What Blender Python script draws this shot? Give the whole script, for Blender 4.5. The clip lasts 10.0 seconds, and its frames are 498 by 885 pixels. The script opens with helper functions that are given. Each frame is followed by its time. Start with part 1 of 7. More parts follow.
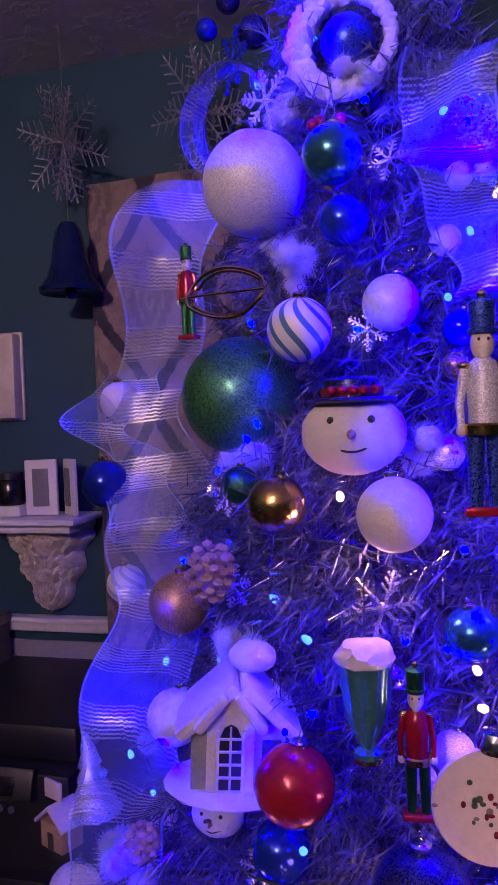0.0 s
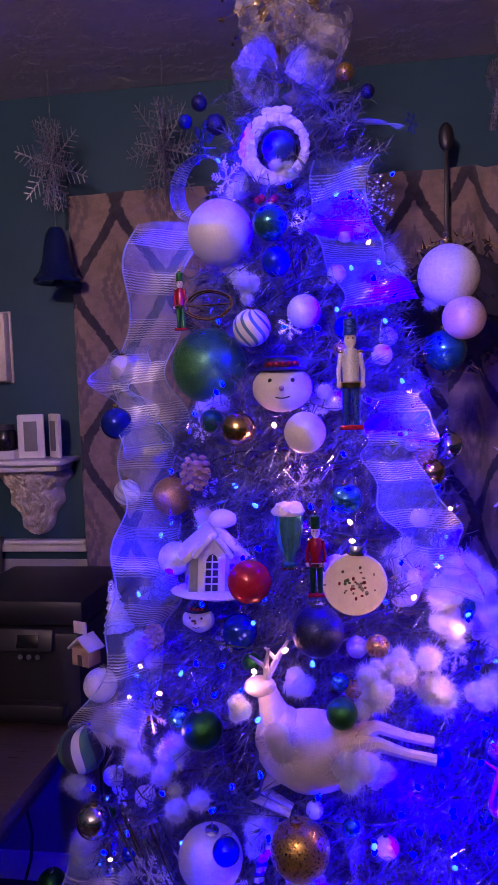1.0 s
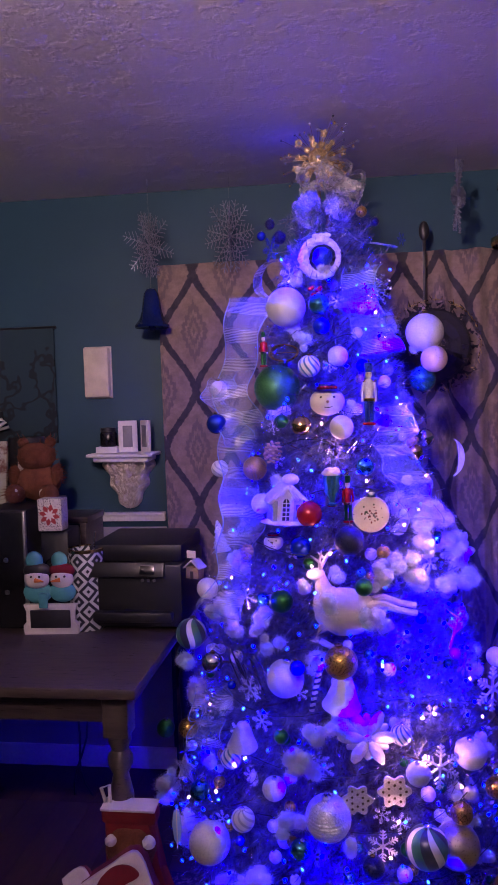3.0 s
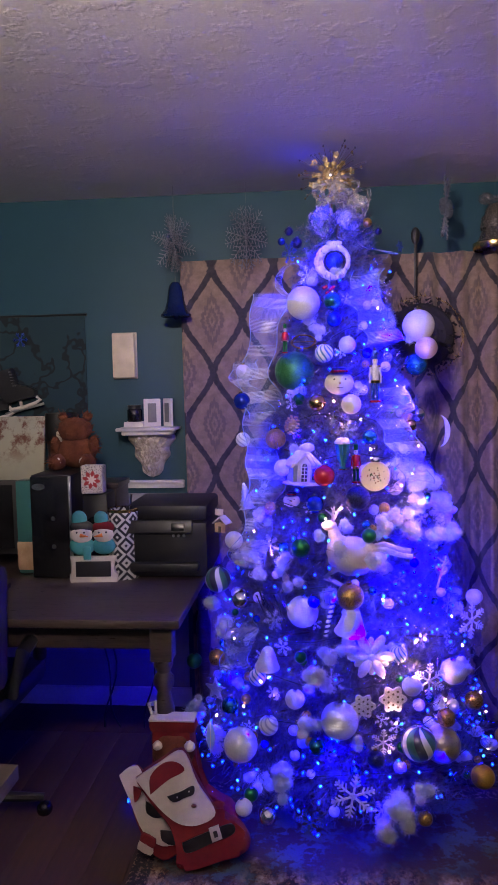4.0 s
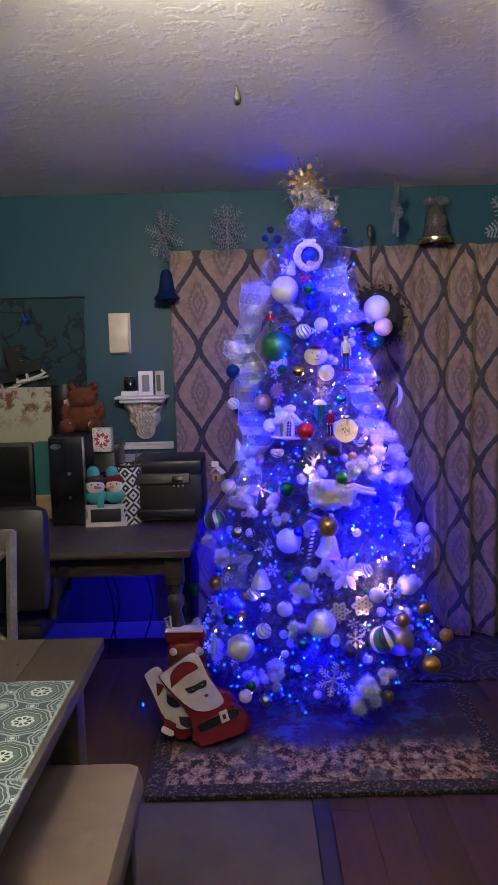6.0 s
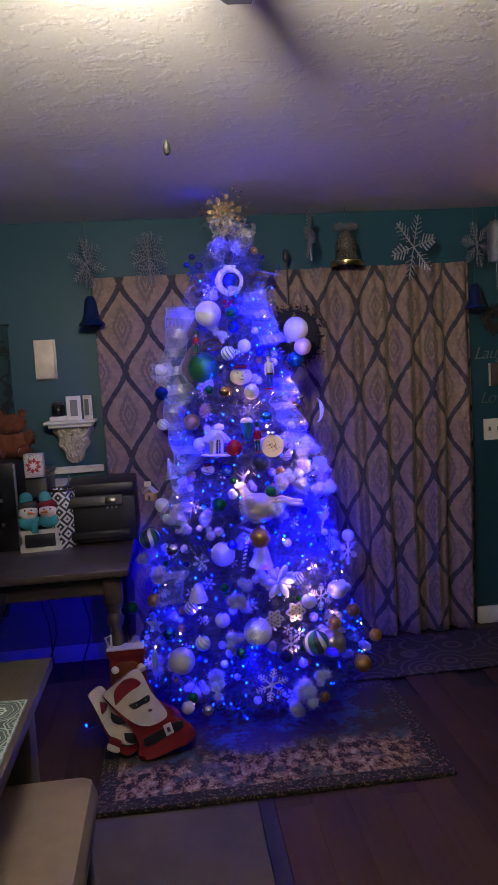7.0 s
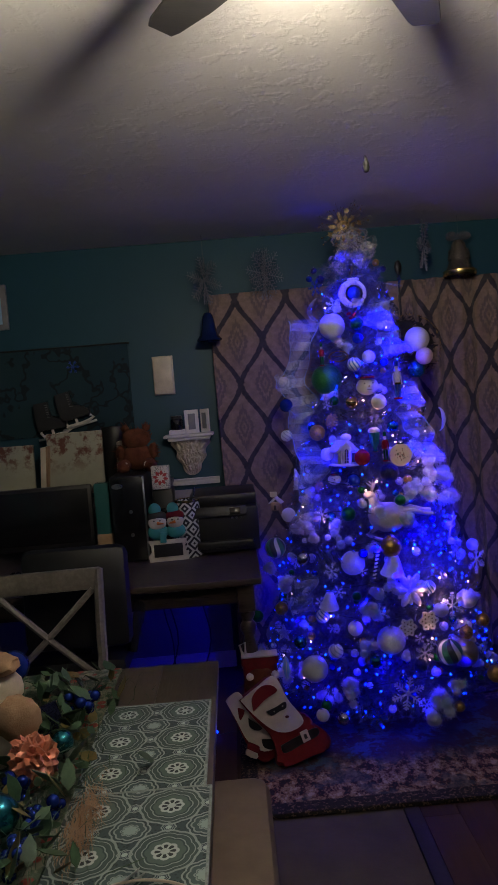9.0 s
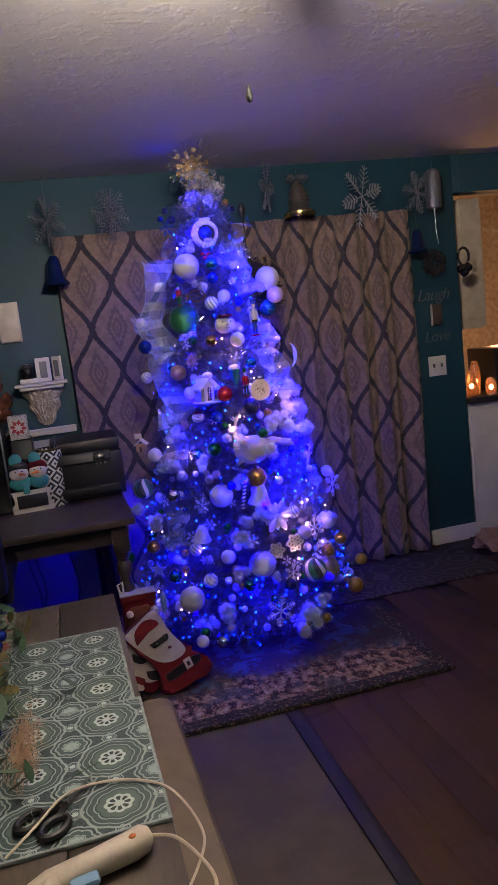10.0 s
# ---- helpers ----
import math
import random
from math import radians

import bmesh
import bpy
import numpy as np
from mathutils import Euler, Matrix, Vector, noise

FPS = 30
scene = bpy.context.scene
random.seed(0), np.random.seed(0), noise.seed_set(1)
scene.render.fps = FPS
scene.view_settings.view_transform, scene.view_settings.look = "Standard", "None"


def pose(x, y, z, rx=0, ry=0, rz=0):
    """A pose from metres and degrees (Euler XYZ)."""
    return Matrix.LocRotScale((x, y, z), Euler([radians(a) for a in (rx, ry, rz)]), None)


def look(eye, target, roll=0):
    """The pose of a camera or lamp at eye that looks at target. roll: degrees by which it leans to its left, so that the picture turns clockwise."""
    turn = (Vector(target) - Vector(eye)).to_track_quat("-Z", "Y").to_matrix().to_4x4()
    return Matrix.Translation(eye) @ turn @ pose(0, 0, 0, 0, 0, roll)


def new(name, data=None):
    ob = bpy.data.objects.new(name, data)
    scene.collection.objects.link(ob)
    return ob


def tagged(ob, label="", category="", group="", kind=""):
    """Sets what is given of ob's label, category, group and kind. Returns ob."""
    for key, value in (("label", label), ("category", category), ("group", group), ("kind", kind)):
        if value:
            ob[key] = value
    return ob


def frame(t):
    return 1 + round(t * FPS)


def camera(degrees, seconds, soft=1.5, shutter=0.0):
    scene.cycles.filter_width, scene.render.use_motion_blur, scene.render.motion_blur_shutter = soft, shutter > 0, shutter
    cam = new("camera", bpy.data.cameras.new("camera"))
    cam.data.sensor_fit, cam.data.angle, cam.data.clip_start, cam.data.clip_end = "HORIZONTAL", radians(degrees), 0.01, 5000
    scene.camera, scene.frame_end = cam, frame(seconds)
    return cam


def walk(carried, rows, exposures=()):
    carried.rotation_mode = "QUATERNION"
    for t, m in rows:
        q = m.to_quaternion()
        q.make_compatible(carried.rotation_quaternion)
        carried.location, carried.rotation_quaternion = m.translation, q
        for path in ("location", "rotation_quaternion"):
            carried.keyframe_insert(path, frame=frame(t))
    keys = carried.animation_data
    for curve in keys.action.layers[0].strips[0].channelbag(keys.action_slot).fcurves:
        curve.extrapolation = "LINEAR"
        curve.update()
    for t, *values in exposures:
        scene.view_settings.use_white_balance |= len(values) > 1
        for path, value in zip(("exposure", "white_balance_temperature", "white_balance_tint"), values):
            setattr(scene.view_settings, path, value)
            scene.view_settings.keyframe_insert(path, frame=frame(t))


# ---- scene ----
cam = camera(37.6, 10.0)
METRES, EYE, TILT, LEAN, TURN = 3.05, 1.525, 0.0, 0.0, 15.1
ROWS = [
    (0.0, 0.0, 0.0, 0.0, -0.07, -1.69, 2.24),
    (0.5, -0.0206, -0.0847, -0.0051, -1.91, -3.21, 1.76),
    (1.0, -0.0309, -0.1608, -0.004, -6.72, -4.3, 1.79),
    (1.5, -0.0658, -0.221, -0.0039, -9.87, -4.34, 1.91),
    (2.0, -0.0707, -0.2888, -0.0015, -8.83, -3.5, 1.79),
    (2.5, -0.0797, -0.3532, -0.0005, -8.4, -3.13, 1.94),
    (3.0, -0.1266, -0.42, -0.0034, -7.81, -3.15, 1.65),
    (4.5, -0.2219, -0.5945, -0.0065, -11.78, -5.66, 1.13),
    (5.0, -0.2447, -0.644, -0.0107, -13.22, -6.44, 1.65),
    (6.5, -0.3254, -0.7167, -0.0065, -17.25, -6.31, 1.62),
    (7.0, -0.3303, -0.734, -0.0039, -21.44, -5.3, 3.34),
    (7.5, -0.3659, -0.7355, -0.003, -25.59, -3.76, 6.06),
    (8.0, -0.4029, -0.7237, -0.0005, -24.43, -2.7, 6.7),
    (8.5, -0.4143, -0.7217, 0.002, -19.55, -2.21, 5.85),
    (9.0, -0.4224, -0.7208, -0.0015, -16.63, -3.86, 4.51),
    (9.5, -0.4344, -0.7118, -0.0068, -22.48, -6.59, 5.6),
    (10.0, -0.4802, -0.7219, -0.015, -30.36, -8.82, 6.56),
]
walk(cam, [(t, pose(0, 0, EYE, TILT, LEAN, TURN) @ pose(METRES * x, METRES * y, METRES * z, 90 + pitch, roll, yaw)) for t, x, y, z, yaw, pitch, roll in ROWS], [
    (0.0, -0.6, 6500, 82), (1.5, -0.4, 6500, 82), (2.5, -0.2, 6500, 78), (3.0, 0.0, 6500, 70), (4.5, 0.35, 6500, 22), (6.5, 0.32, 6500, 16), (7.0, -0.1, 6500, 16), (7.5, -0.2, 6500, 18), (8.0, -0.6, 6500, 16), (9.0, -1.2, 6500, 16), (9.5, -0.65, 6500, 18), (10.0, -0.22, 6500, 24),
])

# ---- lights ----
BLUE, WARM = (0.0015, 0.0, 1.0), (1.0, 0.55, 0.42)


def lamp(name, place, watts, colour, size):
    data = bpy.data.lights.new(name, "POINT")
    data.energy, data.color, data.shadow_soft_size = watts, colour, size
    ob = new(name, data)
    ob.location = place
    return ob


def tree_spot(place, watts, colour):
    """A spot aimed into the tree, for a bulb of the string or as added glow."""
    data = bpy.data.lights.new("tree_spot_light", "SPOT")
    data.energy, data.color, data.shadow_soft_size, data.spot_size, data.spot_blend = watts, colour, 0.006, radians(140), 0.6
    ob = new("tree_spot_light", data)
    ob.matrix_basis = look(place, (-0.07, 0.93, place[2] - 0.30))
    return ob


FAN = Vector((-0.429, -1.367, 2.36))
lamp("fan_light", FAN + Vector((0, 0, -0.168)), 600.0, (1.0, 0.92, 0.70), 0.085)
lamp("kitchen_light", (2.3, 2.1, 1.25), 22.0, (1.0, 0.5, 0.2), 0.12)
# added lamps with no bulb of their own, for the tree's glow; many bulbs of the string get a small lamp further down
# spot added behind the tree for the blue on the wall under the desk
desk_wall_glow = tree_spot(Vector((-0.42, 1.22, 0.62)), 17.0, BLUE)
desk_wall_glow.matrix_basis = look((-0.42, 1.22, 0.62), (-1.15, 1.50, 0.30))
# lamp added above the branches for the blue patch on the ceiling
lamp("ceiling_glow_blue", (-0.20, 1.04, 2.24), 0.30, BLUE, 0.012)
# blue spots added in and outside the branches, aimed inward, with no bulbs there
for x, y, z, w in ((0.27, 0.56, 0.92, 60.0), (-0.12, 0.50, 0.34, 10.0), (-0.46, 0.66, 0.52, 9.0), (0.24, 0.62, 1.26, 10.0), (0.10, 0.66, 1.68, 22.0), (0.02, 0.68, 1.82, 14.0), (-0.20, 0.74, 1.96, 12.0), (-0.15, 0.74, 2.10, 4.5), (0.02, 0.72, 2.04, 4.0), (-0.36, 0.64, 1.32, 6.0), (0.14, 0.60, 1.52, 9.0), (-0.30, 0.55, 1.00, 4.0), (0.0, 0.45, 0.75, 6.0)):
    tree_spot(Vector((x, y, z)), w, BLUE)
# more added blue spots, in a zigzag up the front branches
for k in range(22):
    z = 0.25 + 1.62 * k / 21
    a = math.pi * (1.5 + 0.5 * math.sin(k * 2.4))
    r = (0.60 - 0.25 * z) * (0.62 if k % 2 else 0.80)
    tree_spot(Vector((-0.07 + r * math.cos(a), 0.93 + r * math.sin(a), z)), 6.0, BLUE)
# warm lamps added round the tree, apart from the string's warm bulbs
for x, y, z, w in ((0.20, 0.54, 1.12, 1.3), (-0.10, 0.60, 1.10, 0.1), (0.15, 0.52, 0.60, 1.4), (-0.06, 0.64, 1.40, 0.4), (0.16, 0.68, 1.45, 0.25), (-0.30, 0.62, 0.95, 0.2)):
    lamp("tree_glow_warm", (x, y, z), w, WARM, 0.012)

world = bpy.data.worlds.new("night")
scene.world = world
world.use_nodes = True
world.node_tree.nodes["Background"].inputs[0].default_value = (0.02, 0.022, 0.03, 1)
world.node_tree.nodes["Background"].inputs[1].default_value = 0.15


# ---- materials ----
class Nodes:
    """A node material with one principled shader, and short ways to add nodes to it."""

    def __init__(self, name, colour=(0.5, 0.5, 0.5), rough=0.6, metal=0.0, **extra):
        self.m = bpy.data.materials.new(name)
        self.m.use_nodes = True
        self.t = self.m.node_tree
        self.s = self.t.nodes["Principled BSDF"]
        self.set("Base Color", (*colour, 1)), self.set("Roughness", rough), self.set("Metallic", metal)
        for key, value in extra.items():
            self.set(key.replace("_", " "), value)

    def set(self, key, value):
        if isinstance(value, bpy.types.NodeSocket):
            self.t.links.new(value, self.s.inputs[key])
        else:
            self.s.inputs[key].default_value = value

    def put(self, node, at, value):
        if isinstance(value, bpy.types.NodeSocket):
            self.t.links.new(value, node.inputs[at])
        elif value is not None:
            node.inputs[at].default_value = value

    def coord(self, kind="Object"):
        return self.t.nodes.new("ShaderNodeTexCoord").outputs[kind]

    def place(self):
        return self.t.nodes.new("ShaderNodeNewGeometry").outputs["Position"]

    def math(self, op, a, b=None, c=None):
        n = self.t.nodes.new("ShaderNodeMath")
        n.operation = op
        for i, v in enumerate((a, b, c)):
            self.put(n, i, v)
        return n.outputs[0]

    def noise(self, scale, detail=4.0, rough=0.6, where=None, stretch=None):
        n = self.t.nodes.new("ShaderNodeTexNoise")
        where = where or self.place()
        if stretch:
            mp = self.t.nodes.new("ShaderNodeMapping")
            mp.inputs["Scale"].default_value = stretch
            self.t.links.new(where, mp.inputs[0])
            where = mp.outputs[0]
        self.t.links.new(where, n.inputs["Vector"])
        n.inputs["Scale"].default_value, n.inputs["Detail"].default_value, n.inputs["Roughness"].default_value = scale, detail, rough
        return n.outputs["Fac"]

    def cells(self, scale, what="Distance", feature="F1", where=None):
        n = self.t.nodes.new("ShaderNodeTexVoronoi")
        n.feature = feature
        self.t.links.new(where or self.place(), n.inputs["Vector"])
        n.inputs["Scale"].default_value = scale
        return n.outputs[what]

    def step(self, value, low, high):
        n = self.t.nodes.new("ShaderNodeMapRange")
        n.interpolation_type = "SMOOTHSTEP"
        self.put(n, 0, value), self.put(n, 1, low), self.put(n, 2, high)
        return n.outputs[0]

    def mix(self, fac, a, b):
        n = self.t.nodes.new("ShaderNodeMix")
        n.data_type = "RGBA"
        self.put(n, 0, fac)
        for at, v in ((6, a), (7, b)):
            self.put(n, at, (*v, 1) if isinstance(v, tuple) else v)
        return n.outputs[2]

    def split(self, where):
        n = self.t.nodes.new("ShaderNodeSeparateXYZ")
        self.t.links.new(where, n.inputs[0])
        return n.outputs

    def vary(self):
        return self.t.nodes.new("ShaderNodeObjectInfo").outputs["Random"]

    def bump(self, height, strength=0.3, depth=0.01):
        n = self.t.nodes.new("ShaderNodeBump")
        n.inputs["Strength"].default_value, n.inputs["Distance"].default_value = strength, depth
        self.t.links.new(height, n.inputs["Height"])
        self.set("Normal", n.outputs[0])
        return self

    def colour(self, value):
        self.set("Base Color", value)
        return self


def worn(name, dark, light, rough=0.6, scale=6.0, fine=60.0, strength=0.15, depth=0.004, metal=0.0, **extra):
    """A surface that varies at two scales, with a fine relief."""
    n = Nodes(name, light, rough, metal, **extra)
    big, small = n.noise(scale, 5), n.noise(fine, 4)
    n.colour(n.mix(n.step(n.math("ADD", n.math("MULTIPLY", big, 0.7), n.math("MULTIPLY", small, 0.3)), 0.3, 0.7), dark, light))
    n.set("Roughness", n.math("MULTIPLY_ADD", small, 0.25, max(0.02, rough - 0.12)))
    return n.bump(small, strength, depth).m


def wood(name, dark, light, rough=0.45, along=(1, 12, 12), scale=5.0):
    n = Nodes(name, light, rough)
    grain, ring = n.noise(scale, 8, 0.65, stretch=along), n.noise(scale * 4, 5, 0.6, stretch=along)
    tone = n.math("ADD", n.math("MULTIPLY", grain, 0.6), n.math("MULTIPLY", ring, 0.4))
    tone = n.math("ADD", tone, n.math("MULTIPLY_ADD", n.vary(), 0.24, -0.12))
    n.colour(n.mix(n.step(tone, 0.3, 0.7), dark, light))
    n.set("Roughness", n.math("MULTIPLY_ADD", ring, 0.3, rough - 0.15))
    return n.bump(ring, 0.2, 0.002).m


def glitter(name, colour, rough=0.3, metal=0.85, size=900.0):
    """Paint set with small flakes that catch the light one by one."""
    n = Nodes(name, colour, rough, metal)
    fleck = n.cells(size, "Color")
    tone = n.split(fleck)[0]
    n.colour(n.mix(n.step(tone, 0.1, 0.95), tuple(c * 0.75 for c in colour), tuple(min(1, c * 1.35 + 0.03) for c in colour)))
    n.set("Roughness", n.math("MULTIPLY_ADD", tone, 0.3, rough - 0.1))
    return n.bump(tone, 0.4, 0.0015).m


def glow(name, colour, strength):
    n = Nodes(name, colour, 0.4)
    n.set("Emission Color", (*colour, 1)), n.set("Emission Strength", strength)
    return n.m


def curtain_cloth():
    """Pointed ovals of tan cloth in a dark lattice, each with a worn medallion."""
    n = Nodes("curtain_cloth", (0.4, 0.32, 0.28), 0.9)
    u, v, _ = n.split(n.coord("UV"))
    ragged = n.math("MULTIPLY_ADD", n.noise(60, 3, where=n.coord("UV")), 0.5, -0.25)
    a = n.math("PINGPONG", n.math("MULTIPLY", u, 2 * math.pi / 0.262), math.pi)
    b = n.math("MULTIPLY", v, 2 * math.pi / 0.457)
    tri = n.math("SUBTRACT", 1.0, n.math("MULTIPLY", n.math("PINGPONG", b, math.pi), 2 / math.pi))
    s = n.math("ADD", n.math("MULTIPLY", n.math("COSINE", b), 0.62), n.math("MULTIPLY", tri, 0.38))
    edge = n.math("SUBTRACT", a, n.math("MULTIPLY_ADD", s, math.pi / 2, math.pi / 2))
    line = n.step(n.math("ADD", n.math("ABSOLUTE", edge), ragged), 0.44, 0.30)
    # the medallion, in either set of ovals
    inside = n.math("LESS_THAN", edge, 0.0)
    am = n.math("ADD", n.math("MULTIPLY", a, inside), n.math("MULTIPLY", n.math("SUBTRACT", math.pi, a), n.math("SUBTRACT", 1.0, inside)))
    bp = n.math("PINGPONG", b, math.pi)
    bm_ = n.math("ADD", n.math("MULTIPLY", bp, inside), n.math("MULTIPLY", n.math("SUBTRACT", math.pi, bp), n.math("SUBTRACT", 1.0, inside)))
    lace = n.noise(150, 3, 0.7, where=n.coord("UV"))
    r = n.math("ADD", n.math("MULTIPLY", am, 1.05), n.math("MULTIPLY", bm_, 0.82))
    r = n.math("MULTIPLY_ADD", n.math("SUBTRACT", lace, 0.5), 0.55, r)
    petals = n.math("SINE", n.math("MULTIPLY", n.math("ARCTAN2", bm_, am), 14.0))
    ring = n.step(n.math("ABSOLUTE", n.math("SUBTRACT", n.math("MULTIPLY_ADD", petals, 0.10, r), 1.22)), 0.30, 0.14)
    dot = n.step(n.math("ABSOLUTE", n.math("SUBTRACT", n.math("MULTIPLY_ADD", petals, 0.06, r), 0.58)), 0.24, 0.10)
    heart = n.step(r, 0.22, 0.12)
    mottled = n.step(n.noise(22, 5, 0.7, where=n.coord("UV")), 0.3, 0.72)
    motif = n.math("MULTIPLY", n.math("MAXIMUM", n.math("MAXIMUM", ring, dot), heart), n.math("MULTIPLY_ADD", mottled, 0.4, 0.38))
    tan = n.mix(mottled, (0.19, 0.134, 0.104), (0.30, 0.21, 0.162))
    tan = n.mix(motif, tan, (0.085, 0.068, 0.075))
    dark = n.mix(mottled, (0.022, 0.020, 0.028), (0.05, 0.044, 0.055))
    n.colour(n.mix(line, tan, dark))
    n.set("Sheen Weight", 0.2)
    return n.bump(n.noise(900, 2, where=n.coord("UV")), 0.25, 0.002).m


def runner_cloth():
    """Teal cloth printed with rows of ringed rosettes."""
    n = Nodes("runner_cloth", (0.1, 0.2, 0.2), 0.85)
    x, y, _ = n.split(n.coord("Object"))
    P = 0.138

    def rosette(px, py, size):
        cx = n.math("PINGPONG", n.math("ADD", x, px), P / 2)
        cy = n.math("PINGPONG", n.math("ADD", y, py), P / 2)
        r = n.math("SQRT", n.math("ADD", n.math("MULTIPLY", cx, cx), n.math("MULTIPLY", cy, cy)))
        ang = n.math("ARCTAN2", cy, cx)
        lobes = n.math("ABSOLUTE", n.math("COSINE", n.math("MULTIPLY", ang, 4.0)))
        return n.math("DIVIDE", n.math("SUBTRACT", r, n.math("MULTIPLY", lobes, 0.0035 * size)), size), ang

    r1, a1 = rosette(0.0, 0.0, 1.0)
    r2, _ = rosette(P / 2, P / 2, 1.0)
    r3 = n.math("MINIMUM", rosette(P / 2, 0.0, 0.6)[0], rosette(0.0, P / 2, 0.6)[0])

    def ring(r, at, w):
        return n.step(n.math("ABSOLUTE", n.math("SUBTRACT", r, at)), w, w * 0.55)

    ground = n.mix(n.step(n.cells(150), 0.2, 0.5), (0.010, 0.022, 0.028), (0.035, 0.065, 0.07))
    col = n.mix(n.step(r1, 0.054, 0.051), ground, (0.05, 0.085, 0.08))
    col = n.mix(n.step(r1, 0.040, 0.037), col, (0.03, 0.06, 0.06))
    col = n.mix(n.step(r1, 0.033, 0.031), col, (0.085, 0.135, 0.12))
    col = n.mix(n.step(r1, 0.022, 0.020), col, (0.55, 0.62, 0.59))
    flower = n.math("GREATER_THAN", n.math("ABSOLUTE", n.math("COSINE", n.math("MULTIPLY", a1, 4.0))), 0.55)
    dark = n.math("MULTIPLY", flower, n.math("MULTIPLY", n.step(r1, 0.016, 0.014), n.step(r1, 0.004, 0.006)))
    col = n.mix(dark, col, (0.02, 0.03, 0.035))
    col = n.mix(n.step(r2, 0.024, 0.022), col, (0.055, 0.095, 0.10))
    col = n.mix(n.step(r2, 0.012, 0.010), col, (0.35, 0.45, 0.43))
    col = n.mix(n.step(r3, 0.017, 0.015), col, (0.015, 0.03, 0.06))
    col = n.mix(n.step(r3, 0.008, 0.006), col, (0.5, 0.6, 0.57))
    white = n.math("MAXIMUM", n.math("MAXIMUM", ring(r3, 0.019, 0.0026), ring(r2, 0.033, 0.0022)), n.math("MAXIMUM", ring(r1, 0.0475, 0.0012), ring(r3, 0.012, 0.0016)))
    col = n.mix(n.math("MULTIPLY", white, 0.7), col, (0.45, 0.52, 0.5))
    white = n.math("MAXIMUM", n.math("MAXIMUM", ring(r1, 0.056, 0.003), ring(r1, 0.0365, 0.0016)), n.math("MAXIMUM", ring(r2, 0.025, 0.0022), ring(r2, 0.0135, 0.0016)))
    col = n.mix(n.math("MULTIPLY", white, 0.8), col, (0.38, 0.45, 0.42))
    n.colour(n.mix(n.math("MULTIPLY", n.noise(9), 0.25), col, (0.12, 0.15, 0.14)))
    return n.bump(n.noise(1200, 2), 0.2, 0.001).m


def rug_pile():
    """A worn picture rug: a dim meadow in browns and blue-greens, cream along the front, a dark flowered border."""
    n = Nodes("rug_pile", (0.2, 0.15, 0.12), 0.95)
    x, y, _ = n.split(n.coord("Object"))
    big, mid, fine = n.noise(5, 6, 0.65), n.noise(16, 5, 0.7), n.noise(70, 3)
    col = n.mix(n.step(big, 0.42, 0.58), (0.022, 0.018, 0.018), (0.045, 0.085, 0.095))
    col = n.mix(n.step(mid, 0.46, 0.54), col, (0.04, 0.016, 0.010))
    front = n.step(n.math("ADD", y, n.math("MULTIPLY_ADD", big, 0.4, -0.2)), -0.04, -0.18)
    frond = n.noise(26, 8, 0.78, stretch=(1.0, 0.7, 1.0))
    straw = n.mix(n.step(frond, 0.44, 0.475), (0.016, 0.010, 0.009), (0.12, 0.03, 0.018))
    straw = n.mix(n.step(frond, 0.475, 0.51), straw, (0.36, 0.22, 0.105))
    straw = n.mix(n.step(frond, 0.54, 0.60), straw, (0.58, 0.44, 0.28))
    straw = n.mix(n.math("MULTIPLY", n.step(n.noise(7, 4), 0.52, 0.60), 0.7), straw, (0.05, 0.07, 0.075))
    col = n.mix(n.math("MULTIPLY", front, 0.95), col, straw)
    rim = n.math("MAXIMUM", n.step(n.math("ABSOLUTE", x), 0.585, 0.592), n.step(n.math("ABSOLUTE", y), 0.345, 0.352))
    flowers = n.mix(n.step(n.noise(75, 4, 0.7), 0.53, 0.60), (0.016, 0.012, 0.012), (0.20, 0.125, 0.075))
    col = n.mix(rim, col, flowers)
    n.colour(n.mix(n.math("MULTIPLY", fine, 0.35), col, (0.03, 0.025, 0.02)))
    return n.bump(n.noise(420, 2), 0.5, 0.006).m


def holly_cloth():
    """Cream and sage cloth printed with small red and green sprigs."""
    n = Nodes("holly_cloth", (0.2, 0.2, 0.15), 0.9)
    tone = n.split(n.cells(38, "Color"))
    dots = n.step(n.cells(38), 0.52, 0.40)
    col = n.mix(n.step(n.noise(40, 4, 0.7), 0.42, 0.58), (0.055, 0.085, 0.055), (0.20, 0.21, 0.15))
    col = n.mix(n.math("MULTIPLY", dots, n.math("GREATER_THAN", tone[0], 0.72)), col, (0.24, 0.035, 0.025))
    col = n.mix(n.math("MULTIPLY", dots, n.math("LESS_THAN", tone[0], 0.25)), col, (0.03, 0.08, 0.035))
    n.colour(col)
    return n.bump(n.noise(900, 2), 0.2, 0.001).m


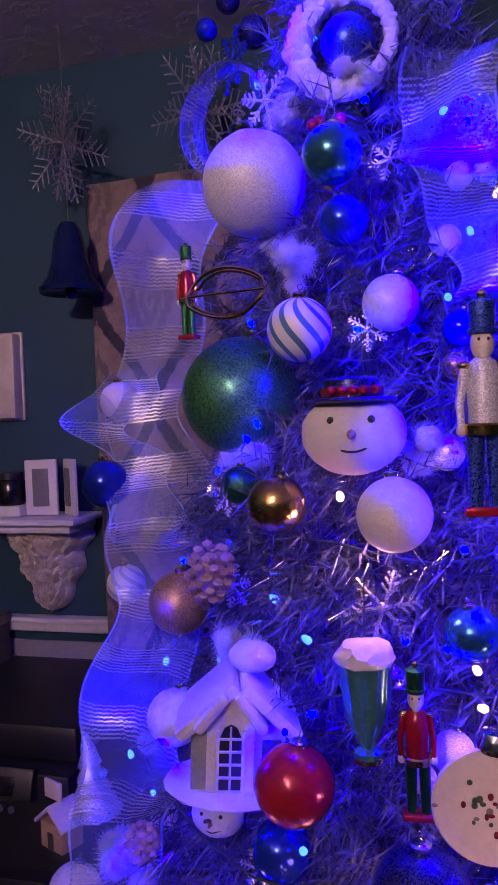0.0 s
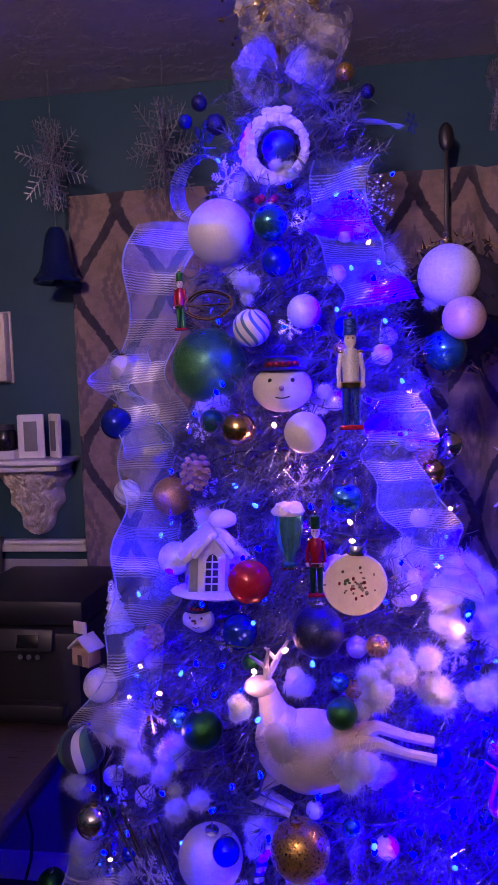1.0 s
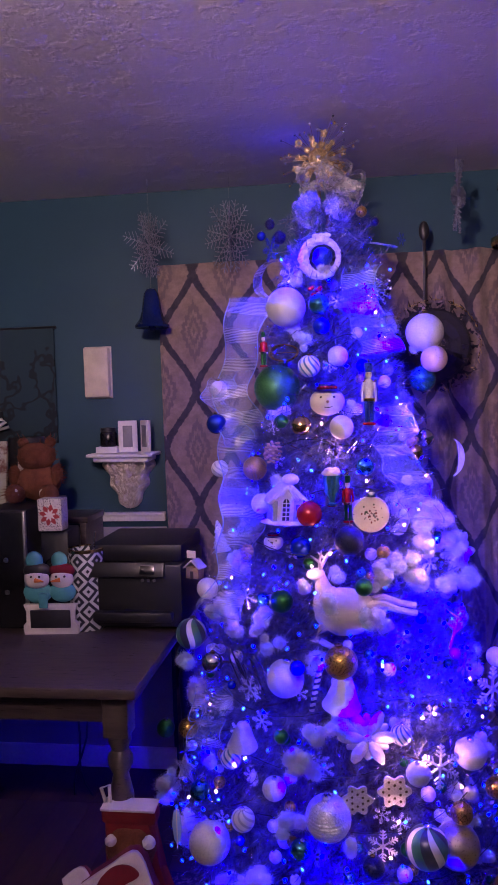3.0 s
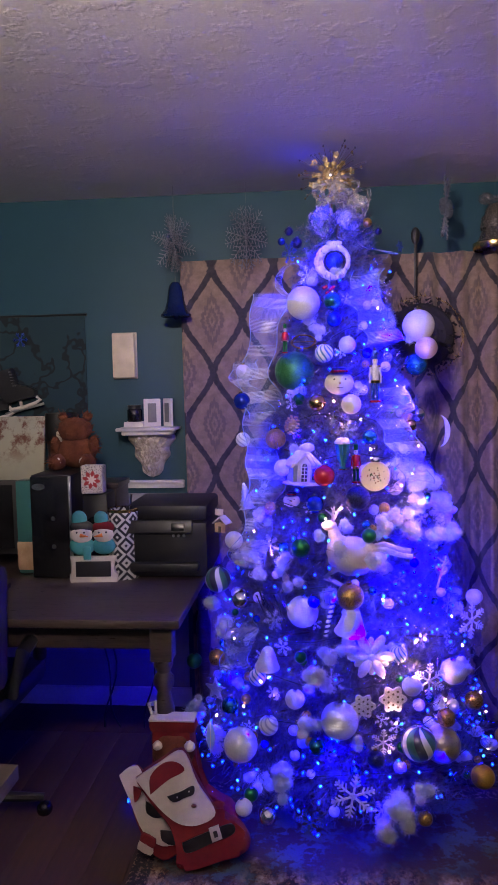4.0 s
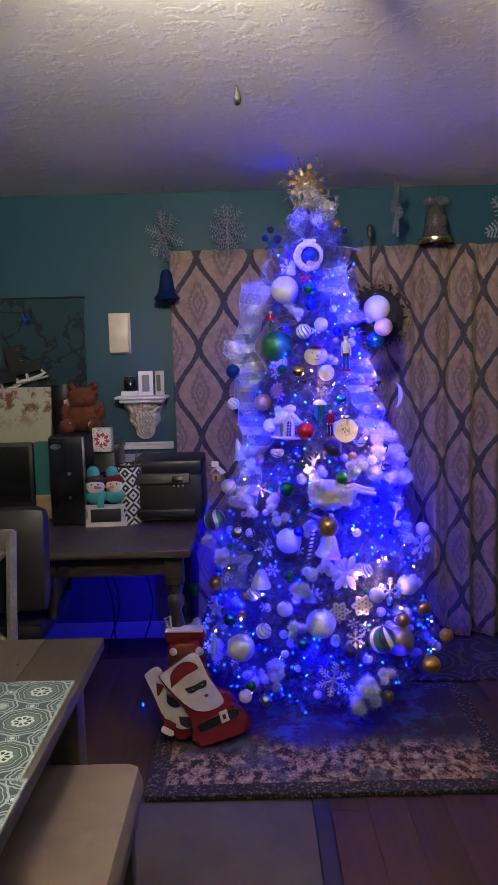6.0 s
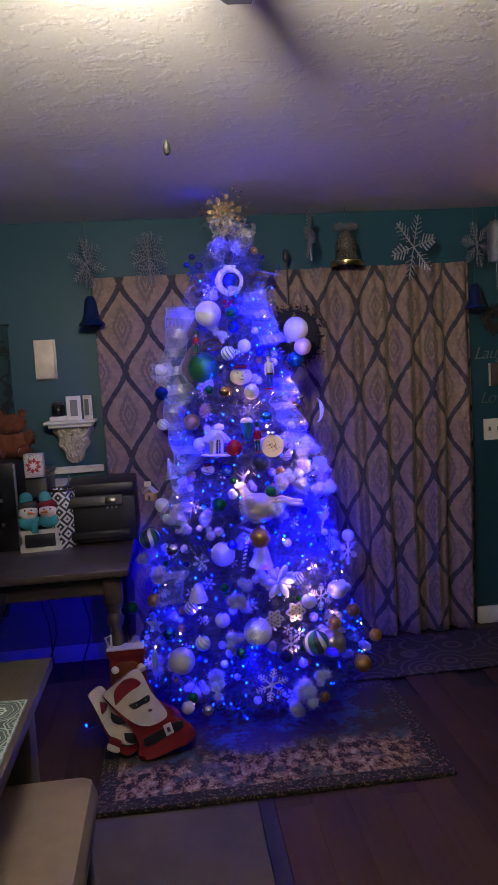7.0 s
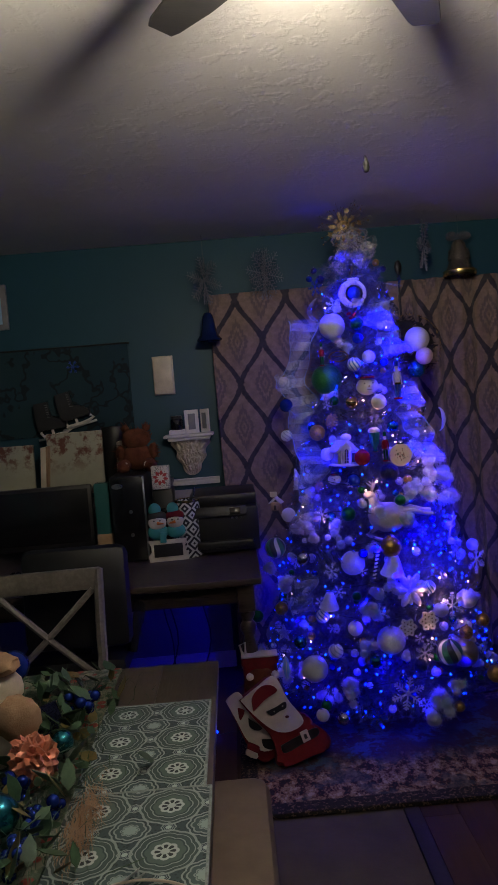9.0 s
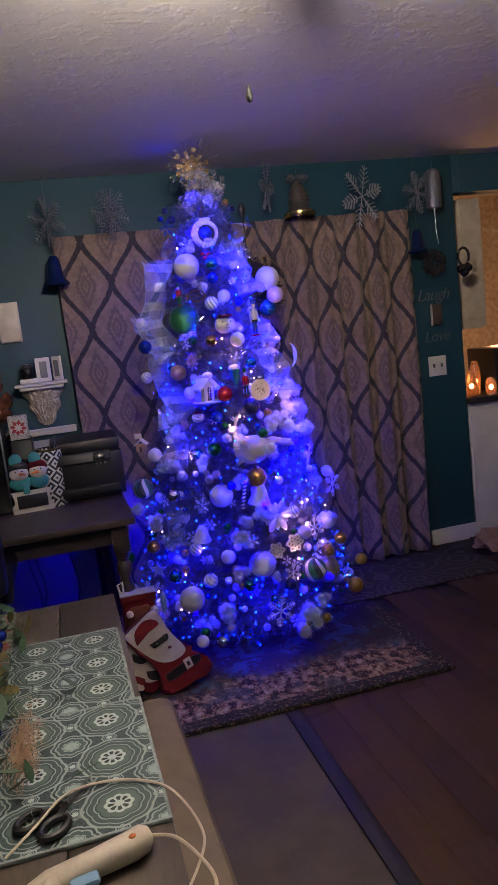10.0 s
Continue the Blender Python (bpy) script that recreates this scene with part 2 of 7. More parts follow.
def ribbon_gauze():
    """Sheer blue-white ribbon; metal threads run across it in bands with plain gauze between."""
    n = Nodes("ribbon_gauze", (0.62, 0.72, 0.85), 0.35, 0.1)
    u, v, _ = n.split(n.coord("UV"))
    wob = n.math("MULTIPLY_ADD", n.noise(30, 2, where=n.coord("UV")), 0.006, v)
    band = n.step(n.math("PINGPONG", wob, 0.045), 0.020, 0.026)
    thread = n.step(n.math("PINGPONG", wob, 0.0024), 0.0010, 0.0016)
    thread = n.math("MULTIPLY", thread, band)
    hem = n.step(n.math("ABSOLUTE", n.math("SUBTRACT", u, 0.5)), 0.455, 0.48)
    solid = n.math("MAXIMUM", thread, hem)
    n.colour(n.mix(thread, (0.36, 0.52, 0.80), (0.86, 0.82, 0.70)))
    n.set("Metallic", n.math("MULTIPLY", thread, 0.8))
    n.set("Alpha", n.math("ADD", n.math("MULTIPLY", solid, 0.34), n.math("MULTIPLY_ADD", n.noise(25, 3, where=n.coord("UV")), 0.24, 0.05)))
    return n.bump(thread, 0.3, 0.002).m


M_TEAL = worn("teal_wall_paint", (0.010, 0.053, 0.082), (0.013, 0.068, 0.105), 0.55, 1.5, 140, 0.12, 0.003)
M_CEIL = Nodes("ceiling_texture", (0.62, 0.6, 0.58), 0.95)
_h = M_CEIL.math("ADD", M_CEIL.step(M_CEIL.noise(16, 5, 0.6), 0.5, 0.62), M_CEIL.math("MULTIPLY", M_CEIL.noise(70, 4), 0.5))
M_CEIL.colour(M_CEIL.mix(M_CEIL.noise(2.0, 4), (0.56, 0.54, 0.52), (0.68, 0.66, 0.63)))
M_CEIL = M_CEIL.bump(_h, 0.15, 0.007).m
M_TILE = worn("floor_vinyl", (0.065, 0.050, 0.037), (0.115, 0.088, 0.064), 0.72, 5, 90, 0.15)
M_STRIP = worn("floor_strip_dark", (0.016, 0.013, 0.012), (0.028, 0.022, 0.02), 0.6)
M_PLANK = wood("floor_wood_red", (0.034, 0.0135, 0.0075), (0.062, 0.025, 0.014), 0.75, (12, 1, 12))
M_WHITE = worn("white_paint", (0.62, 0.58, 0.54), (0.76, 0.73, 0.68), 0.5, 5, 80)
M_PLASTER = worn("cream_plaster", (0.42, 0.35, 0.27), (0.72, 0.64, 0.54), 0.7, 26, 160, 0.5, 0.004)
M_DADO = worn("grey_dado_paint", (0.24, 0.23, 0.23), (0.32, 0.31, 0.31), 0.6, 2.0, 120)
M_CURTAIN = curtain_cloth()
M_RUNNER = runner_cloth()
M_RUG = rug_pile()
M_GAUZE = ribbon_gauze()
M_DESK = wood("desk_dark_wood", (0.03, 0.021, 0.017), (0.075, 0.055, 0.045), 0.32, (1, 10, 10))
M_TABLE = wood("table_grey_wood", (0.055, 0.042, 0.032), (0.105, 0.082, 0.064), 0.4, (10, 1, 10))
M_CHAIR = wood("chair_grey_wood", (0.16, 0.14, 0.12), (0.26, 0.235, 0.205), 0.45, (3, 3, 3))
M_CHAIR_DARK = wood("fan_blade_grey", (0.026, 0.025, 0.024), (0.045, 0.042, 0.04), 0.5, (1, 8, 8))
M_BENCH = worn("beige_upholstery", (0.145, 0.108, 0.078), (0.22, 0.168, 0.125), 0.85, 7, 500, 0.3, 0.002)
M_BLACK = worn("black_plastic", (0.007, 0.007, 0.008), (0.014, 0.014, 0.016), 0.45, 8, 300, 0.05)
M_GLOSS = worn("black_gloss", (0.007, 0.007, 0.008), (0.012, 0.012, 0.014), 0.2, 8, 300, 0.03)
M_GREY = worn("grey_plastic", (0.12, 0.12, 0.12), (0.2, 0.2, 0.2), 0.4)
M_STEEL = worn("brushed_steel", (0.4, 0.4, 0.4), (0.65, 0.65, 0.65), 0.3, 20, 300, 0.1, 0.001, 1.0)
M_GOLD = worn("gold_metal", (0.55, 0.36, 0.12), (0.8, 0.58, 0.25), 0.22, 20, 200, 0.08, 0.001, 1.0)
M_SILVER = worn("silver_metal", (0.6, 0.6, 0.62), (0.85, 0.85, 0.86), 0.15, 20, 200, 0.06, 0.001, 1.0)
M_GLASS = Nodes("clear_glass", (0.95, 0.97, 1.0), 0.03, 0.0, Transmission_Weight=1.0, IOR=1.45).m
M_BOWL = glow("lit_glass_bowl", (1.0, 0.92, 0.74), 80.0)
M_BULB_BLUE = glow("blue_bulb", (0.0, 0.01, 1.0), 40.0)
M_BULB_CYAN = glow("cyan_bulb", (0.002, 0.09, 1.0), 14.0)
M_BULB_WARM = glow("warm_bulb", (1.0, 0.6, 0.42), 10.0)
M_NEEDLE = worn("pine_needles_frosted", (0.022, 0.028, 0.034), (0.18, 0.2, 0.235), 0.6, 25, 200, 0.0)
M_TINSEL = worn("silver_tinsel", (0.5, 0.5, 0.55), (0.85, 0.85, 0.9), 0.18, 30, 300, 0.1, 0.001, 1.0)
M_BARK = worn("brown_stem", (0.05, 0.035, 0.025), (0.1, 0.07, 0.05), 0.8)
M_WIRE = worn("dark_green_wire", (0.01, 0.025, 0.015), (0.02, 0.04, 0.025), 0.5)
M_COTTON = worn("white_cotton", (0.56, 0.56, 0.58), (0.72, 0.72, 0.74), 1.0, 30, 420, 0.9, 0.008, Subsurface_Weight=0.3, Sheen_Weight=0.6)
M_PEARL = worn("pearl_white_paint", (0.52, 0.51, 0.54), (0.64, 0.62, 0.65), 0.28, 9, 200, 0.05)
M_WHITEGLIT = glitter("white_glitter", (0.58, 0.56, 0.6), 0.45, 0.25, 1100)
M_SNOW = worn("matt_snow_white", (0.50, 0.46, 0.42), (0.64, 0.59, 0.54), 0.8, 12, 220, 0.3)
M_TEALGLIT = glitter("green_glitter", (0.012, 0.17, 0.05), 0.3, 0.6, 1100)
M_TEALBALL = worn("teal_satin", (0.01, 0.14, 0.2), (0.02, 0.2, 0.26), 0.22, 9, 200, 0.04, 0.001, 0.75)
M_BLUEBALL = worn("blue_gloss", (0.01, 0.03, 0.3), (0.015, 0.06, 0.42), 0.14, 9, 200, 0.03, 0.001, 0.6)
M_GREENBALL = worn("green_gloss", (0.006, 0.09, 0.02), (0.014, 0.22, 0.04), 0.34, 9, 420, 0.5, 0.0015, 0.9)
M_REDBALL = worn("red_gloss", (0.34, 0.012, 0.02), (0.48, 0.022, 0.035), 0.2, 9, 200, 0.05, 0.001, 0.25)
M_RED = worn("red_felt", (0.115, 0.004, 0.009), (0.19, 0.007, 0.013), 0.9, 14, 400, 0.4, 0.002)
M_FELTWHITE = worn("white_felt", (0.46, 0.40, 0.36), (0.60, 0.53, 0.48), 0.95, 16, 420, 0.5, 0.002)
M_FLOCK = worn("cream_flocking", (0.36, 0.33, 0.33), (0.48, 0.44, 0.44), 0.95, 18, 380, 0.6, 0.003)
M_GOLDBALL = worn("antique_gold", (0.42, 0.24, 0.04), (0.62, 0.38, 0.08), 0.28, 14, 260, 0.25, 0.002, 0.85)
M_GOLDGLIT = glitter("gold_glitter", (0.55, 0.33, 0.03), 0.35, 0.8, 1100)
M_SILVGLIT = glitter("silver_glitter", (0.66, 0.67, 0.72), 0.3, 0.8, 1100)
M_BLUEGLIT = glitter("blue_glitter", (0.015, 0.06, 0.34), 0.3, 0.7, 1100)
M_CREAM = worn("cream_ceramic", (0.55, 0.47, 0.36), (0.72, 0.63, 0.5), 0.35, 15, 200, 0.08)
M_BROWNFUR = worn("brown_plush", (0.09, 0.025, 0.012), (0.2, 0.06, 0.03), 1.0, 24, 300, 0.7, 0.006)
M_TAN = worn("tan_fabric", (0.3, 0.18, 0.1), (0.45, 0.3, 0.19), 0.9, 20, 300, 0.4, 0.003)
M_INK = worn("black_enamel", (0.008, 0.008, 0.01), (0.02, 0.02, 0.022), 0.4)
M_ORANGE = worn("orange_paint", (0.5, 0.12, 0.02), (0.7, 0.2, 0.04), 0.6)
M_TEALPAINT = worn("teal_paint", (0.02, 0.2, 0.22), (0.04, 0.3, 0.32), 0.5)
M_SKYBLUE = worn("pale_blue_paint", (0.2, 0.38, 0.55), (0.3, 0.5, 0.68), 0.5)
M_GOLDLEAF = worn("gold_green_leaf", (0.12, 0.10, 0.03), (0.26, 0.2, 0.07), 0.4, 20, 200, 0.1, 0.001, 0.3)
M_BLUEGLASS = worn("dark_blue_glass", (0.006, 0.016, 0.07), (0.012, 0.03, 0.12), 0.1, 12, 160, 0.05, 0.001, 0.4)
M_DIMSILVER = glitter("dim_silver_glitter", (0.20, 0.21, 0.26), 0.3, 0.7, 1100)
M_BRIGHTFLAKE = glitter("bright_silver_glitter", (0.36, 0.36, 0.39), 0.3, 0.7, 1100)
M_DULLBELL = worn("dull_pewter", (0.13, 0.115, 0.10), (0.21, 0.19, 0.17), 0.26, 16, 200, 0.1, 0.001, 0.7)
M_CHAMPAGNE = glitter("champagne_glitter", (0.50, 0.37, 0.18), 0.3, 0.85, 900)
M_NAVY = glitter("navy_glitter", (0.008, 0.012, 0.07), 0.3, 0.7, 1100)
M_PEARLGOLD = worn("pale_gold_pearl", (0.26, 0.21, 0.11), (0.36, 0.3, 0.16), 0.3, 12, 200, 0.1, 0.001, 0.4)
M_COPPERPEARL = worn("peach_pearl", (0.6, 0.42, 0.36), (0.72, 0.52, 0.45), 0.3, 12, 200, 0.08, 0.001, 0.1)


def banded(name, colours, turns, twist):
    """Bands of paint that wind from pole to pole of a ball."""
    n = Nodes(name, colours[0], 0.3)
    x, y, z = n.split(n.coord())
    ang = n.math("ADD", n.math("ARCTAN2", y, x), n.math("MULTIPLY", z, twist))
    w = n.math("FRACT", n.math("MULTIPLY", ang, turns / (2 * math.pi)))
    col = n.mix(n.math("GREATER_THAN", w, 0.5), colours[0], colours[1])
    if len(colours) > 2:
        col = n.mix(n.math("GREATER_THAN", n.math("ABSOLUTE", n.math("SUBTRACT", w, 0.5)), 0.36), col, colours[2])
    n.colour(n.mix(n.math("MULTIPLY", n.noise(30, 3), 0.2), col, (0.3, 0.3, 0.32)))
    return n.bump(n.noise(120, 2), 0.1, 0.001).m


M_SWIRL_BLUE = banded("blue_swirl_paint", ((0.72, 0.7, 0.68), (0.02, 0.14, 0.32), (0.72, 0.7, 0.68)), 9, 0.9)
M_SWIRL_GREEN = banded("green_band_paint", ((0.02, 0.16, 0.09), (0.015, 0.02, 0.04), (0.72, 0.7, 0.66)), 4, 0.5)
M_SWIRL_SILVER = banded("silver_band_paint", ((0.7, 0.7, 0.7), (0.4, 0.42, 0.46), (0.7, 0.7, 0.7)), 7, 1.2)
M_LEAF = worn("dark_green_leaf", (0.02, 0.06, 0.03), (0.06, 0.12, 0.06), 0.5, 20, 200, 0.1)
M_COPPER = worn("copper_pink", (0.5, 0.17, 0.1), (0.75, 0.3, 0.2), 0.35, 25, 200, 0.3, 0.003, 0.5)


# ---- small ways to build ----
def box(bm, cx, cy, cz, sx, sy, sz, bevel=0.004, turn=None):
    """A box with rounded edges, added to bm."""
    made = bmesh.ops.create_cube(bm, size=1.0)["verts"]
    bmesh.ops.scale(bm, verts=made, vec=(sx, sy, sz))
    if bevel:
        edges = list({e for v in made for e in v.link_edges})
        out = bmesh.ops.bevel(bm, geom=edges, offset=min(bevel, 0.45 * min(sx, sy, sz)), segments=2, profile=0.5, affect="EDGES")
        made = list({v for f in out["faces"] for v in f.verts} | {v for v in made if v.is_valid})
    if turn:
        bmesh.ops.transform(bm, matrix=turn, verts=made)
    bmesh.ops.translate(bm, verts=made, vec=(cx, cy, cz))
    return bm


def block(cx, cy, cz, sx, sy, sz, bevel=0.004, turn=None):
    return box(bmesh.new(), cx, cy, cz, sx, sy, sz, bevel, turn)


def lathe(profile, seg=24, bm=None, at=(0, 0, 0)):
    """A round body from (radius, height) pairs, bottom to top."""
    bm = bm or bmesh.new()
    rings = []
    for r, z in profile:
        if r < 1e-5:
            rings.append([bm.verts.new((at[0], at[1], at[2] + z))])
        else:
            rings.append([bm.verts.new((at[0] + r * math.cos(2 * math.pi * i / seg), at[1] + r * math.sin(2 * math.pi * i / seg), at[2] + z)) for i in range(seg)])
    for a, b in zip(rings, rings[1:]):
        for i in range(seg):
            j = (i + 1) % seg
            if len(a) == 1 and len(b) > 1:
                bm.faces.new((a[0], b[j], b[i]))
            elif len(b) == 1 and len(a) > 1:
                bm.faces.new((a[i], a[j], b[0]))
            elif len(a) > 1:
                bm.faces.new((a[i], a[j], b[j], b[i]))
    return bm


def smooth(points, steps=6):
    """More points on a gliding curve through the given ones."""
    p = [Vector(q) for q in points]
    out = []
    for k in range(len(p) - 1):
        a, b, c, d = p[max(k - 1, 0)], p[k], p[k + 1], p[min(k + 2, len(p) - 1)]
        for i in range(steps):
            f = i / steps
            out.append(0.5 * (2 * b + (c - a) * f + (2 * a - 5 * b + 4 * c - d) * f * f + (3 * b - a - 3 * c + d) * f ** 3))
    return out + [p[-1]]


def tube(points, radius, seg=6, bm=None):
    """A round bar along the points; radius is a number or one for each point."""
    bm = bm or bmesh.new()
    pts = [Vector(p) for p in points]
    rings = []
    for i, p in enumerate(pts):
        way = (pts[min(i + 1, len(pts) - 1)] - pts[max(i - 1, 0)]).normalized()
        side = way.cross(Vector((0, 0, 1)) if abs(way.z) < 0.9 else Vector((1, 0, 0))).normalized()
        up = side.cross(way)
        r = radius[i] if isinstance(radius, (list, tuple)) else radius
        rings.append([bm.verts.new(p + r * (math.cos(2 * math.pi * k / seg) * side + math.sin(2 * math.pi * k / seg) * up)) for k in range(seg)])
    for a, b in zip(rings, rings[1:]):
        for k in range(seg):
            bm.faces.new((a[k], a[(k + 1) % seg], b[(k + 1) % seg], b[k]))
    bm.faces.new(rings[0][::-1]), bm.faces.new(rings[-1])
    return bm


def ball(r, at=(0, 0, 0), squash=(1, 1, 1), lumps=0.0, freq=3.0, detail=3, bm=None, seed=0.0):
    """A ball, or with lumps an uneven mass."""
    bm = bm or bmesh.new()
    for v in bmesh.ops.create_icosphere(bm, subdivisions=detail, radius=1.0)["verts"]:
        k = 1.0 + (lumps * noise.fractal(v.co * freq + Vector((seed, seed * 1.7, 3.1)), 1.0, 2.0, 3) if lumps else 0.0)
        v.co = Vector((v.co.x * squash[0], v.co.y * squash[1], v.co.z * squash[2])) * r * k + Vector(at)
    return bm


def sheet(outline, thick, bm=None):
    """A flat plate from an outline in x and z, thick along y."""
    bm = bm or bmesh.new()
    front = [bm.verts.new((x, -thick / 2, z)) for x, z in outline]
    back = [bm.verts.new((x, thick / 2, z)) for x, z in outline]
    bm.faces.new(front), bm.faces.new(back[::-1])
    for i in range(len(front)):
        j = (i + 1) % len(front)
        bm.faces.new((front[j], front[i], back[i], back[j]))
    return bm


def link(name, bm, material, smooth=True, crease=40):
    me = bpy.data.meshes.new(name)
    bmesh.ops.recalc_face_normals(bm, faces=bm.faces)
    bm.to_mesh(me)
    bm.free()
    me.materials.append(material)
    if smooth:
        me.shade_smooth()
        me.set_sharp_from_angle(angle=radians(crease))
    return new(name, me)


def part(name, bm, material, parent, label="", m=None):
    ob = link(name, bm, material)
    ob.parent = parent
    if m is not None:
        ob.matrix_basis = m
    return tagged(ob, label)


def shared(name, me, parent, m=None, label=""):
    ob = new(name, me)
    ob.parent = parent
    if m is not None:
        ob.matrix_basis = m
    return tagged(ob, label)


def thing(name, m, label, category, group=""):
    ob = new(name)
    ob.empty_display_size = 0.05
    ob.matrix_basis = m if isinstance(m, Matrix) else Matrix.Translation(m)
    return tagged(ob, label, category, group)


def setting(name, bm, material, label="", category=""):
    return tagged(link(name, bm, material), label, category, kind="structure")


# ---- the room ----
CEILING, WALL_Y, LEFT, RIGHT, BACK = 2.36, 1.55, -2.7, 3.4, -4.6
setting("wall_north", block((LEFT + 1.62) / 2, WALL_Y + 0.06, CEILING / 2, 1.62 - LEFT, 0.12, CEILING, 0.006), M_TEAL, "teal painted wall with smooth matt finish", "wall")
setting("wall_north_header", block((1.62 + RIGHT) / 2, WALL_Y + 0.06, 2.25, RIGHT - 1.62, 0.12, 0.22, 0.004), M_TEAL, "teal painted strip of wall over the kitchen opening", "wall")
setting("wall_west", block(LEFT - 0.06, -1.5, CEILING / 2, 0.12, 6.4, CEILING, 0), M_TEAL, "teal painted side wall of the room", "wall")
setting("wall_south", block(0.35, BACK - 0.06, CEILING / 2, 6.4, 0.12, CEILING, 0), M_TEAL, "teal painted wall behind the dining table", "wall")
setting("wall_east", block(RIGHT + 0.06, -0.6, CEILING / 2, 0.12, 8.2, CEILING, 0), M_TEAL, "teal painted wall on the kitchen side", "wall")
setting("wall_kitchen", block(2.3, 3.3, CEILING / 2, 2.4, 0.12, CEILING, 0), M_PLASTER, "cream kitchen back wall lit by warm light", "wall")
setting("wall_kitchen_side", block(1.18, 2.45, CEILING / 2, 0.12, 1.58, CEILING, 0), M_PLASTER, "cream kitchen side wall", "wall")
setting("ceiling", block(0.35, -0.6, CEILING + 0.05, 6.5, 8.2, 0.1, 0), M_CEIL, "off-white ceiling with a coarse knockdown texture", "ceiling")
setting("floor", block(0.35, -0.6, -0.05, 6.5, 8.2, 0.1, 0), M_STRIP, "dark floor bed under the boards", "floor")
setting("floor_vinyl", block(-1.44, -2.265, 0.004, 2.53, 4.67, 0.008, 0.002), M_TILE, "grey-brown vinyl floor beside the dining table", "floor")
setting("floor_threshold", block(-0.145, -2.265, 0.006, 0.055, 4.67, 0.012, 0.003), M_STRIP, "dark threshold strip between vinyl and wood", "floor strip")
setting("baseboard", block((1.30 + 1.62) / 2, WALL_Y - 0.008, 0.05, 0.32, 0.016, 0.1, 0.004), M_WHITE, "white painted baseboard under the teal wall", "baseboard")
setting("baseboard_desk", block(-1.72, WALL_Y - 0.008, 0.05, 1.94, 0.016, 0.1, 0.004), M_WHITE, "white baseboard behind the desk", "baseboard")
setting("wainscot", block(-1.73, WALL_Y - 0.004, 0.56, 1.94, 0.008, 0.92, 0.002), M_DADO, "dull grey painted lower wall behind the desk", "wall")
rail = setting("trim_rail", block(-1.73, WALL_Y - 0.012, 1.058, 1.94, 0.024, 0.026, 0.006), M_WHITE, "white moulded chair rail along the teal wall", "trim")
part("bead", block(-1.73, WALL_Y - 0.018, 1.076, 1.94, 0.036, 0.012, 0.004), M_WHITE, rail)


def curtain(name, x0, x1, top, folds, depth, seed, u0, v0, label):
    """One panel of cloth with pleats; u runs along the cloth."""
    rnd = random.Random(seed)
    nx, nz = 180, 40
    ph = [rnd.uniform(0, 6.28) for _ in range(4)]
    bm = bmesh.new()
    uvl = bm.loops.layers.uv.new("UVMap")
    cols, run, last = [], 0.0, None
    for i in range(nx + 1):
        s = i / nx
        x = x0 + (x1 - x0) * s
        col = []
        for k in range(nz + 1):
            h = k / nz
            amp = depth * (0.55 + 0.45 * s) * (1.0 - 0.45 * h)
            wave = math.sin(2 * math.pi * folds * s + ph[0] + 0.5 * math.sin(3 * s + ph[1])) + 0.4 * math.sin(2 * math.pi * folds * 2.3 * s + ph[2])
            y = WALL_Y - 0.075 + amp * wave + 0.006 * math.sin(9 * h + 7 * s)
            col.append((bm.verts.new((x + 0.01 * math.sin(3 * h + 5 * s + ph[3]), y, 0.015 + (top - 0.015) * h)), h))
        y0 = col[nz // 2][0].co.y
        if last is not None:
            run += math.hypot((x1 - x0) / nx, (y0 - last) * 0.8)
        last = y0
        cols.append((col, run))
    for (a, ua), (b, ub) in zip(cols, cols[1:]):
        for k in range(nz):
            f = bm.faces.new((a[k][0], b[k][0], b[k + 1][0], a[k + 1][0]))
            for lp, (uu, hh) in zip(f.loops, ((ua, a[k][1]), (ub, b[k][1]), (ub, a[k + 1][1]), (ua, a[k + 1][1]))):
                lp[uvl].uv = (uu - u0, 0.015 + (top - 0.015) * hh - v0)
    ob = link(name, bm, M_CURTAIN)
    solid = ob.modifiers.new("cloth", "SOLIDIFY")
    solid.thickness = 0.003
    return tagged(ob, label, "curtain", "window curtains")


curtain("curtain", -0.735, 0.30, 2.055, 3, 0.010, 1, 0.139, 1.796, "tan curtain with dark ogee lattice behind the tree")
curtain("curtain", 0.26, 1.28, 2.055, 7, 0.046, 4, 0.478, 1.610, "pleated tan curtain with dark ogee lattice beside the teal wall")
rod = thing("curtain_rod", (0.29, WALL_Y - 0.035, 2.045), "dark metal curtain rod over the patterned curtains", "curtain rod")
part("pole", tube([(-1.02, 0, 0), (1.02, 0, 0)], 0.007, 10), M_INK, rod)
for s in (-1, 1):
    part("bracket", block(s * 0.95, 0.02, 0.0, 0.014, 0.04, 0.02, 0.003), M_INK, rod)


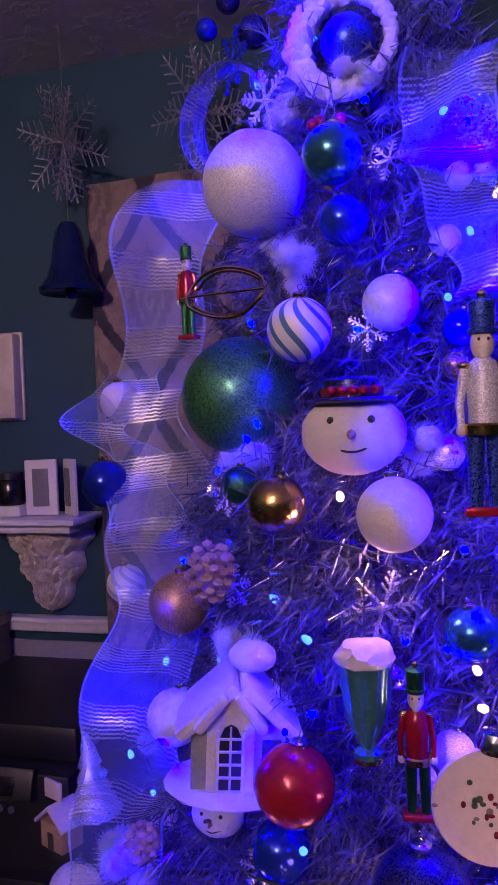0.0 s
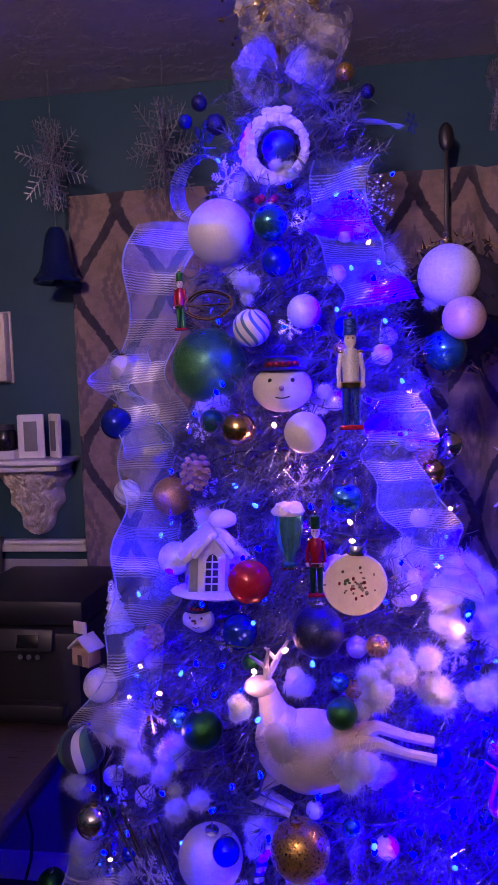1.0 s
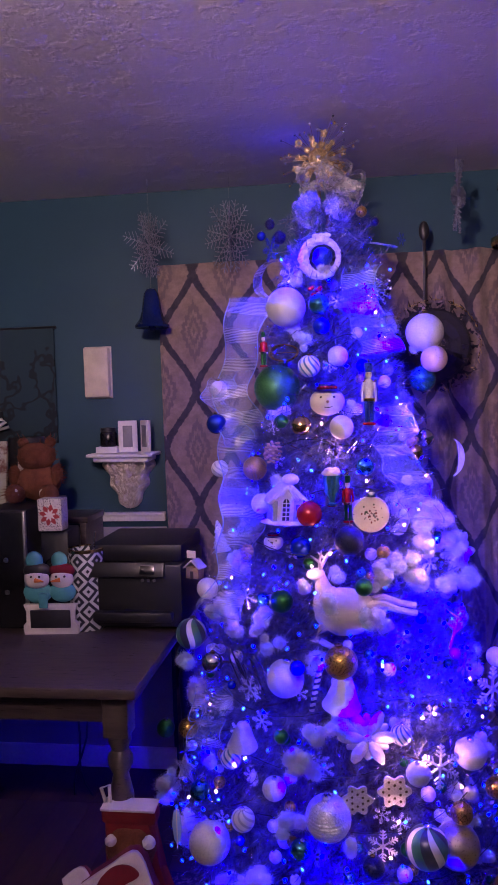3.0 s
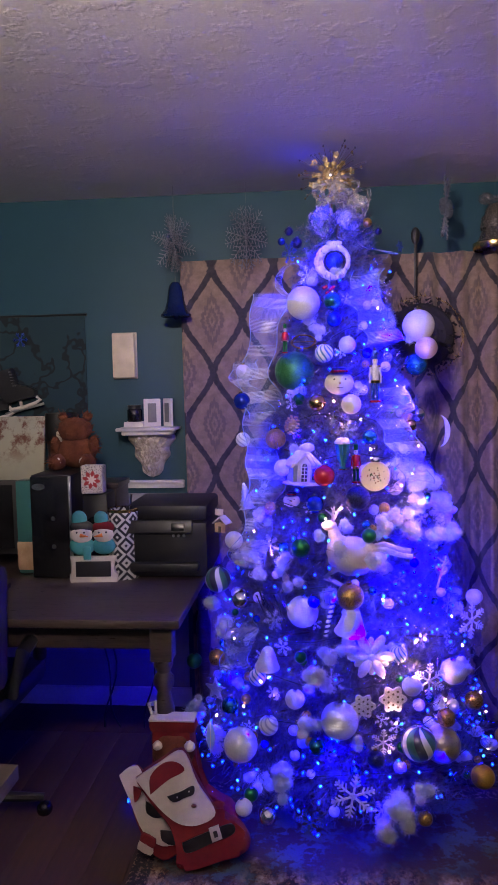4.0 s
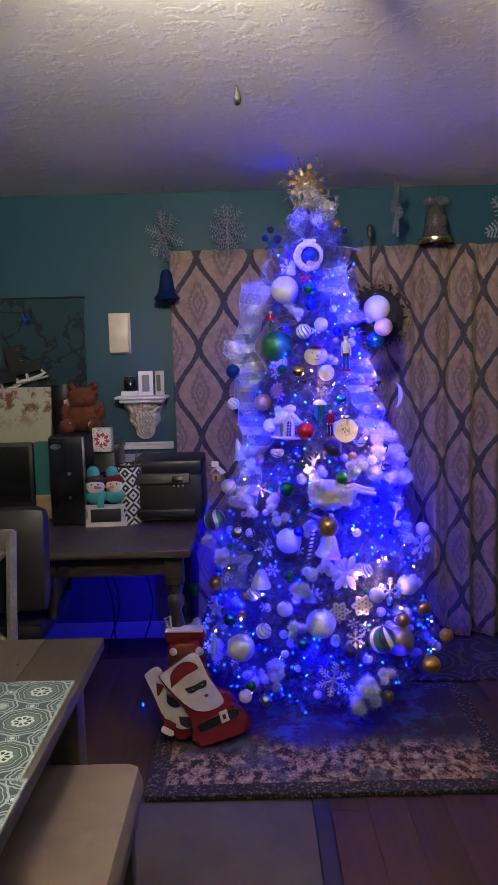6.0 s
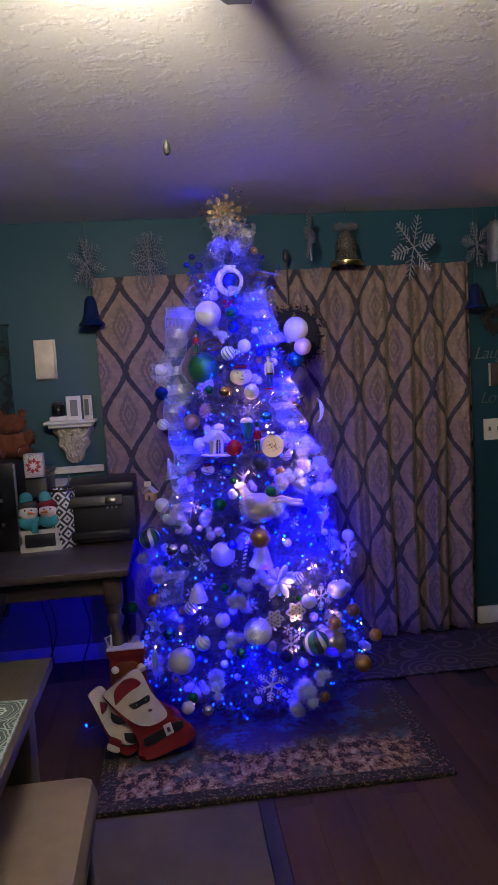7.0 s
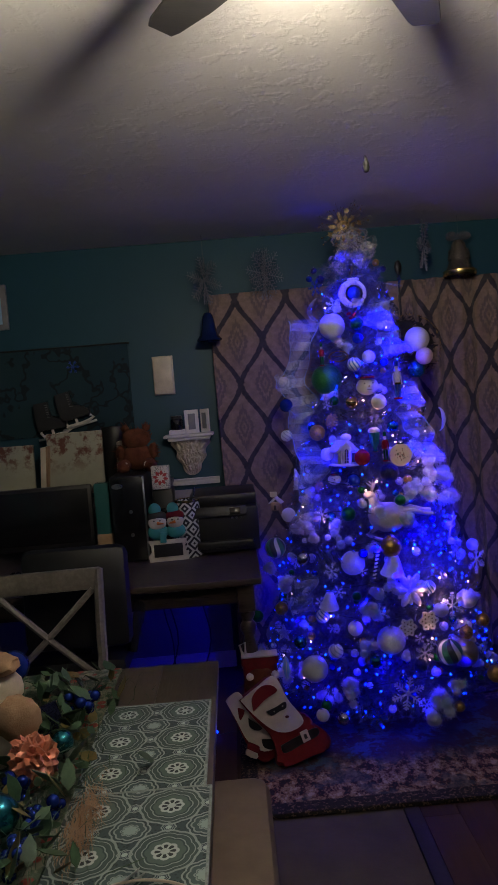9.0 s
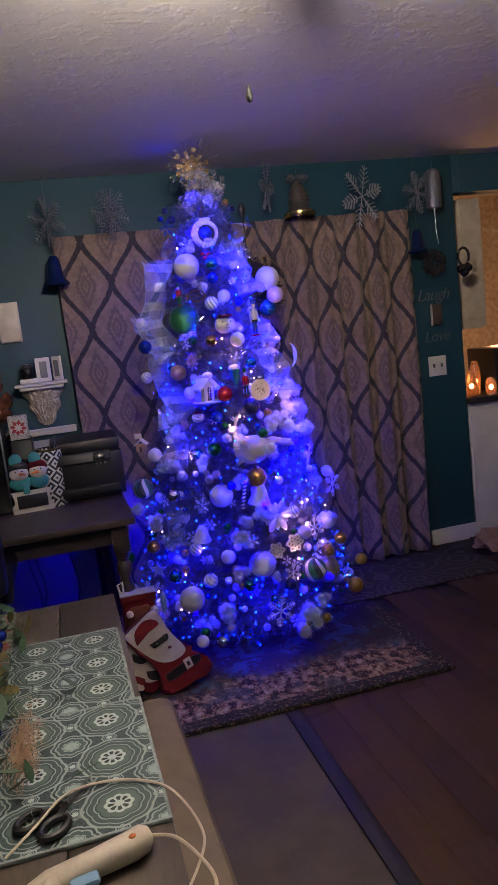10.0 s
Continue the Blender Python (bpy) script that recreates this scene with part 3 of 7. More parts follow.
# ---- the ceiling fan ----
fan = thing("ceiling_fan", FAN, "ceiling fan with dark grey blades and a lit white glass bowl", "ceiling fan")
part("canopy", lathe([(0.0, -0.04), (0.06, -0.04), (0.075, -0.03), (0.08, 0.0)], 28), M_STEEL, fan)
part("motor", lathe([(0.0, -0.115), (0.06, -0.115), (0.085, -0.105), (0.09, -0.07), (0.08, -0.05), (0.05, -0.04), (0.0, -0.04)], 32), M_STEEL, fan, "brushed metal motor housing")
for i in range(6):
    turn = Matrix.Rotation(radians(65 + 60 * i), 4, "Z") @ Matrix.Translation((0, 0, -0.085)) @ Matrix.Rotation(radians(10), 4, "X")
    outline = [(0.13, -0.040), (0.28, -0.050), (0.44, -0.046), (0.545, -0.034), (0.565, -0.027), (0.565, 0.027), (0.545, 0.034), (0.44, 0.046), (0.28, 0.050), (0.13, 0.040)]
    bl = sheet(outline, 0.007)
    bmesh.ops.rotate(bl, verts=bl.verts, cent=(0, 0, 0), matrix=Matrix.Rotation(radians(90), 3, "X"))
    blade = part("blade", bl, M_CHAIR_DARK, fan, "dark grey wooden blade", turn)
    part("blade_iron", block(0.12, 0, 0.006, 0.12, 0.03, 0.006, 0.002), M_STEEL, blade)
bowl = part("glass_bowl", lathe([(0.0, -0.246), (0.04, -0.243), (0.075, -0.23), (0.096, -0.205), (0.103, -0.18), (0.1, -0.162), (0.085, -0.155)], 40), M_BOWL, fan, "lit frosted white glass bowl")
part("stem", tube([(0, 0, -0.245), (0, 0, -0.115)], 0.010, 10), M_STEEL, fan)
part("light_nut", lathe([(0.0, -0.268), (0.012, -0.266), (0.02, -0.256), (0.022, -0.245), (0.012, -0.243)], 16), M_STEEL, bowl, "small metal finial")

drop = thing("hanging_ornament", (-0.361, -0.961, 1.955), "small grey drop ornament on a thread from the ceiling", "ornament")
part("thread", tube([(0, 0, 0.02), (0, 0, 0.405)], 0.00012, 4), Nodes("nylon_thread", (0.3, 0.3, 0.3), 0.3, 0.0, Alpha=0.08).m, drop)
part("drop", lathe([(0.0, -0.013), (0.005, -0.010), (0.0075, -0.002), (0.006, 0.008), (0.003, 0.014), (0.002, 0.021), (0.0, 0.023)], 14), Nodes("drop_wood", (0.018, 0.018, 0.017), 0.7).m, drop)


# ---- the desk and what stands on it ----
def turned_leg(height, top, r):
    """A square head on a turned shaft, foot at z = 0."""
    bm = block(0, 0, height - top / 2, 2 * r, 2 * r, top, 0.004)
    shaft = height - top
    prof = [(0.55, 0.0), (0.62, 0.04), (0.5, 0.08), (0.6, 0.2), (0.85, 0.55), (0.95, 0.72), (0.6, 0.82), (0.95, 0.86), (0.95, 0.9), (0.6, 0.93), (0.9, 0.97), (0.9, 1.0)]
    return lathe([(r * a, shaft * b) for a, b in prof], 20, bm)


desk = thing("desk", (0, 0, 0), "dark-stained wooden desk with turned legs against the teal wall", "desk")
DX0, DX1, DY0, DY1, DZ = -2.25, -0.60, 0.50, 1.50, 0.765
part("desktop", block((DX0 + DX1) / 2, (DY0 + DY1) / 2, DZ - 0.016, DX1 - DX0, DY1 - DY0, 0.032, 0.008), M_DESK, desk)
part("apron", block((DX0 + DX1) / 2, DY0 + 0.07, DZ - 0.075, DX1 - DX0 - 0.16, 0.022, 0.085, 0.003), M_DESK, desk)
part("apron", block(DX1 - 0.07, (DY0 + DY1) / 2, DZ - 0.075, 0.022, DY1 - DY0 - 0.16, 0.085, 0.003), M_DESK, desk)
for x in (DX0 + 0.07, DX1 - 0.07):
    for y in (DY0 + 0.07, DY1 - 0.07):
        part("leg", turned_leg(DZ - 0.032, 0.12, 0.036), M_DESK, desk, m=Matrix.Translation((x, y, 0)))
for x, sway in ((-1.10, 0.05), (-1.02, -0.07), (-0.92, 0.04)):
    cable = thing("cable", (x, 1.30, 0.0), "black power cable hanging down behind the desk", "cable", "cables under the desk")
    part("cord", tube([(sway * math.sin(3.1 * k / 12) + 0.015 * math.sin(k), 0.02 * math.cos(k), 0.73 * (1 - k / 12) + 0.004) for k in range(13)], 0.004, 6), M_BLACK, cable)

printer = thing("printer", (-0.745, 1.18, DZ), "black all-in-one inkjet printer with a raised lid, on the desk", "printer")
part("body", block(0, 0, 0.115, 0.33, 0.36, 0.21, 0.008), M_BLACK, printer)
part("lid", block(0, 0.02, 0.252, 0.325, 0.33, 0.06, 0.012), M_BLACK, printer, "glossy black scanner lid")
part("control_panel", block(-0.02, -0.186, 0.205, 0.26, 0.02, 0.05, 0.004, Matrix.Rotation(radians(-18), 4, "X")), M_BLACK, printer)
part("screen", block(0.055, -0.20, 0.207, 0.05, 0.004, 0.028, 0.001, Matrix.Rotation(radians(-18), 4, "X")), M_GLOSS, printer, "small dark display")
part("paper_tray", block(0, -0.185, 0.05, 0.27, 0.05, 0.035, 0.008), M_BLACK, printer)
for x in (0.04, 0.06, 0.08):
    part("button", lathe([(0.0, 0.003), (0.005, 0.003), (0.006, 0.0)], 10), M_STEEL, printer, m=Matrix.Translation((x, -0.207, 0.175)) @ Matrix.Rotation(radians(90), 4, "X"))

tower = thing("computer_tower", (-1.19, 1.19, DZ), "black desktop computer tower standing on the desk", "computer")
part("case", block(0, 0, 0.205, 0.165, 0.38, 0.41, 0.008), M_BLACK, tower)
part("front_panel", block(0, -0.197, 0.205, 0.16, 0.016, 0.40, 0.006), M_GLOSS, tower)
part("side_trim", block(0.078, -0.2, 0.205, 0.008, 0.018, 0.40, 0.002), M_STEEL, tower, "bright metal edge trim")
part("badge", lathe([(0.0, 0.002), (0.024, 0.002), (0.026, 0.0)], 20), M_STEEL, tower, "oval grey badge", Matrix.Translation((-0.045, -0.206, 0.365)) @ Matrix.Rotation(radians(90), 4, "X") @ Matrix.Diagonal((1, 0.5, 1, 1)))
for z in (0.13, 0.24):
    part("power_button", lathe([(0.0, 0.003), (0.008, 0.003), (0.009, 0.0)], 14), M_STEEL, tower, m=Matrix.Translation((0.01, -0.206, z)) @ Matrix.Rotation(radians(90), 4, "X"))

vase = thing("glass_bottle", (-1.325, 1.10, DZ), "tall teal square glass bottle with amber sand on the desk", "bottle")
part("glass", block(0, 0, 0.19, 0.075, 0.075, 0.38, 0.01), Nodes("teal_glass", (0.08, 0.3, 0.3), 0.12, 0.0, Transmission_Weight=0.55).m, vase)
part("filling", block(0, -0.001, 0.075, 0.079, 0.079, 0.12, 0.01), M_TAN, vase, "amber filling")

monitor = thing("monitor", (-1.64, 1.16, DZ), "black flat computer monitor, switched off, on the desk", "monitor")
part("screen_frame", block(0, 0, 0.215, 0.50, 0.035, 0.31, 0.008), M_BLACK, monitor)
part("screen", block(0, -0.0185, 0.22, 0.465, 0.003, 0.265, 0.001), M_GLOSS, monitor)
part("stand", block(0, 0.03, 0.06, 0.06, 0.03, 0.12, 0.006), M_BLACK, monitor)
part("foot", lathe([(0.0, 0.0), (0.11, 0.0), (0.11, 0.008), (0.03, 0.02), (0.0, 0.02)], 28), M_BLACK, monitor)
keyboard = thing("keyboard", (-1.52, 0.80, DZ), "black computer keyboard lying on the desk", "keyboard")
part("case", block(0, 0, 0.011, 0.42, 0.14, 0.02, 0.005), M_BLACK, keyboard)
key_mesh = link("key", block(0, 0, 0, 0.016, 0.016, 0.008, 0.002), M_GLOSS)
key_me = key_mesh.data
bpy.data.objects.remove(key_mesh)
for r in range(5):
    for c in range(20):
        shared("key", key_me, keyboard, Matrix.Translation((-0.195 + 0.0205 * c, 0.045 - 0.0225 * r, 0.024)))

can = thing("patterned_canister", (-0.915, 1.03, DZ), "tall canister with black and white diamond pattern on the desk", "canister")
n = Nodes("diamond_print", (0.6, 0.6, 0.58), 0.5)
u, v, _ = n.split(n.coord("UV"))
d = n.math("ADD", n.math("PINGPONG", n.math("MULTIPLY", u, 4.0), 0.5), n.math("PINGPONG", n.math("MULTIPLY", v, 4.0), 0.5))
band = n.math("GREATER_THAN", n.math("PINGPONG", n.math("MULTIPLY", d, 5.0), 1.0), 0.5)
n.colour(n.mix(band, (0.015, 0.018, 0.025), (0.62, 0.62, 0.58)))
M_DIAMOND = n.m
cyl = lathe([(0.0, 0.0), (0.056, 0.0), (0.058, 0.004), (0.058, 0.262), (0.055, 0.27), (0.05, 0.268), (0.05, 0.2), (0.0, 0.2)], 40)
uvl = cyl.loops.layers.uv.new("UVMap")
for f in cyl.faces:
    mid = math.atan2(f.calc_center_median().y, f.calc_center_median().x)
    for lp in f.loops:
        a = math.atan2(lp.vert.co.y, lp.vert.co.x)
        a += 2 * math.pi * round((mid - a) / (2 * math.pi))
        lp[uvl].uv = (a / (2 * math.pi) * 1.35, lp.vert.co.z / 0.27)
part("canister_body", cyl, M_DIAMOND, can)
part("rim", lathe([(0.055, 0.262), (0.0605, 0.263), (0.0605, 0.272), (0.055, 0.274)], 40), M_GOLD, can, "thin gold rim")
part("bottle_brush", tube([(0.02, 0, 0.2), (0.04, -0.01, 0.33)], 0.004, 6), M_SILVER, can)

sign = thing("snowman_picture_holder", pose(-1.015, 0.955, DZ, 0, 0, 4), "painted wooden holder with two snowmen and a black plate", "decoration")
part("base_frame", sheet([(-0.09, 0.0), (0.09, 0.0), (0.093, 0.03), (0.08, 0.045), (0.08, 0.07), (0.09, 0.1), (-0.09, 0.1), (-0.08, 0.07), (-0.08, 0.045), (-0.093, 0.03)], 0.018), M_SNOW, sign)
part("plate", block(0, -0.011, 0.052, 0.135, 0.006, 0.06, 0.002), M_INK, sign, "blank black plate")
for x, cap, s in ((-0.042, M_INK, 1.0), (0.042, M_RED, 0.92)):
    snow = part("snowman_body", ball(0.047 * s, (x, 0, 0.14), (1.05, 0.35, 0.8)), M_TEALPAINT, sign, "teal painted scarf and body")
    face = part("snowman_face", ball(0.043 * s, (x, -0.006, 0.185), (1.0, 0.4, 0.8)), M_SNOW, sign, "white face")
    part("carrot_nose", tube([(x, -0.022, 0.185), (x + (0.03 if x < 0 else -0.03), -0.03, 0.182)], [0.008, 0.002], 8), M_ORANGE, face)
    for e in (-0.014, 0.014):
        part("eye", ball(0.004, (x + e, -0.021, 0.196), detail=2), M_INK, face)
    part("hat", ball(0.045 * s, (x, 0, 0.212), (1.05, 0.42, 0.62)), cap, sign)
    part("hat_top", ball(0.03 * s, (x - 0.008, 0, 0.245), (1.0, 0.42, 1.1)), M_TEALPAINT, sign, "teal hat")
part("scarf_end", block(-0.02, -0.016, 0.115, 0.03, 0.008, 0.05, 0.003), M_TEALPAINT, sign)

gift = thing("small_tin", (-1.03, 1.04, 1.098), "small square tin with a red and white star print", "tin")
n = Nodes("star_print", (0.5, 0.45, 0.4), 0.5)
x_, _, z_ = n.split(n.coord())
rr = n.math("SQRT", n.math("ADD", n.math("MULTIPLY", x_, x_), n.math("POWER", n.math("SUBTRACT", z_, 0.055), 2.0)))
pet = n.math("SINE", n.math("MULTIPLY", n.math("ARCTAN2", n.math("SUBTRACT", z_, 0.055), x_), 8.0))
k = n.step(n.math("MULTIPLY_ADD", pet, 0.006, rr), 0.032, 0.028)
n.colour(n.mix(k, n.mix(n.step(n.cells(220), 0.3, 0.4), (0.03, 0.03, 0.035), (0.6, 0.56, 0.5)), n.mix(n.step(n.math("MULTIPLY_ADD", pet, -0.005, rr), 0.017, 0.014), (0.4, 0.03, 0.03), (0.7, 0.62, 0.55))))
part("tin_body", block(0, 0, 0.055, 0.085, 0.06, 0.11, 0.004), n.m, gift)
stand = thing("black_speaker", (-1.03, 1.10, DZ), "black desktop speaker standing behind the holder", "speaker")
part("cabinet", block(0, 0, 0.165, 0.10, 0.12, 0.33, 0.008), M_BLACK, stand)
part("cone", lathe([(0.0, 0.004), (0.02, 0.004), (0.035, 0.0), (0.038, 0.005), (0.036, 0.0)], 24), M_GLOSS, stand, m=Matrix.Translation((0, -0.061, 0.2)) @ Matrix.Rotation(radians(90), 4, "X"))

# a low shelf behind the screens carries the canvases and the plush bear
hutch = thing("desk_shelf", (-1.56, 1.42, DZ), "dark wooden riser shelf at the back of the desk", "shelf")
part("top_board", block(0, 0, 0.32, 1.1, 0.2, 0.025, 0.004), M_DESK, hutch)
for x in (-0.53, 0.53):
    part("side_board", block(x, 0, 0.155, 0.025, 0.2, 0.31, 0.004), M_DESK, hutch)
n = Nodes("canvas_print", (0.4, 0.38, 0.3), 0.8)
bl_ = n.step(n.noise(13, 5, 0.7), 0.47, 0.6)
n.colour(n.mix(n.math("MULTIPLY", bl_, n.step(n.split(n.coord())[2], 0.05, 0.2)), n.mix(n.noise(5, 4), (0.26, 0.27, 0.2), (0.46, 0.44, 0.36)), (0.14, 0.05, 0.035)))
M_CANVAS = n.m
for x, y, w, h, lab in ((-1.50, 1.37, 0.29, 0.29, "canvas print of red-brown blossoms leaning on the shelf"), (-1.82, 1.38, 0.20, 0.24, "pale canvas print with a yellow strip leaning on the shelf")):
    cv = thing("canvas_picture", pose(x, y, DZ + 0.335, -6), lab, "picture", "canvas pictures")
    part("canvas", block(0, 0, h / 2, w, 0.022, h, 0.003), M_CANVAS, cv)
    part("stretcher", block(0, 0.016, h / 2, w * 0.9, 0.01, h * 0.9, 0.002), M_TAN, cv)
for x, s in ((-1.66, 1), (-1.27, 1)):
    bk = thing("paperback_book", pose(x, 1.36, DZ + 0.335, 0, 4), "cream paperback standing on the shelf", "book", "books on the shelf")
    part("pages", block(0, 0, 0.115, 0.028, 0.12, 0.22, 0.002), M_CREAM, bk)
    part("cover", block(0.016, 0, 0.116, 0.004, 0.125, 0.228, 0.001), M_TAN, bk)
pot = thing("dark_pot", (-1.30, 1.46, DZ + 0.335), "round black pot on the shelf", "pot")
part("pot_body", lathe([(0.0, 0.0), (0.055, 0.0), (0.07, 0.2), (0.078, 0.27), (0.07, 0.30), (0.06, 0.29), (0.05, 0.2), (0.0, 0.19)], 28), M_BLACK, pot)
bear = thing("plush_bear", (-1.155, 1.22, DZ + 0.412), "red-brown plush bear in a cap, sitting on the computer tower", "plush toy")
bb = ball(0.062, (0, 0, 0.06), (1.15, 0.9, 0.95), 0.1, 5)
ball(0.05, (0.0, -0.01, 0.145), (1.25, 0.95, 0.9), 0.1, 5, bm=bb)
for s in (-1, 1):
    ball(0.03, (0.055 * s, -0.055, 0.028), (1, 1.2, 1), 0.08, 5, bm=bb)
    ball(0.022, (0.07 * s, -0.02, 0.085), (0.9, 0.9, 1.5), 0.08, 5, bm=bb)
    ball(0.018, (0.045 * s, 0, 0.19), detail=2, bm=bb)
bmesh.ops.scale(bb, verts=bb.verts, vec=(1.15, 1.1, 1.12))
fur = random.Random(8)
for v in list(bb.verts)[::1]:
    d = (v.co - Vector((0, 0, 0.09))).normalized()
    e = v.co + (d + Vector((fur.gauss(0, 0.5), fur.gauss(0, 0.5), fur.gauss(0, 0.5)))) * 0.014
    q = d.cross(Vector((fur.random(), 0.4, fur.random()))).normalized() * 0.0022
    bb.faces.new([bb.verts.new(v.co - q), bb.verts.new(v.co + q), bb.verts.new(e)])
part("plush_body", bb, M_BROWNFUR, bear)
for s in (-1, 1):
    part("paw_pad", ball(0.018, (0.055 * s, -0.085, 0.035), (1, 0.5, 1)), M_SNOW, bear, "white foot pad")
part("cap", ball(0.055, (0.005, 0.0, 0.178), (1.1, 1.0, 0.55)), M_BROWNFUR, bear)

# ---- on the teal wall by the desk ----
plq = thing("wall_box", (-1.02, WALL_Y - 0.02, 1.552), "plain cream rectangular doorbell box on the teal wall", "wall box")
part("cover", block(0, 0, 0.1, 0.102, 0.04, 0.2, 0.006), M_CREAM, plq)
part("back_plate", block(0, 0.016, 0.1, 0.112, 0.008, 0.21, 0.002), M_CREAM, plq)

shelf = thing("sconce_shelf", (-0.905, WALL_Y, 1.10), "carved cream plaster bracket shelf on the teal wall", "shelf")
part("top_board", block(0, -0.075, 0.222, 0.265, 0.15, 0.014, 0.004), M_WHITE, shelf)
part("cornice", block(0, -0.065, 0.205, 0.225, 0.13, 0.02, 0.007), M_WHITE, shelf)
carved = bmesh.new()
bmesh.ops.create_grid(carved, x_segments=70, y_segments=70, size=0.5)
for v in carved.verts:
    x, h = v.co.x * 2, v.co.y + 0.5
    wide = 0.10 * (0.16 + 0.9 * h ** 0.6) * (1.0 + 0.09 * math.sin(h * 16))
    leaf = noise.fractal(Vector((x * 3.1, h * 5.2, 0.7)), 1.0, 2.0, 4)
    bulge = (1 - x * x) ** 0.5 if abs(x) < 1 else 0.0
    v.co = Vector((x * wide, -0.004 - bulge * (0.02 + 0.075 * h) - 0.028 * abs(leaf) * bulge ** 0.5, 0.195 * h))
part("carved_bracket", carved, M_PLASTER, shelf, "deeply carved leaf scrolls ending in a point")
tri_ = thing("folding_photo_frame", pose(-0.855, WALL_Y - 0.08, 1.331), "white folding photo frame on the bracket shelf", "photo frame")
for x, r, w in ((-0.03, 8, 0.075), (0.042, -42, 0.06)):
    m = Matrix.Translation((x, 0, 0)) @ Matrix.Rotation(radians(r), 4, "Z")
    fr = part("frame", block(0, 0, 0.0625, w, 0.012, 0.125, 0.003), M_WHITE, tri_, m=m)
    part("photo", block(0, -0.0075, 0.0625, w * 0.5, 0.003, 0.085, 0.001), M_GREY, fr, "dim grey photo")
jar = thing("candle_jar", (-0.965, WALL_Y - 0.08, 1.331), "dark glass candle jar on a white block on the shelf", "candle")
part("block", block(0, 0, 0.012, 0.085, 0.07, 0.024, 0.003), M_WHITE, jar)
part("jar", lathe([(0.0, 0.024), (0.03, 0.024), (0.033, 0.03), (0.033, 0.075), (0.028, 0.082)], 24), M_GLOSS, jar)
part("lid", lathe([(0.03, 0.082), (0.03, 0.098), (0.0, 0.1)], 24), M_INK, jar, "black lid")

tap = thing("wall_tapestry", (-1.63, WALL_Y - 0.012, 1.37), "dark blue-green cloth wall hanging with faint swirls", "tapestry")
n = Nodes("dark_tapestry", (0.01, 0.03, 0.04), 0.9)
sw = n.step(n.math("ABSOLUTE", n.math("SUBTRACT", n.noise(5, 3, 0.6), 0.5)), 0.03, 0.01)
n.colour(n.mix(sw, n.mix(n.noise(4, 4), (0.008, 0.03, 0.042), (0.012, 0.045, 0.058)), (0.006, 0.012, 0.016)))
part("cloth", block(0, 0, 0.235, 0.86, 0.008, 0.47, 0.002), n.m, tap)
part("hanging_rod", tube([(-0.44, 0, 0.472), (0.44, 0, 0.472)], 0.006, 8), M_INK, tap)
sk = None
for x, z, r in ((-1.50, 1.46, -14), (-1.63, 1.41, -8)):
    sk = thing("ice_skate", pose(x, WALL_Y - 0.05, z, 0, r), "black laced ice skate with white blade holder on the wall", "ice skate", "pair of ice skates")
    part("boot", sheet([(-0.075, 0.0), (0.075, 0.0), (0.08, 0.025), (0.05, 0.05), (0.0, 0.075), (-0.002, 0.15), (-0.07, 0.15), (-0.078, 0.07)], 0.05), M_INK, sk, "black leather boot")
    part("blade_holder", tube([(-0.07, 0, -0.004), (-0.055, 0, -0.03), (0.0, 0, -0.034), (0.06, 0, -0.03), (0.09, 0, -0.02), (0.075, 0, -0.003)], 0.008, 8), M_WHITE, sk, "white blade holder")
    part("holder_post", block(-0.005, 0, -0.018, 0.014, 0.012, 0.035, 0.003), M_WHITE, sk)
    part("blade", block(0.005, 0, -0.043, 0.19, 0.004, 0.012, 0.001), M_STEEL, sk)
    for k in range(6):
        part("lace", tube([(-0.012, -0.026, 0.07 + 0.013 * k), (0.006, -0.027, 0.066 + 0.013 * k)], 0.0018, 5), M_GREY, sk)
fl = thing("blue_snowflake", (-1.50, WALL_Y - 0.03, 1.735), "small blue glitter snowflake pinned on the wall hanging", "snowflake")
fb = bmesh.new()
for k in range(6):
    c, s = math.cos(k * math.pi / 3), math.sin(k * math.pi / 3)
    tube([(0, 0, 0), (0.035 * c, 0, 0.035 * s)], 0.003, 5, fb)
    for q in (-0.5, 0.5):
        tube([(0.018 * c, 0, 0.018 * s), (0.018 * c + 0.014 * math.cos(k * math.pi / 3 + q), 0, 0.018 * s + 0.014 * math.sin(k * math.pi / 3 + q))], 0.0025, 5, fb)
part("star", fb, M_BLUEGLIT, fl)
art = thing("framed_picture", (-1.95, WALL_Y - 0.015, 1.98), "pale framed picture high on the teal wall", "picture")
part("frame", block(0, 0, 0.1, 0.26, 0.02, 0.24, 0.004), M_GREY, art)
part("print", block(0, -0.011, 0.1, 0.2, 0.003, 0.18, 0.001), M_SKYBLUE, art)

# ---- chairs ----
chair = thing("dining_chair", pose(-1.40, 0.0, 0.0, 0, 0, 183) @ Matrix.Diagonal((1, 1, 0.96, 1)), "grey wooden dining chair with a crossed back, pushed to the table", "chair")
for x in (-0.19, 0.19):
    part("back_post", tube([(x, -0.20, 0.0), (x, -0.20, 0.45), (x * 1.02, -0.215, 0.7), (x * 1.04, -0.25, 0.95)], 0.019, 8), M_CHAIR, chair)
    part("front_leg", tube([(x, 0.19, 0.0), (x, 0.19, 0.44)], [0.014, 0.02], 8), M_CHAIR, chair)
    part("side_rail", block(x, 0, 0.415, 0.022, 0.37, 0.05, 0.003), M_CHAIR, chair)
part("top_rail", block(0, -0.245, 0.915, 0.42, 0.024, 0.085, 0.008), M_CHAIR, chair)
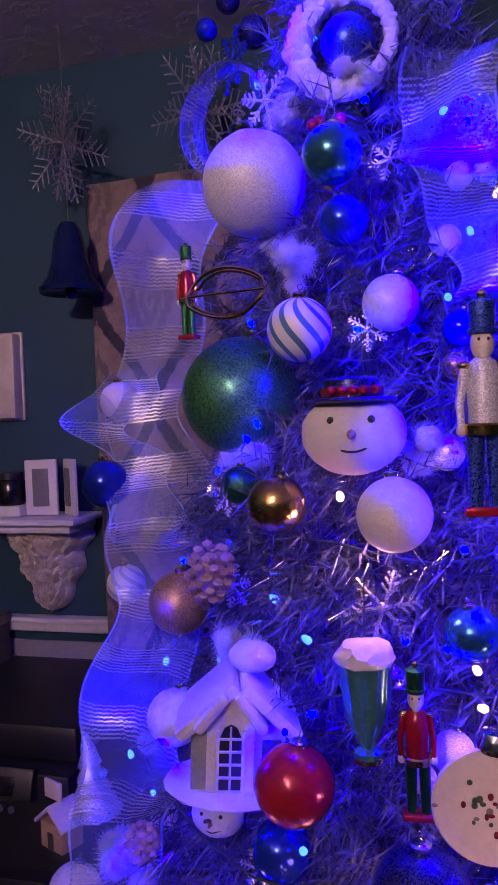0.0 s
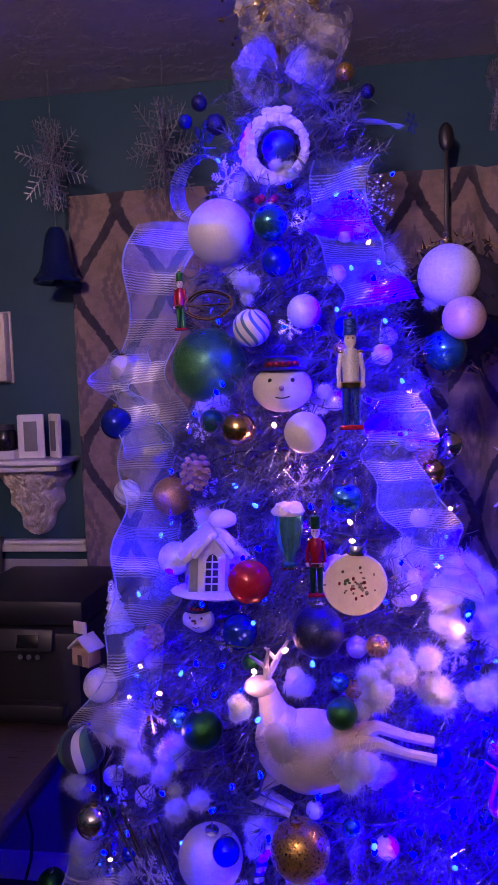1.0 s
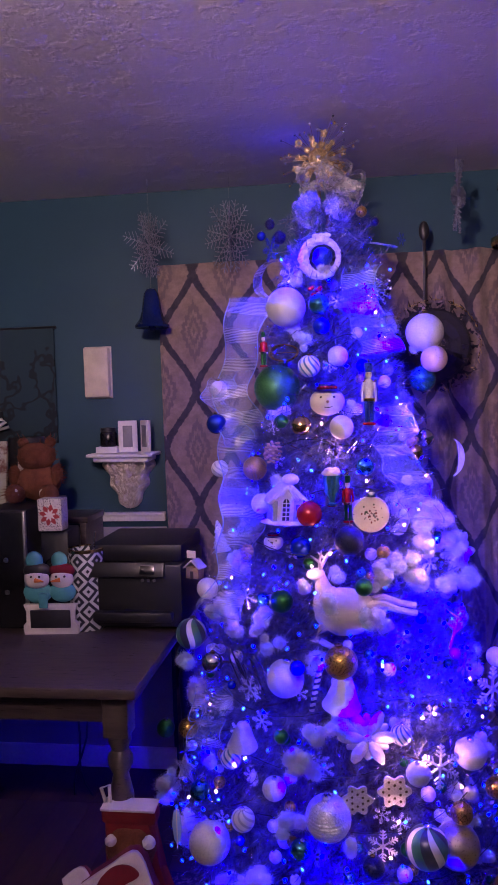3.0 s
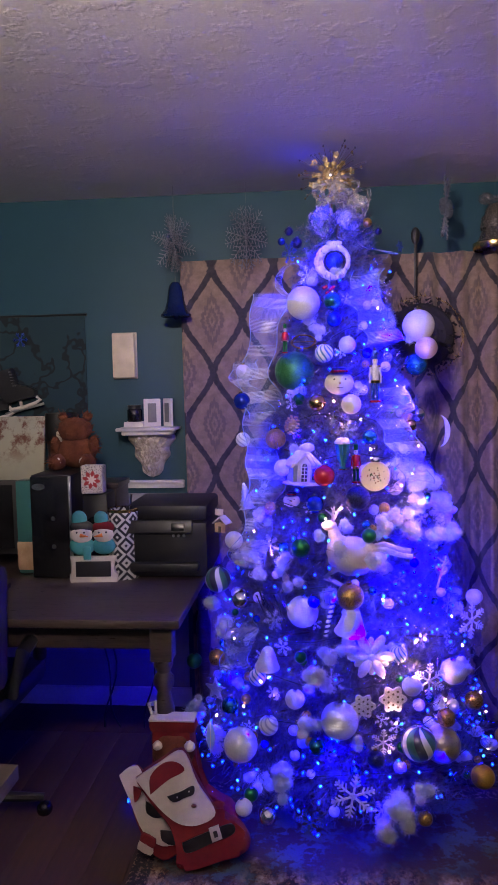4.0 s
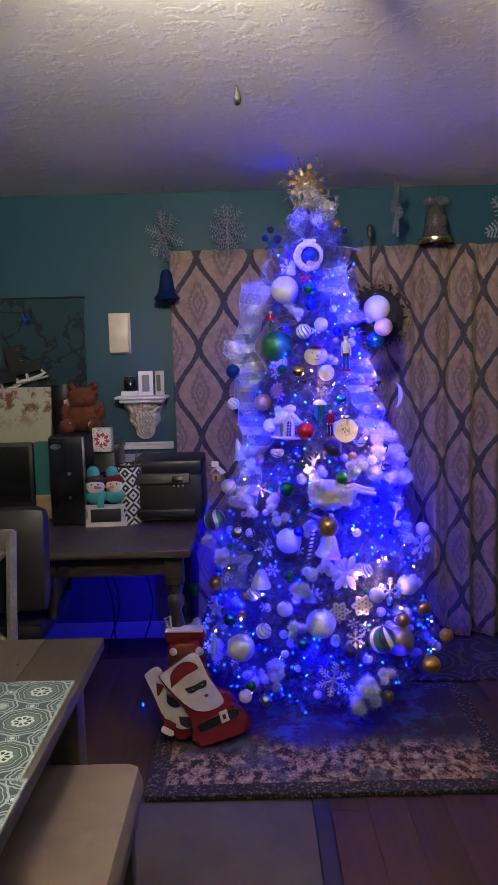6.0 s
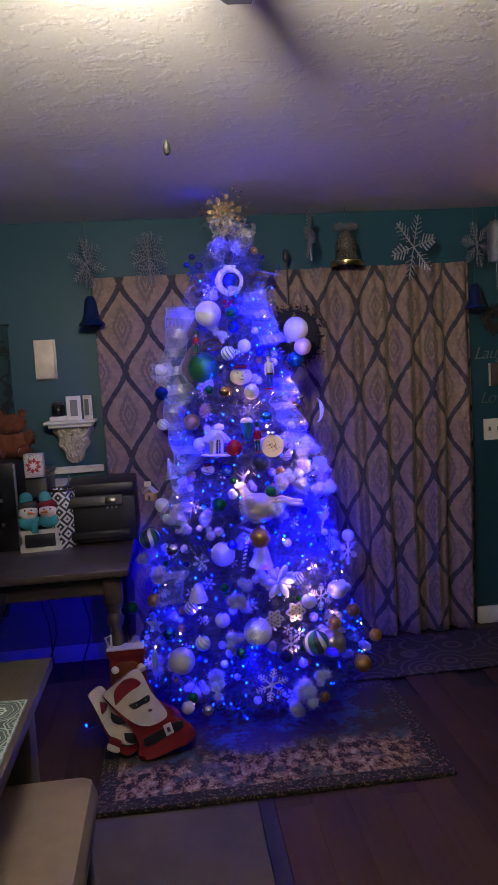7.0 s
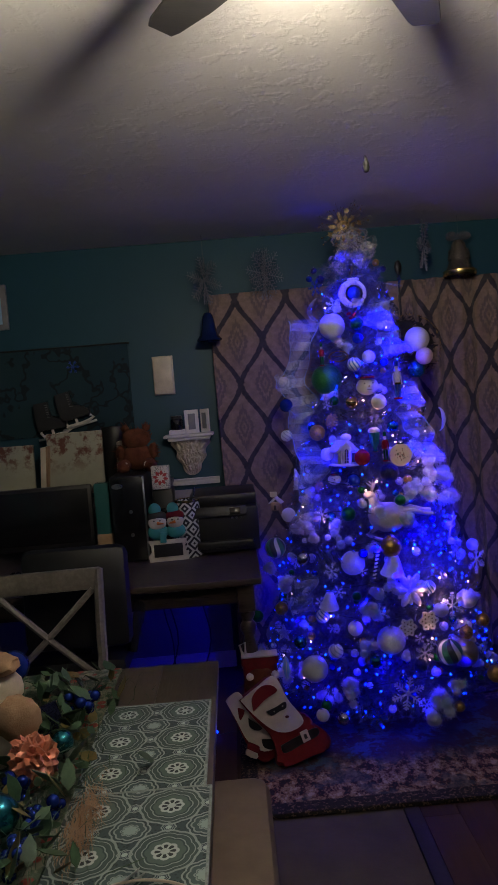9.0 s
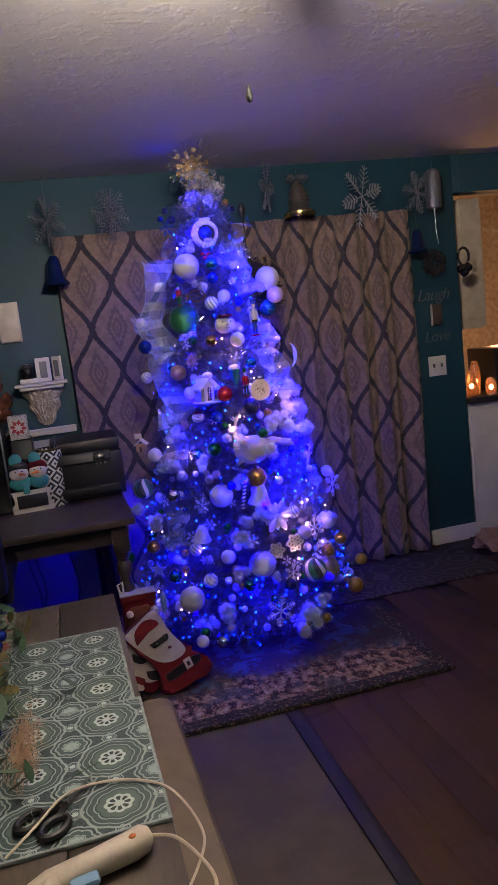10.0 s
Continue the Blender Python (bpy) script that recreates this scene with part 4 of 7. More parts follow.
part("lower_rail", block(0, -0.205, 0.52, 0.37, 0.02, 0.035, 0.004), M_CHAIR, chair)
for s in (-1, 1):
    part("cross_slat", tube([(-0.175 * s, -0.205, 0.535), (0, -0.216, 0.70), (0.175 * s, -0.236, 0.875)], 0.013, 6), M_CHAIR, chair)
part("seat", block(0, 0, 0.455, 0.43, 0.42, 0.035, 0.014), M_CHAIR, chair)

office = thing("office_chair", (-1.38, 0.58, 0), "black padded office chair on castors at the desk", "office chair")
part("seat", block(0, 0, 0.49, 0.46, 0.46, 0.085, 0.038), M_BLACK, office)
part("backrest", block(0.045, -0.18, 0.77, 0.42, 0.085, 0.40, 0.04, Matrix.Rotation(radians(-6), 4, "X")), M_BLACK, office, "padded black backrest")
part("back_bracket", block(0.045, -0.145, 0.53, 0.07, 0.02, 0.16, 0.006), M_INK, office)
part("armrest", tube([(0.23, -0.12, 0.52), (0.27, -0.1, 0.66), (0.26, 0.08, 0.69), (0.23, 0.14, 0.56)], 0.024, 10), M_BLACK, office)
part("gas_lift", tube([(0, 0, 0.09), (0, 0, 0.46)], 0.024, 12), M_STEEL, office)
for i in range(5):
    a = 2 * math.pi * i / 5 + 0.3
    foot = part("foot", tube([(0, 0, 0.11), (0.26 * math.cos(a), 0.26 * math.sin(a), 0.07)], [0.024, 0.014], 8), M_BLACK, office)
    part("castor", ball(0.028, (0.26 * math.cos(a), 0.26 * math.sin(a), 0.028), (1, 1, 1)), M_GLOSS, foot)

# ---- the dining table and bench ----
table = thing("dining_table", (0, 0, 0), "grey-brown wooden dining table with square legs", "dining table")
TX0, TX1, TY0, TY1, TZ = -1.72, -0.765, -2.20, -0.375, 0.755
for i in range(6):
    w = (TX1 - TX0) / 6
    part("board", block(TX0 + w * (i + 0.5), (TY0 + TY1) / 2, TZ - 0.016, w - 0.001, TY1 - TY0, 0.032, 0.003), M_TABLE, table)
for x in (TX0 + 0.08, TX1 - 0.09):
    part("apron", block(x, (TY0 + TY1) / 2, TZ - 0.08, 0.022, TY1 - TY0 - 0.2, 0.09, 0.003), M_TABLE, table)
    for y in (TY0 + 0.08, TY1 - 0.09):
        part("leg", block(x, y, (TZ - 0.032) / 2, 0.08, 0.08, TZ - 0.032, 0.006), M_TABLE, table)
part("apron", block((TX0 + TX1) / 2, TY1 - 0.07, TZ - 0.08, TX1 - TX0 - 0.2, 0.022, 0.09, 0.003), M_TABLE, table)

bench = thing("bench", (0, 0, 0), "beige upholstered bench pushed under the dining table", "bench")
part("cushion", block(-0.815, -1.348, 0.425, 0.335, 1.69, 0.11, 0.04), M_BENCH, bench)
part("seat_frame", block(-0.815, -1.36, 0.355, 0.31, 1.62, 0.035, 0.004), M_TABLE, bench)
for x in (-0.94, -0.69):
    for y in (-2.12, -0.62):
        part("leg", block(x, y, 0.17, 0.05, 0.05, 0.34, 0.005), M_TABLE, bench)

M_LACE = worn("white_lace_hem", (0.16, 0.20, 0.19), (0.34, 0.40, 0.38), 0.9, 60, 300, 0.4)
for dx, y0 in ((0.0, 0.402), (0.012, -0.004)):
    cloth = block(dx - 0.137, y0, 0, 0.40, 0.403, 0.006, 0.002)
    place_mat = tagged(link("place_mat", cloth, M_RUNNER), "teal and white table mat printed with ringed rosettes", "table mat", "mats on the table")
    place_mat.location = (-0.841, -1.267, TZ + 0.004)
    for x, y, sx, sy in ((dx + 0.0605, y0, 0.006, 0.405), (dx - 0.137, y0 + 0.2025, 0.40, 0.006), (dx - 0.137, y0 - 0.2025, 0.40, 0.006)):
        part("hem", block(x, y, 0.0, sx, sy, 0.008, 0.002), M_LACE, place_mat, "pale stitched hem")
mat2 = tagged(link("holiday_runner", block(0, 0, 0, 0.36, 1.2, 0.004, 0.001), holly_cloth()), "green printed holiday runner under the centrepiece", "table runner")
mat2.location = (-1.22, -1.0, TZ + 0.0095)

# ---- the rug ----
rug = tagged(link("rug", block(0, 0, 0, 1.31, 0.83, 0.022, 0.008), M_RUG), "worn picture rug in brown, cream and blue-green with a dark border", "rug")
rug.location = (-0.09, 0.45, 0.02)

# ---- the kitchen beyond the opening ----
unit = thing("kitchen_unit", (0, 0, 0), "white kitchen peninsula with a dark worktop", "kitchen cabinet")
part("carcass", block(2.35, 1.86, 0.43, 1.44, 0.60, 0.86, 0.004), M_WHITE, unit)
for x in (1.87, 2.35, 2.83):
    part("panel", block(x, 1.557, 0.46, 0.45, 0.012, 0.72, 0.004), M_WHITE, unit)
part("worktop", block(2.35, 1.84, 0.88, 1.48, 0.66, 0.035, 0.006), M_STRIP, unit, "dark laminate worktop")
upper = thing("wall_cupboard", (0, 0, 0), "cream kitchen wall cupboard at the opening", "kitchen cabinet")
part("carcass", block(1.745, 1.88, 1.72, 0.26, 0.40, 0.80, 0.004), M_CREAM, upper)
part("door", block(1.745, 1.672, 1.72, 0.25, 0.018, 0.68, 0.004), M_CREAM, upper)
oven = thing("microwave_oven", (2.10, 1.80, 0.898), "dark microwave oven on the worktop", "microwave")
part("case", block(0, 0, 0.14, 0.42, 0.32, 0.28, 0.01), M_BLACK, oven)
part("door", block(-0.04, -0.165, 0.14, 0.30, 0.012, 0.24, 0.006), M_GLOSS, oven)
for x, y, h in ((1.70, 1.62, 0.16), (1.78, 1.70, 0.21), (1.67, 1.74, 0.12), (1.84, 1.62, 0.10)):
    cj = thing("glass_lantern", (x, y, 0.898), "amber glass lantern lit from inside on the worktop", "lantern", "lanterns on the worktop")
    part("glass", lathe([(0.0, 0.0), (0.03, 0.0), (0.036, h * 0.4), (0.03, h * 0.8), (0.018, h)], 20), Nodes("amber_glass", (1.0, 0.55, 0.2), 0.2, 0.0, Transmission_Weight=0.7).m, cj)
    part("flame", ball(0.010, (0, 0, h * 0.4), (1, 1, 1.7)), M_BULB_WARM, cj, "lit warm flame")
mat3 = tagged(link("floor_blanket", ball(0.2, (0, 0, 0.03), (1.0, 0.7, 0.32), 0.35, 2.2), M_TAN), "crumpled tan blanket on the floor by the kitchen", "blanket")
mat3.location = (1.66, 1.30, 0.015)

# ---- on the teal panel by the kitchen ----
plate = thing("light_switch", (1.43, WALL_Y - 0.004, 1.125), "white double light switch plate on the teal wall", "light switch")
part("plate", block(0, 0, 0, 0.118, 0.008, 0.12, 0.003), M_WHITE, plate)
for x in (-0.026, 0.026):
    part("toggle", block(x, -0.007, 0.004, 0.012, 0.014, 0.024, 0.002), M_GREY, plate)
deco = thing("wall_plaque", (1.445, WALL_Y - 0.012, 1.375), "small dark framed picture with a pale edge on the teal wall", "plaque")
part("board", block(0, 0, 0.06, 0.066, 0.02, 0.125, 0.004), M_DESK, deco)
part("print", block(0.002, -0.0115, 0.06, 0.044, 0.003, 0.10, 0.001), M_BARK, deco)
part("pale_edge", block(-0.0345, -0.003, 0.06, 0.004, 0.022, 0.128, 0.001), M_CREAM, deco, "pale side edge")


M_LETTER = worn("dull_grey_letter_paint", (0.10, 0.11, 0.12), (0.16, 0.17, 0.18), 0.6)


def script_word(text, size, x, z):
    """A cut-out word in slanted letters on the wall."""
    curve = bpy.data.curves.new("lettering", "FONT")
    curve.body, curve.size, curve.shear, curve.extrude, curve.align_x, curve.space_character = text, size, 0.35, 0.002, "CENTER", 0.92
    curve.offset = -0.0012
    temp = bpy.data.objects.new("lettering", curve)
    me = bpy.data.meshes.new_from_object(temp)
    bpy.data.objects.remove(temp)
    me.materials.clear()
    me.materials.append(M_LETTER)
    ob = thing("wall_lettering", pose(x, WALL_Y - 0.003, z, 90), "grey script word " + text + " mounted on the teal wall", "lettering", "words on the wall")
    shared("word", me, ob)


script_word("Laugh", 0.10, 1.435, 1.525)
script_word("Love", 0.095, 1.44, 1.275)

mat_n = Nodes("door_mat_pile", (0.03, 0.025, 0.025), 0.95)
scroll = mat_n.step(mat_n.math("ABSOLUTE", mat_n.math("SUBTRACT", mat_n.math("FRACT", mat_n.math("MULTIPLY", mat_n.cells(5.5), 5.0)), 0.5)), 0.16, 0.08)
mat_n.colour(mat_n.mix(scroll, mat_n.mix(mat_n.noise(30), (0.020, 0.016, 0.017), (0.034, 0.027, 0.027)), (0.075, 0.058, 0.055)))
door_mat = tagged(link("door_mat", block(0, 0, 0, 1.10, 0.50, 0.012, 0.004), mat_n.bump(mat_n.noise(400, 2), 0.4, 0.004).m), "dark patterned mat lying before the curtains", "mat")
door_mat.location = (0.86, 1.16, 0.0165)


# ---- the tree ----
AXIS = Vector((-0.07, 0.93, 0.0))


def girth(z):
    """How far the tips of the branches reach at a height."""
    return max(0.03, 0.60 - 0.25 * z) * min(1.0, 0.55 + z * 2.2)


KEEP = []  # where an ornament pushes the twigs aside


def sprigs(count, seed, reach, needle, width):
    """Twigs set with needles all over the tree, as one mesh."""
    rnd = random.Random(seed)
    verts, faces = [], []
    for _ in range(count):
        z = 0.12 + 2.0 * (1 - math.sqrt(rnd.random()))
        a = rnd.uniform(0, 2 * math.pi)
        r = girth(z) * rnd.uniform(0.42, reach)
        base = AXIS + Vector((r * math.cos(a), r * math.sin(a), z))
        if any((base - q).length < w for q, w in KEEP):
            continue
        way = Vector((math.cos(a + rnd.uniform(-0.9, 0.9)), math.sin(a + rnd.uniform(-0.9, 0.9)), rnd.uniform(-0.5, 0.7))).normalized()
        length = rnd.uniform(0.04, 0.085)
        for k in range(20):
            p = base + way * (length * k / 20)
            out = Vector((rnd.gauss(0, 1), rnd.gauss(0, 1), rnd.gauss(0, 1))).normalized()
            tip = p + (out + way * 0.8).normalized() * needle * rnd.uniform(0.6, 1.2)
            side = (tip - p).cross(Vector((rnd.random(), rnd.random(), 0.5))).normalized() * width
            i = len(verts)
            verts += [p - side, p + side, tip]
            faces.append((i, i + 1, i + 2))
    me = bpy.data.meshes.new("needles")
    me.from_pydata([tuple(v) for v in verts], [], faces)
    return me


tree = thing("christmas_tree", AXIS, "tall frosted artificial Christmas tree crowded with ornaments, on the rug", "christmas tree")
back = Matrix.Translation(-AXIS)
part("trunk", tube([(0, 0, 0.0), (0, 0, 1.0), (0, 0, 2.1)], [0.03, 0.022, 0.008], 12), M_BARK, tree)
rnd = random.Random(3)
for k in range(150):
    z = 0.14 + 1.92 * k / 150
    a = 2.4 * k
    r = girth(z) * 0.92
    part("branch", tube([(0, 0, z - 0.05), (r * 0.5 * math.cos(a), r * 0.5 * math.sin(a), z - 0.02), (r * math.cos(a), r * math.sin(a), z + 0.02)], [0.006, 0.004, 0.002], 5), M_BARK, tree)
stand_ = bmesh.new()
for i in range(4):
    a = math.pi / 4 + i * math.pi / 2
    tube([(0, 0, 0.12), (0.2 * math.cos(a), 0.2 * math.sin(a), 0.045), (0.27 * math.cos(a), 0.27 * math.sin(a), 0.036)], 0.011, 6, stand_)
part("stand", stand_, M_INK, tree, "dark metal tree stand")


n = Nodes("bow_gauze", (0.2, 0.18, 0.22), 0.3, 0.5)
n.set("Alpha", n.math("MULTIPLY_ADD", n.step(n.noise(60, 3), 0.4, 0.6), 0.4, 0.15))
M_GAUZEBOW = n.bump(n.noise(200, 2), 0.4, 0.004).m

# ---- kinds of ornament ----
def outward(p, share=0.6):
    """A pose at p whose front looks away from the trunk."""
    KEEP.append((Vector(p), 0.045))
    return Matrix.Translation(p) @ Matrix.Rotation(share * math.atan2(p[0] - AXIS.x, AXIS.y - p[1]), 4, "Z")


def joined(name, pieces):
    """One mesh of several pieces, each with its own material."""
    verts, faces, slots, mats = [], [], [], []
    for bm, material in pieces:
        if material not in mats:
            mats.append(material)
        bmesh.ops.recalc_face_normals(bm, faces=bm.faces)
        bm.verts.index_update()
        at = len(verts)
        verts += [tuple(v.co) for v in bm.verts]
        for f in bm.faces:
            faces.append([at + v.index for v in f.verts])
            slots.append(mats.index(material))
        bm.free()
    me = bpy.data.meshes.new(name)
    me.from_pydata(verts, [], faces)
    for material in mats:
        me.materials.append(material)
    me.polygons.foreach_set("material_index", slots)
    me.shade_smooth()
    me.set_sharp_from_angle(angle=radians(45))
    return new(name, me)


BALLS = {}


def mesh_of(key, build, material):
    """A mesh that all alike pieces share."""
    if (key, material.name) not in BALLS:
        ob = link(key, build(), material)
        BALLS[key, material.name] = ob.data
        bpy.data.objects.remove(ob)
    return BALLS[key, material.name]


def cap_shape():
    return lathe([(0.0, 0.96), (0.2, 0.96), (0.22, 0.99), (0.22, 1.12), (0.16, 1.16), (0.05, 1.17), (0.03, 1.24), (0.0, 1.25)], 16)


def loop_shape():
    return tube([(0.09 * math.sin(a), 0, 1.30 - 0.09 * math.cos(a)) for a in [k * 0.628 for k in range(11)]], 0.014, 5)


def hung_ball(name, p, r, material, label, shape):
    rnd = random.Random(p[0] * 91 + p[2])
    ob = thing(name, outward(p) @ Matrix.Rotation(rnd.uniform(-0.25, 0.25), 4, "Y") @ Matrix.Rotation(rnd.uniform(-0.3, 0.3), 4, "X") @ Matrix.Rotation(rnd.uniform(0, 6), 4, "Z") @ Matrix.Scale(r, 4), label, "ornament", "balls on the tree")
    away = Vector((p[0] - AXIS.x, p[1] - AXIS.y, 0)).normalized()
    KEEP.extend(((Vector(p), r + 0.035), (Vector(p) + away * r, r + 0.02)))
    shared("ball", mesh_of(shape[0], shape[1], material), ob)
    shared("cap", mesh_of("cap", cap_shape, M_GOLD if rnd.random() < 0.3 else M_SILVER), ob)
    shared("loop", mesh_of("loop", loop_shape, M_SILVER), ob)
    return ob


def bauble(p, r, material, label):
    return hung_ball("bauble", p, r, material, label, ("ball", lambda: lathe([(math.sin(a), -math.cos(a)) if 0 < k < 24 else (0.0, -math.cos(a)) for k, a in [(k, math.pi * k / 24) for k in range(25)]], 40)))


def swirl(p, r, material, label):
    return bauble(p, r, material, label)


def ribbed(p, r, material, label):
    prof = [(max(0.0, math.sin(math.pi * k / 60)) * (1 + 0.025 * math.sin(k * 2.1)) if 0 < k < 60 else 0.0, -math.cos(math.pi * k / 60)) for k in range(61)]
    return hung_ball("bauble", p, r, material, label, ("ribbed_ball", lambda: lathe(prof, 36)))


COTTON = []
for k in range(5):
    rnd = random.Random(40 + k)
    bm = bmesh.new()
    lobes = [(Vector((rnd.gauss(0, 0.42), rnd.gauss(0, 0.3), rnd.gauss(0, 0.32))), rnd.uniform(0.38, 0.62)) for _ in range(5)]
    for c, q in lobes:
        ball(q * 0.82, c, (1, 1, 0.9), 0.3, 2.2, 3, bm, rnd.uniform(0, 40))
    # fibres that stand off the mass on all sides
    for _ in range(4200):
        c, q = lobes[rnd.randrange(5)]
        d = Vector((rnd.gauss(0, 1), rnd.gauss(0, 1), rnd.gauss(0, 1))).normalized()
        a = c + d * q * rnd.uniform(0.7, 0.86)
        b = a + (d * 0.6 + Vector((rnd.gauss(0, 0.6), rnd.gauss(0, 0.6), rnd.gauss(0, 0.6)))) * q * rnd.uniform(0.25, 0.6)
        s_ = d.cross(Vector((rnd.random(), 0.3, rnd.random()))).normalized() * 0.009
        bm.faces.new([bm.verts.new(a - s_), bm.verts.new(a + s_), bm.verts.new(b)])
    tuft = link("cotton_tuft", bm, M_COTTON, True, 180)
    COTTON.append(tuft.data)
    bpy.data.objects.remove(tuft)


def cotton(p, r, label):
    rnd = random.Random(p[0] * 57 + p[2] * 13)
    ob = tagged(new("cotton_tuft", COTTON[rnd.randrange(5)]), label, "cotton", "cotton tufts on the tree")
    ob.matrix_basis = pose(*p, rnd.uniform(-40, 40), rnd.uniform(-40, 40), rnd.uniform(0, 360)) @ Matrix.Scale(r, 4)
    return ob


def wreath_ring(p, r, label):
    ob = thing("ring_ornament", outward(p, 0.4), label, "ornament")
    bm = bmesh.new()
    rnd = random.Random(4)
    for k in range(40):
        a = 2 * math.pi * k / 40
        wide = 0.2 + 0.06 * math.sin(a - 1.5)
        ball(r * wide, (r * 0.84 * math.cos(a), 0, r * 0.84 * math.sin(a)), (1, 1, 1), 0.35, 3, 2, bm, k * 1.3)
    part("fur_ring", bm, M_SNOW, ob, "ring of white fur")
    part("ball", ball(r * 0.5, (r * 0.05, r * 0.15, r * 0.05)), M_BLUEGLIT, ob, "blue glitter ball")
    for s in (-0.2, 0.05, 0.28):
        part("knot", ball(r * 0.16, (r * s, 0, r * 1.05), (1.3, 0.8, 0.8), 0.2), M_SNOW, ob)
    return ob


def snow_arms(r, arms, barbs, thick, bm=None, flat=0.4):
    bm = bm or bmesh.new()
    for k in range(arms):
        a = 2 * math.pi * k / arms + 0.26
        d, e = Vector((math.cos(a), 0, math.sin(a))), Vector((-math.sin(a), 0, math.cos(a)))
        tube([(0, 0, 0), d * r], thick, 5, bm)
        for j in range(1, barbs + 1):
            at, ln = d * r * (0.22 + 0.7 * j / (barbs + 0.5)), r * ((0.34 if barbs < 4 else 0.37) - 0.05 * j)
            for s in (-1, 1):
                tube([at, at + (d * 0.6 + e * s * 0.8) * ln], thick * 0.8, 5, bm)
    return bm


def flake(p, r, material, arms, label):
    ob = thing("snowflake", outward(p) @ Matrix.Rotation(p[2] * 7, 4, "Y"), label, "snowflake", "snowflakes on the tree")
    part("lattice", snow_arms(r, arms, 3, r * 0.055), material, ob)
    part("centre", ball(r * 0.16, (0, 0, 0), (1, 0.5, 1), detail=2), material, ob)
    return ob


def beadflake(p, r, material, label):
    ob = thing("bead_snowflake", outward(p, 0.3), label, "snowflake")
    bm = bmesh.new()
    rnd = random.Random(6)
    for k in range(12):
        a = 2 * math.pi * k / 12
        d = Vector((math.cos(a), 0, math.sin(a)))
        tube([(0, 0, 0), d * r * 0.9], r * 0.025, 5, bm)
        for j in range(1, 6):
            ball(r * rnd.uniform(0.055, 0.1), d * r * j / 5.5 + Vector((rnd.gauss(0, r * 0.04), -r * 0.03, rnd.gauss(0, r * 0.04))), detail=2, bm=bm)
            if j > 2:
                e = Vector((-math.sin(a), 0, math.cos(a)))
                ball(r * 0.06, d * r * j / 5.5 + e * r * 0.13, detail=2, bm=bm)
    part("bead_web", bm, material, ob)
    return ob


def hoop(p, r, material, label):
    ob = thing("hoop_ornament", outward(p, 0.4), label, "ornament")
    for k, t in ((1.0, 0.0), (0.9, 0.12)):
        part("hoop", tube([(r * k * math.cos(a), r * 0.12 * math.sin(3 * a) + r * t, r * 0.55 * k * math.sin(a)) for a in [2 * math.pi * i / 40 for i in range(41)]], r * 0.045, 6), material, ob)
    part("crossbar", tube([(-r, 0, 0), (r, 0.0, 0)], r * 0.03, 5), material, ob)
    return ob


def nutcracker(p, r, coat, trim, label):
    """A toy soldier of r half its height."""
    b = [(lathe([(0.0, -0.25), (0.17, -0.25), (0.17, -0.1), (0.19, 0.2), (0.14, 0.36), (0.08, 0.4)], 16), coat),
         (ball(0.13, (0, 0, 0.52), (1, 1, 1.15)), M_CREAM),
         (lathe([(0.15, 0.6), (0.16, 0.64), (0.14, 0.66), (0.15, 0.88), (0.1, 0.9), (0.0, 0.91)], 16), trim),
         (ball(0.05, (0, 0, 0.95), detail=2), M_GOLD),
         (lathe([(0.23, -0.28), (0.24, -0.2), (0.22, -0.18)], 16), M_GOLD),
         (block(0, 0, -0.96, 0.5, 0.3, 0.08, 0.02), M_REDBALL)]
    for s in (-1, 1):
        b += [(tube([(0.1 * s, 0, -0.25), (0.11 * s, 0, -0.92)], [0.1, 0.08], 10), trim),
              (tube([(0.2 * s, 0, 0.3), (0.26 * s, 0, 0.0), (0.25 * s, -0.04, -0.2)], [0.055, 0.05, 0.04], 8), coat),
              (ball(0.06, (0.25 * s, -0.04, -0.24), detail=2), M_CREAM), (ball(0.08, (0.2 * s, 0, 0.33), (1, 1, 0.5), detail=2), M_GOLD)]
        b += [(ball(0.018, (0.05 * s, -0.125, 0.55), detail=1), M_INK)]
    b += [(ball(0.09, (0, -0.08, 0.44), (0.8, 0.6, 0.9), detail=2), M_SNOW)]
    ob = tagged(joined("toy_soldier", b), label, "ornament", "toy soldiers on the tree")
    ob.matrix_basis = outward(p, 0.3) @ Matrix.Diagonal((0.8 * r, 0.8 * r, r, 1))
    return ob


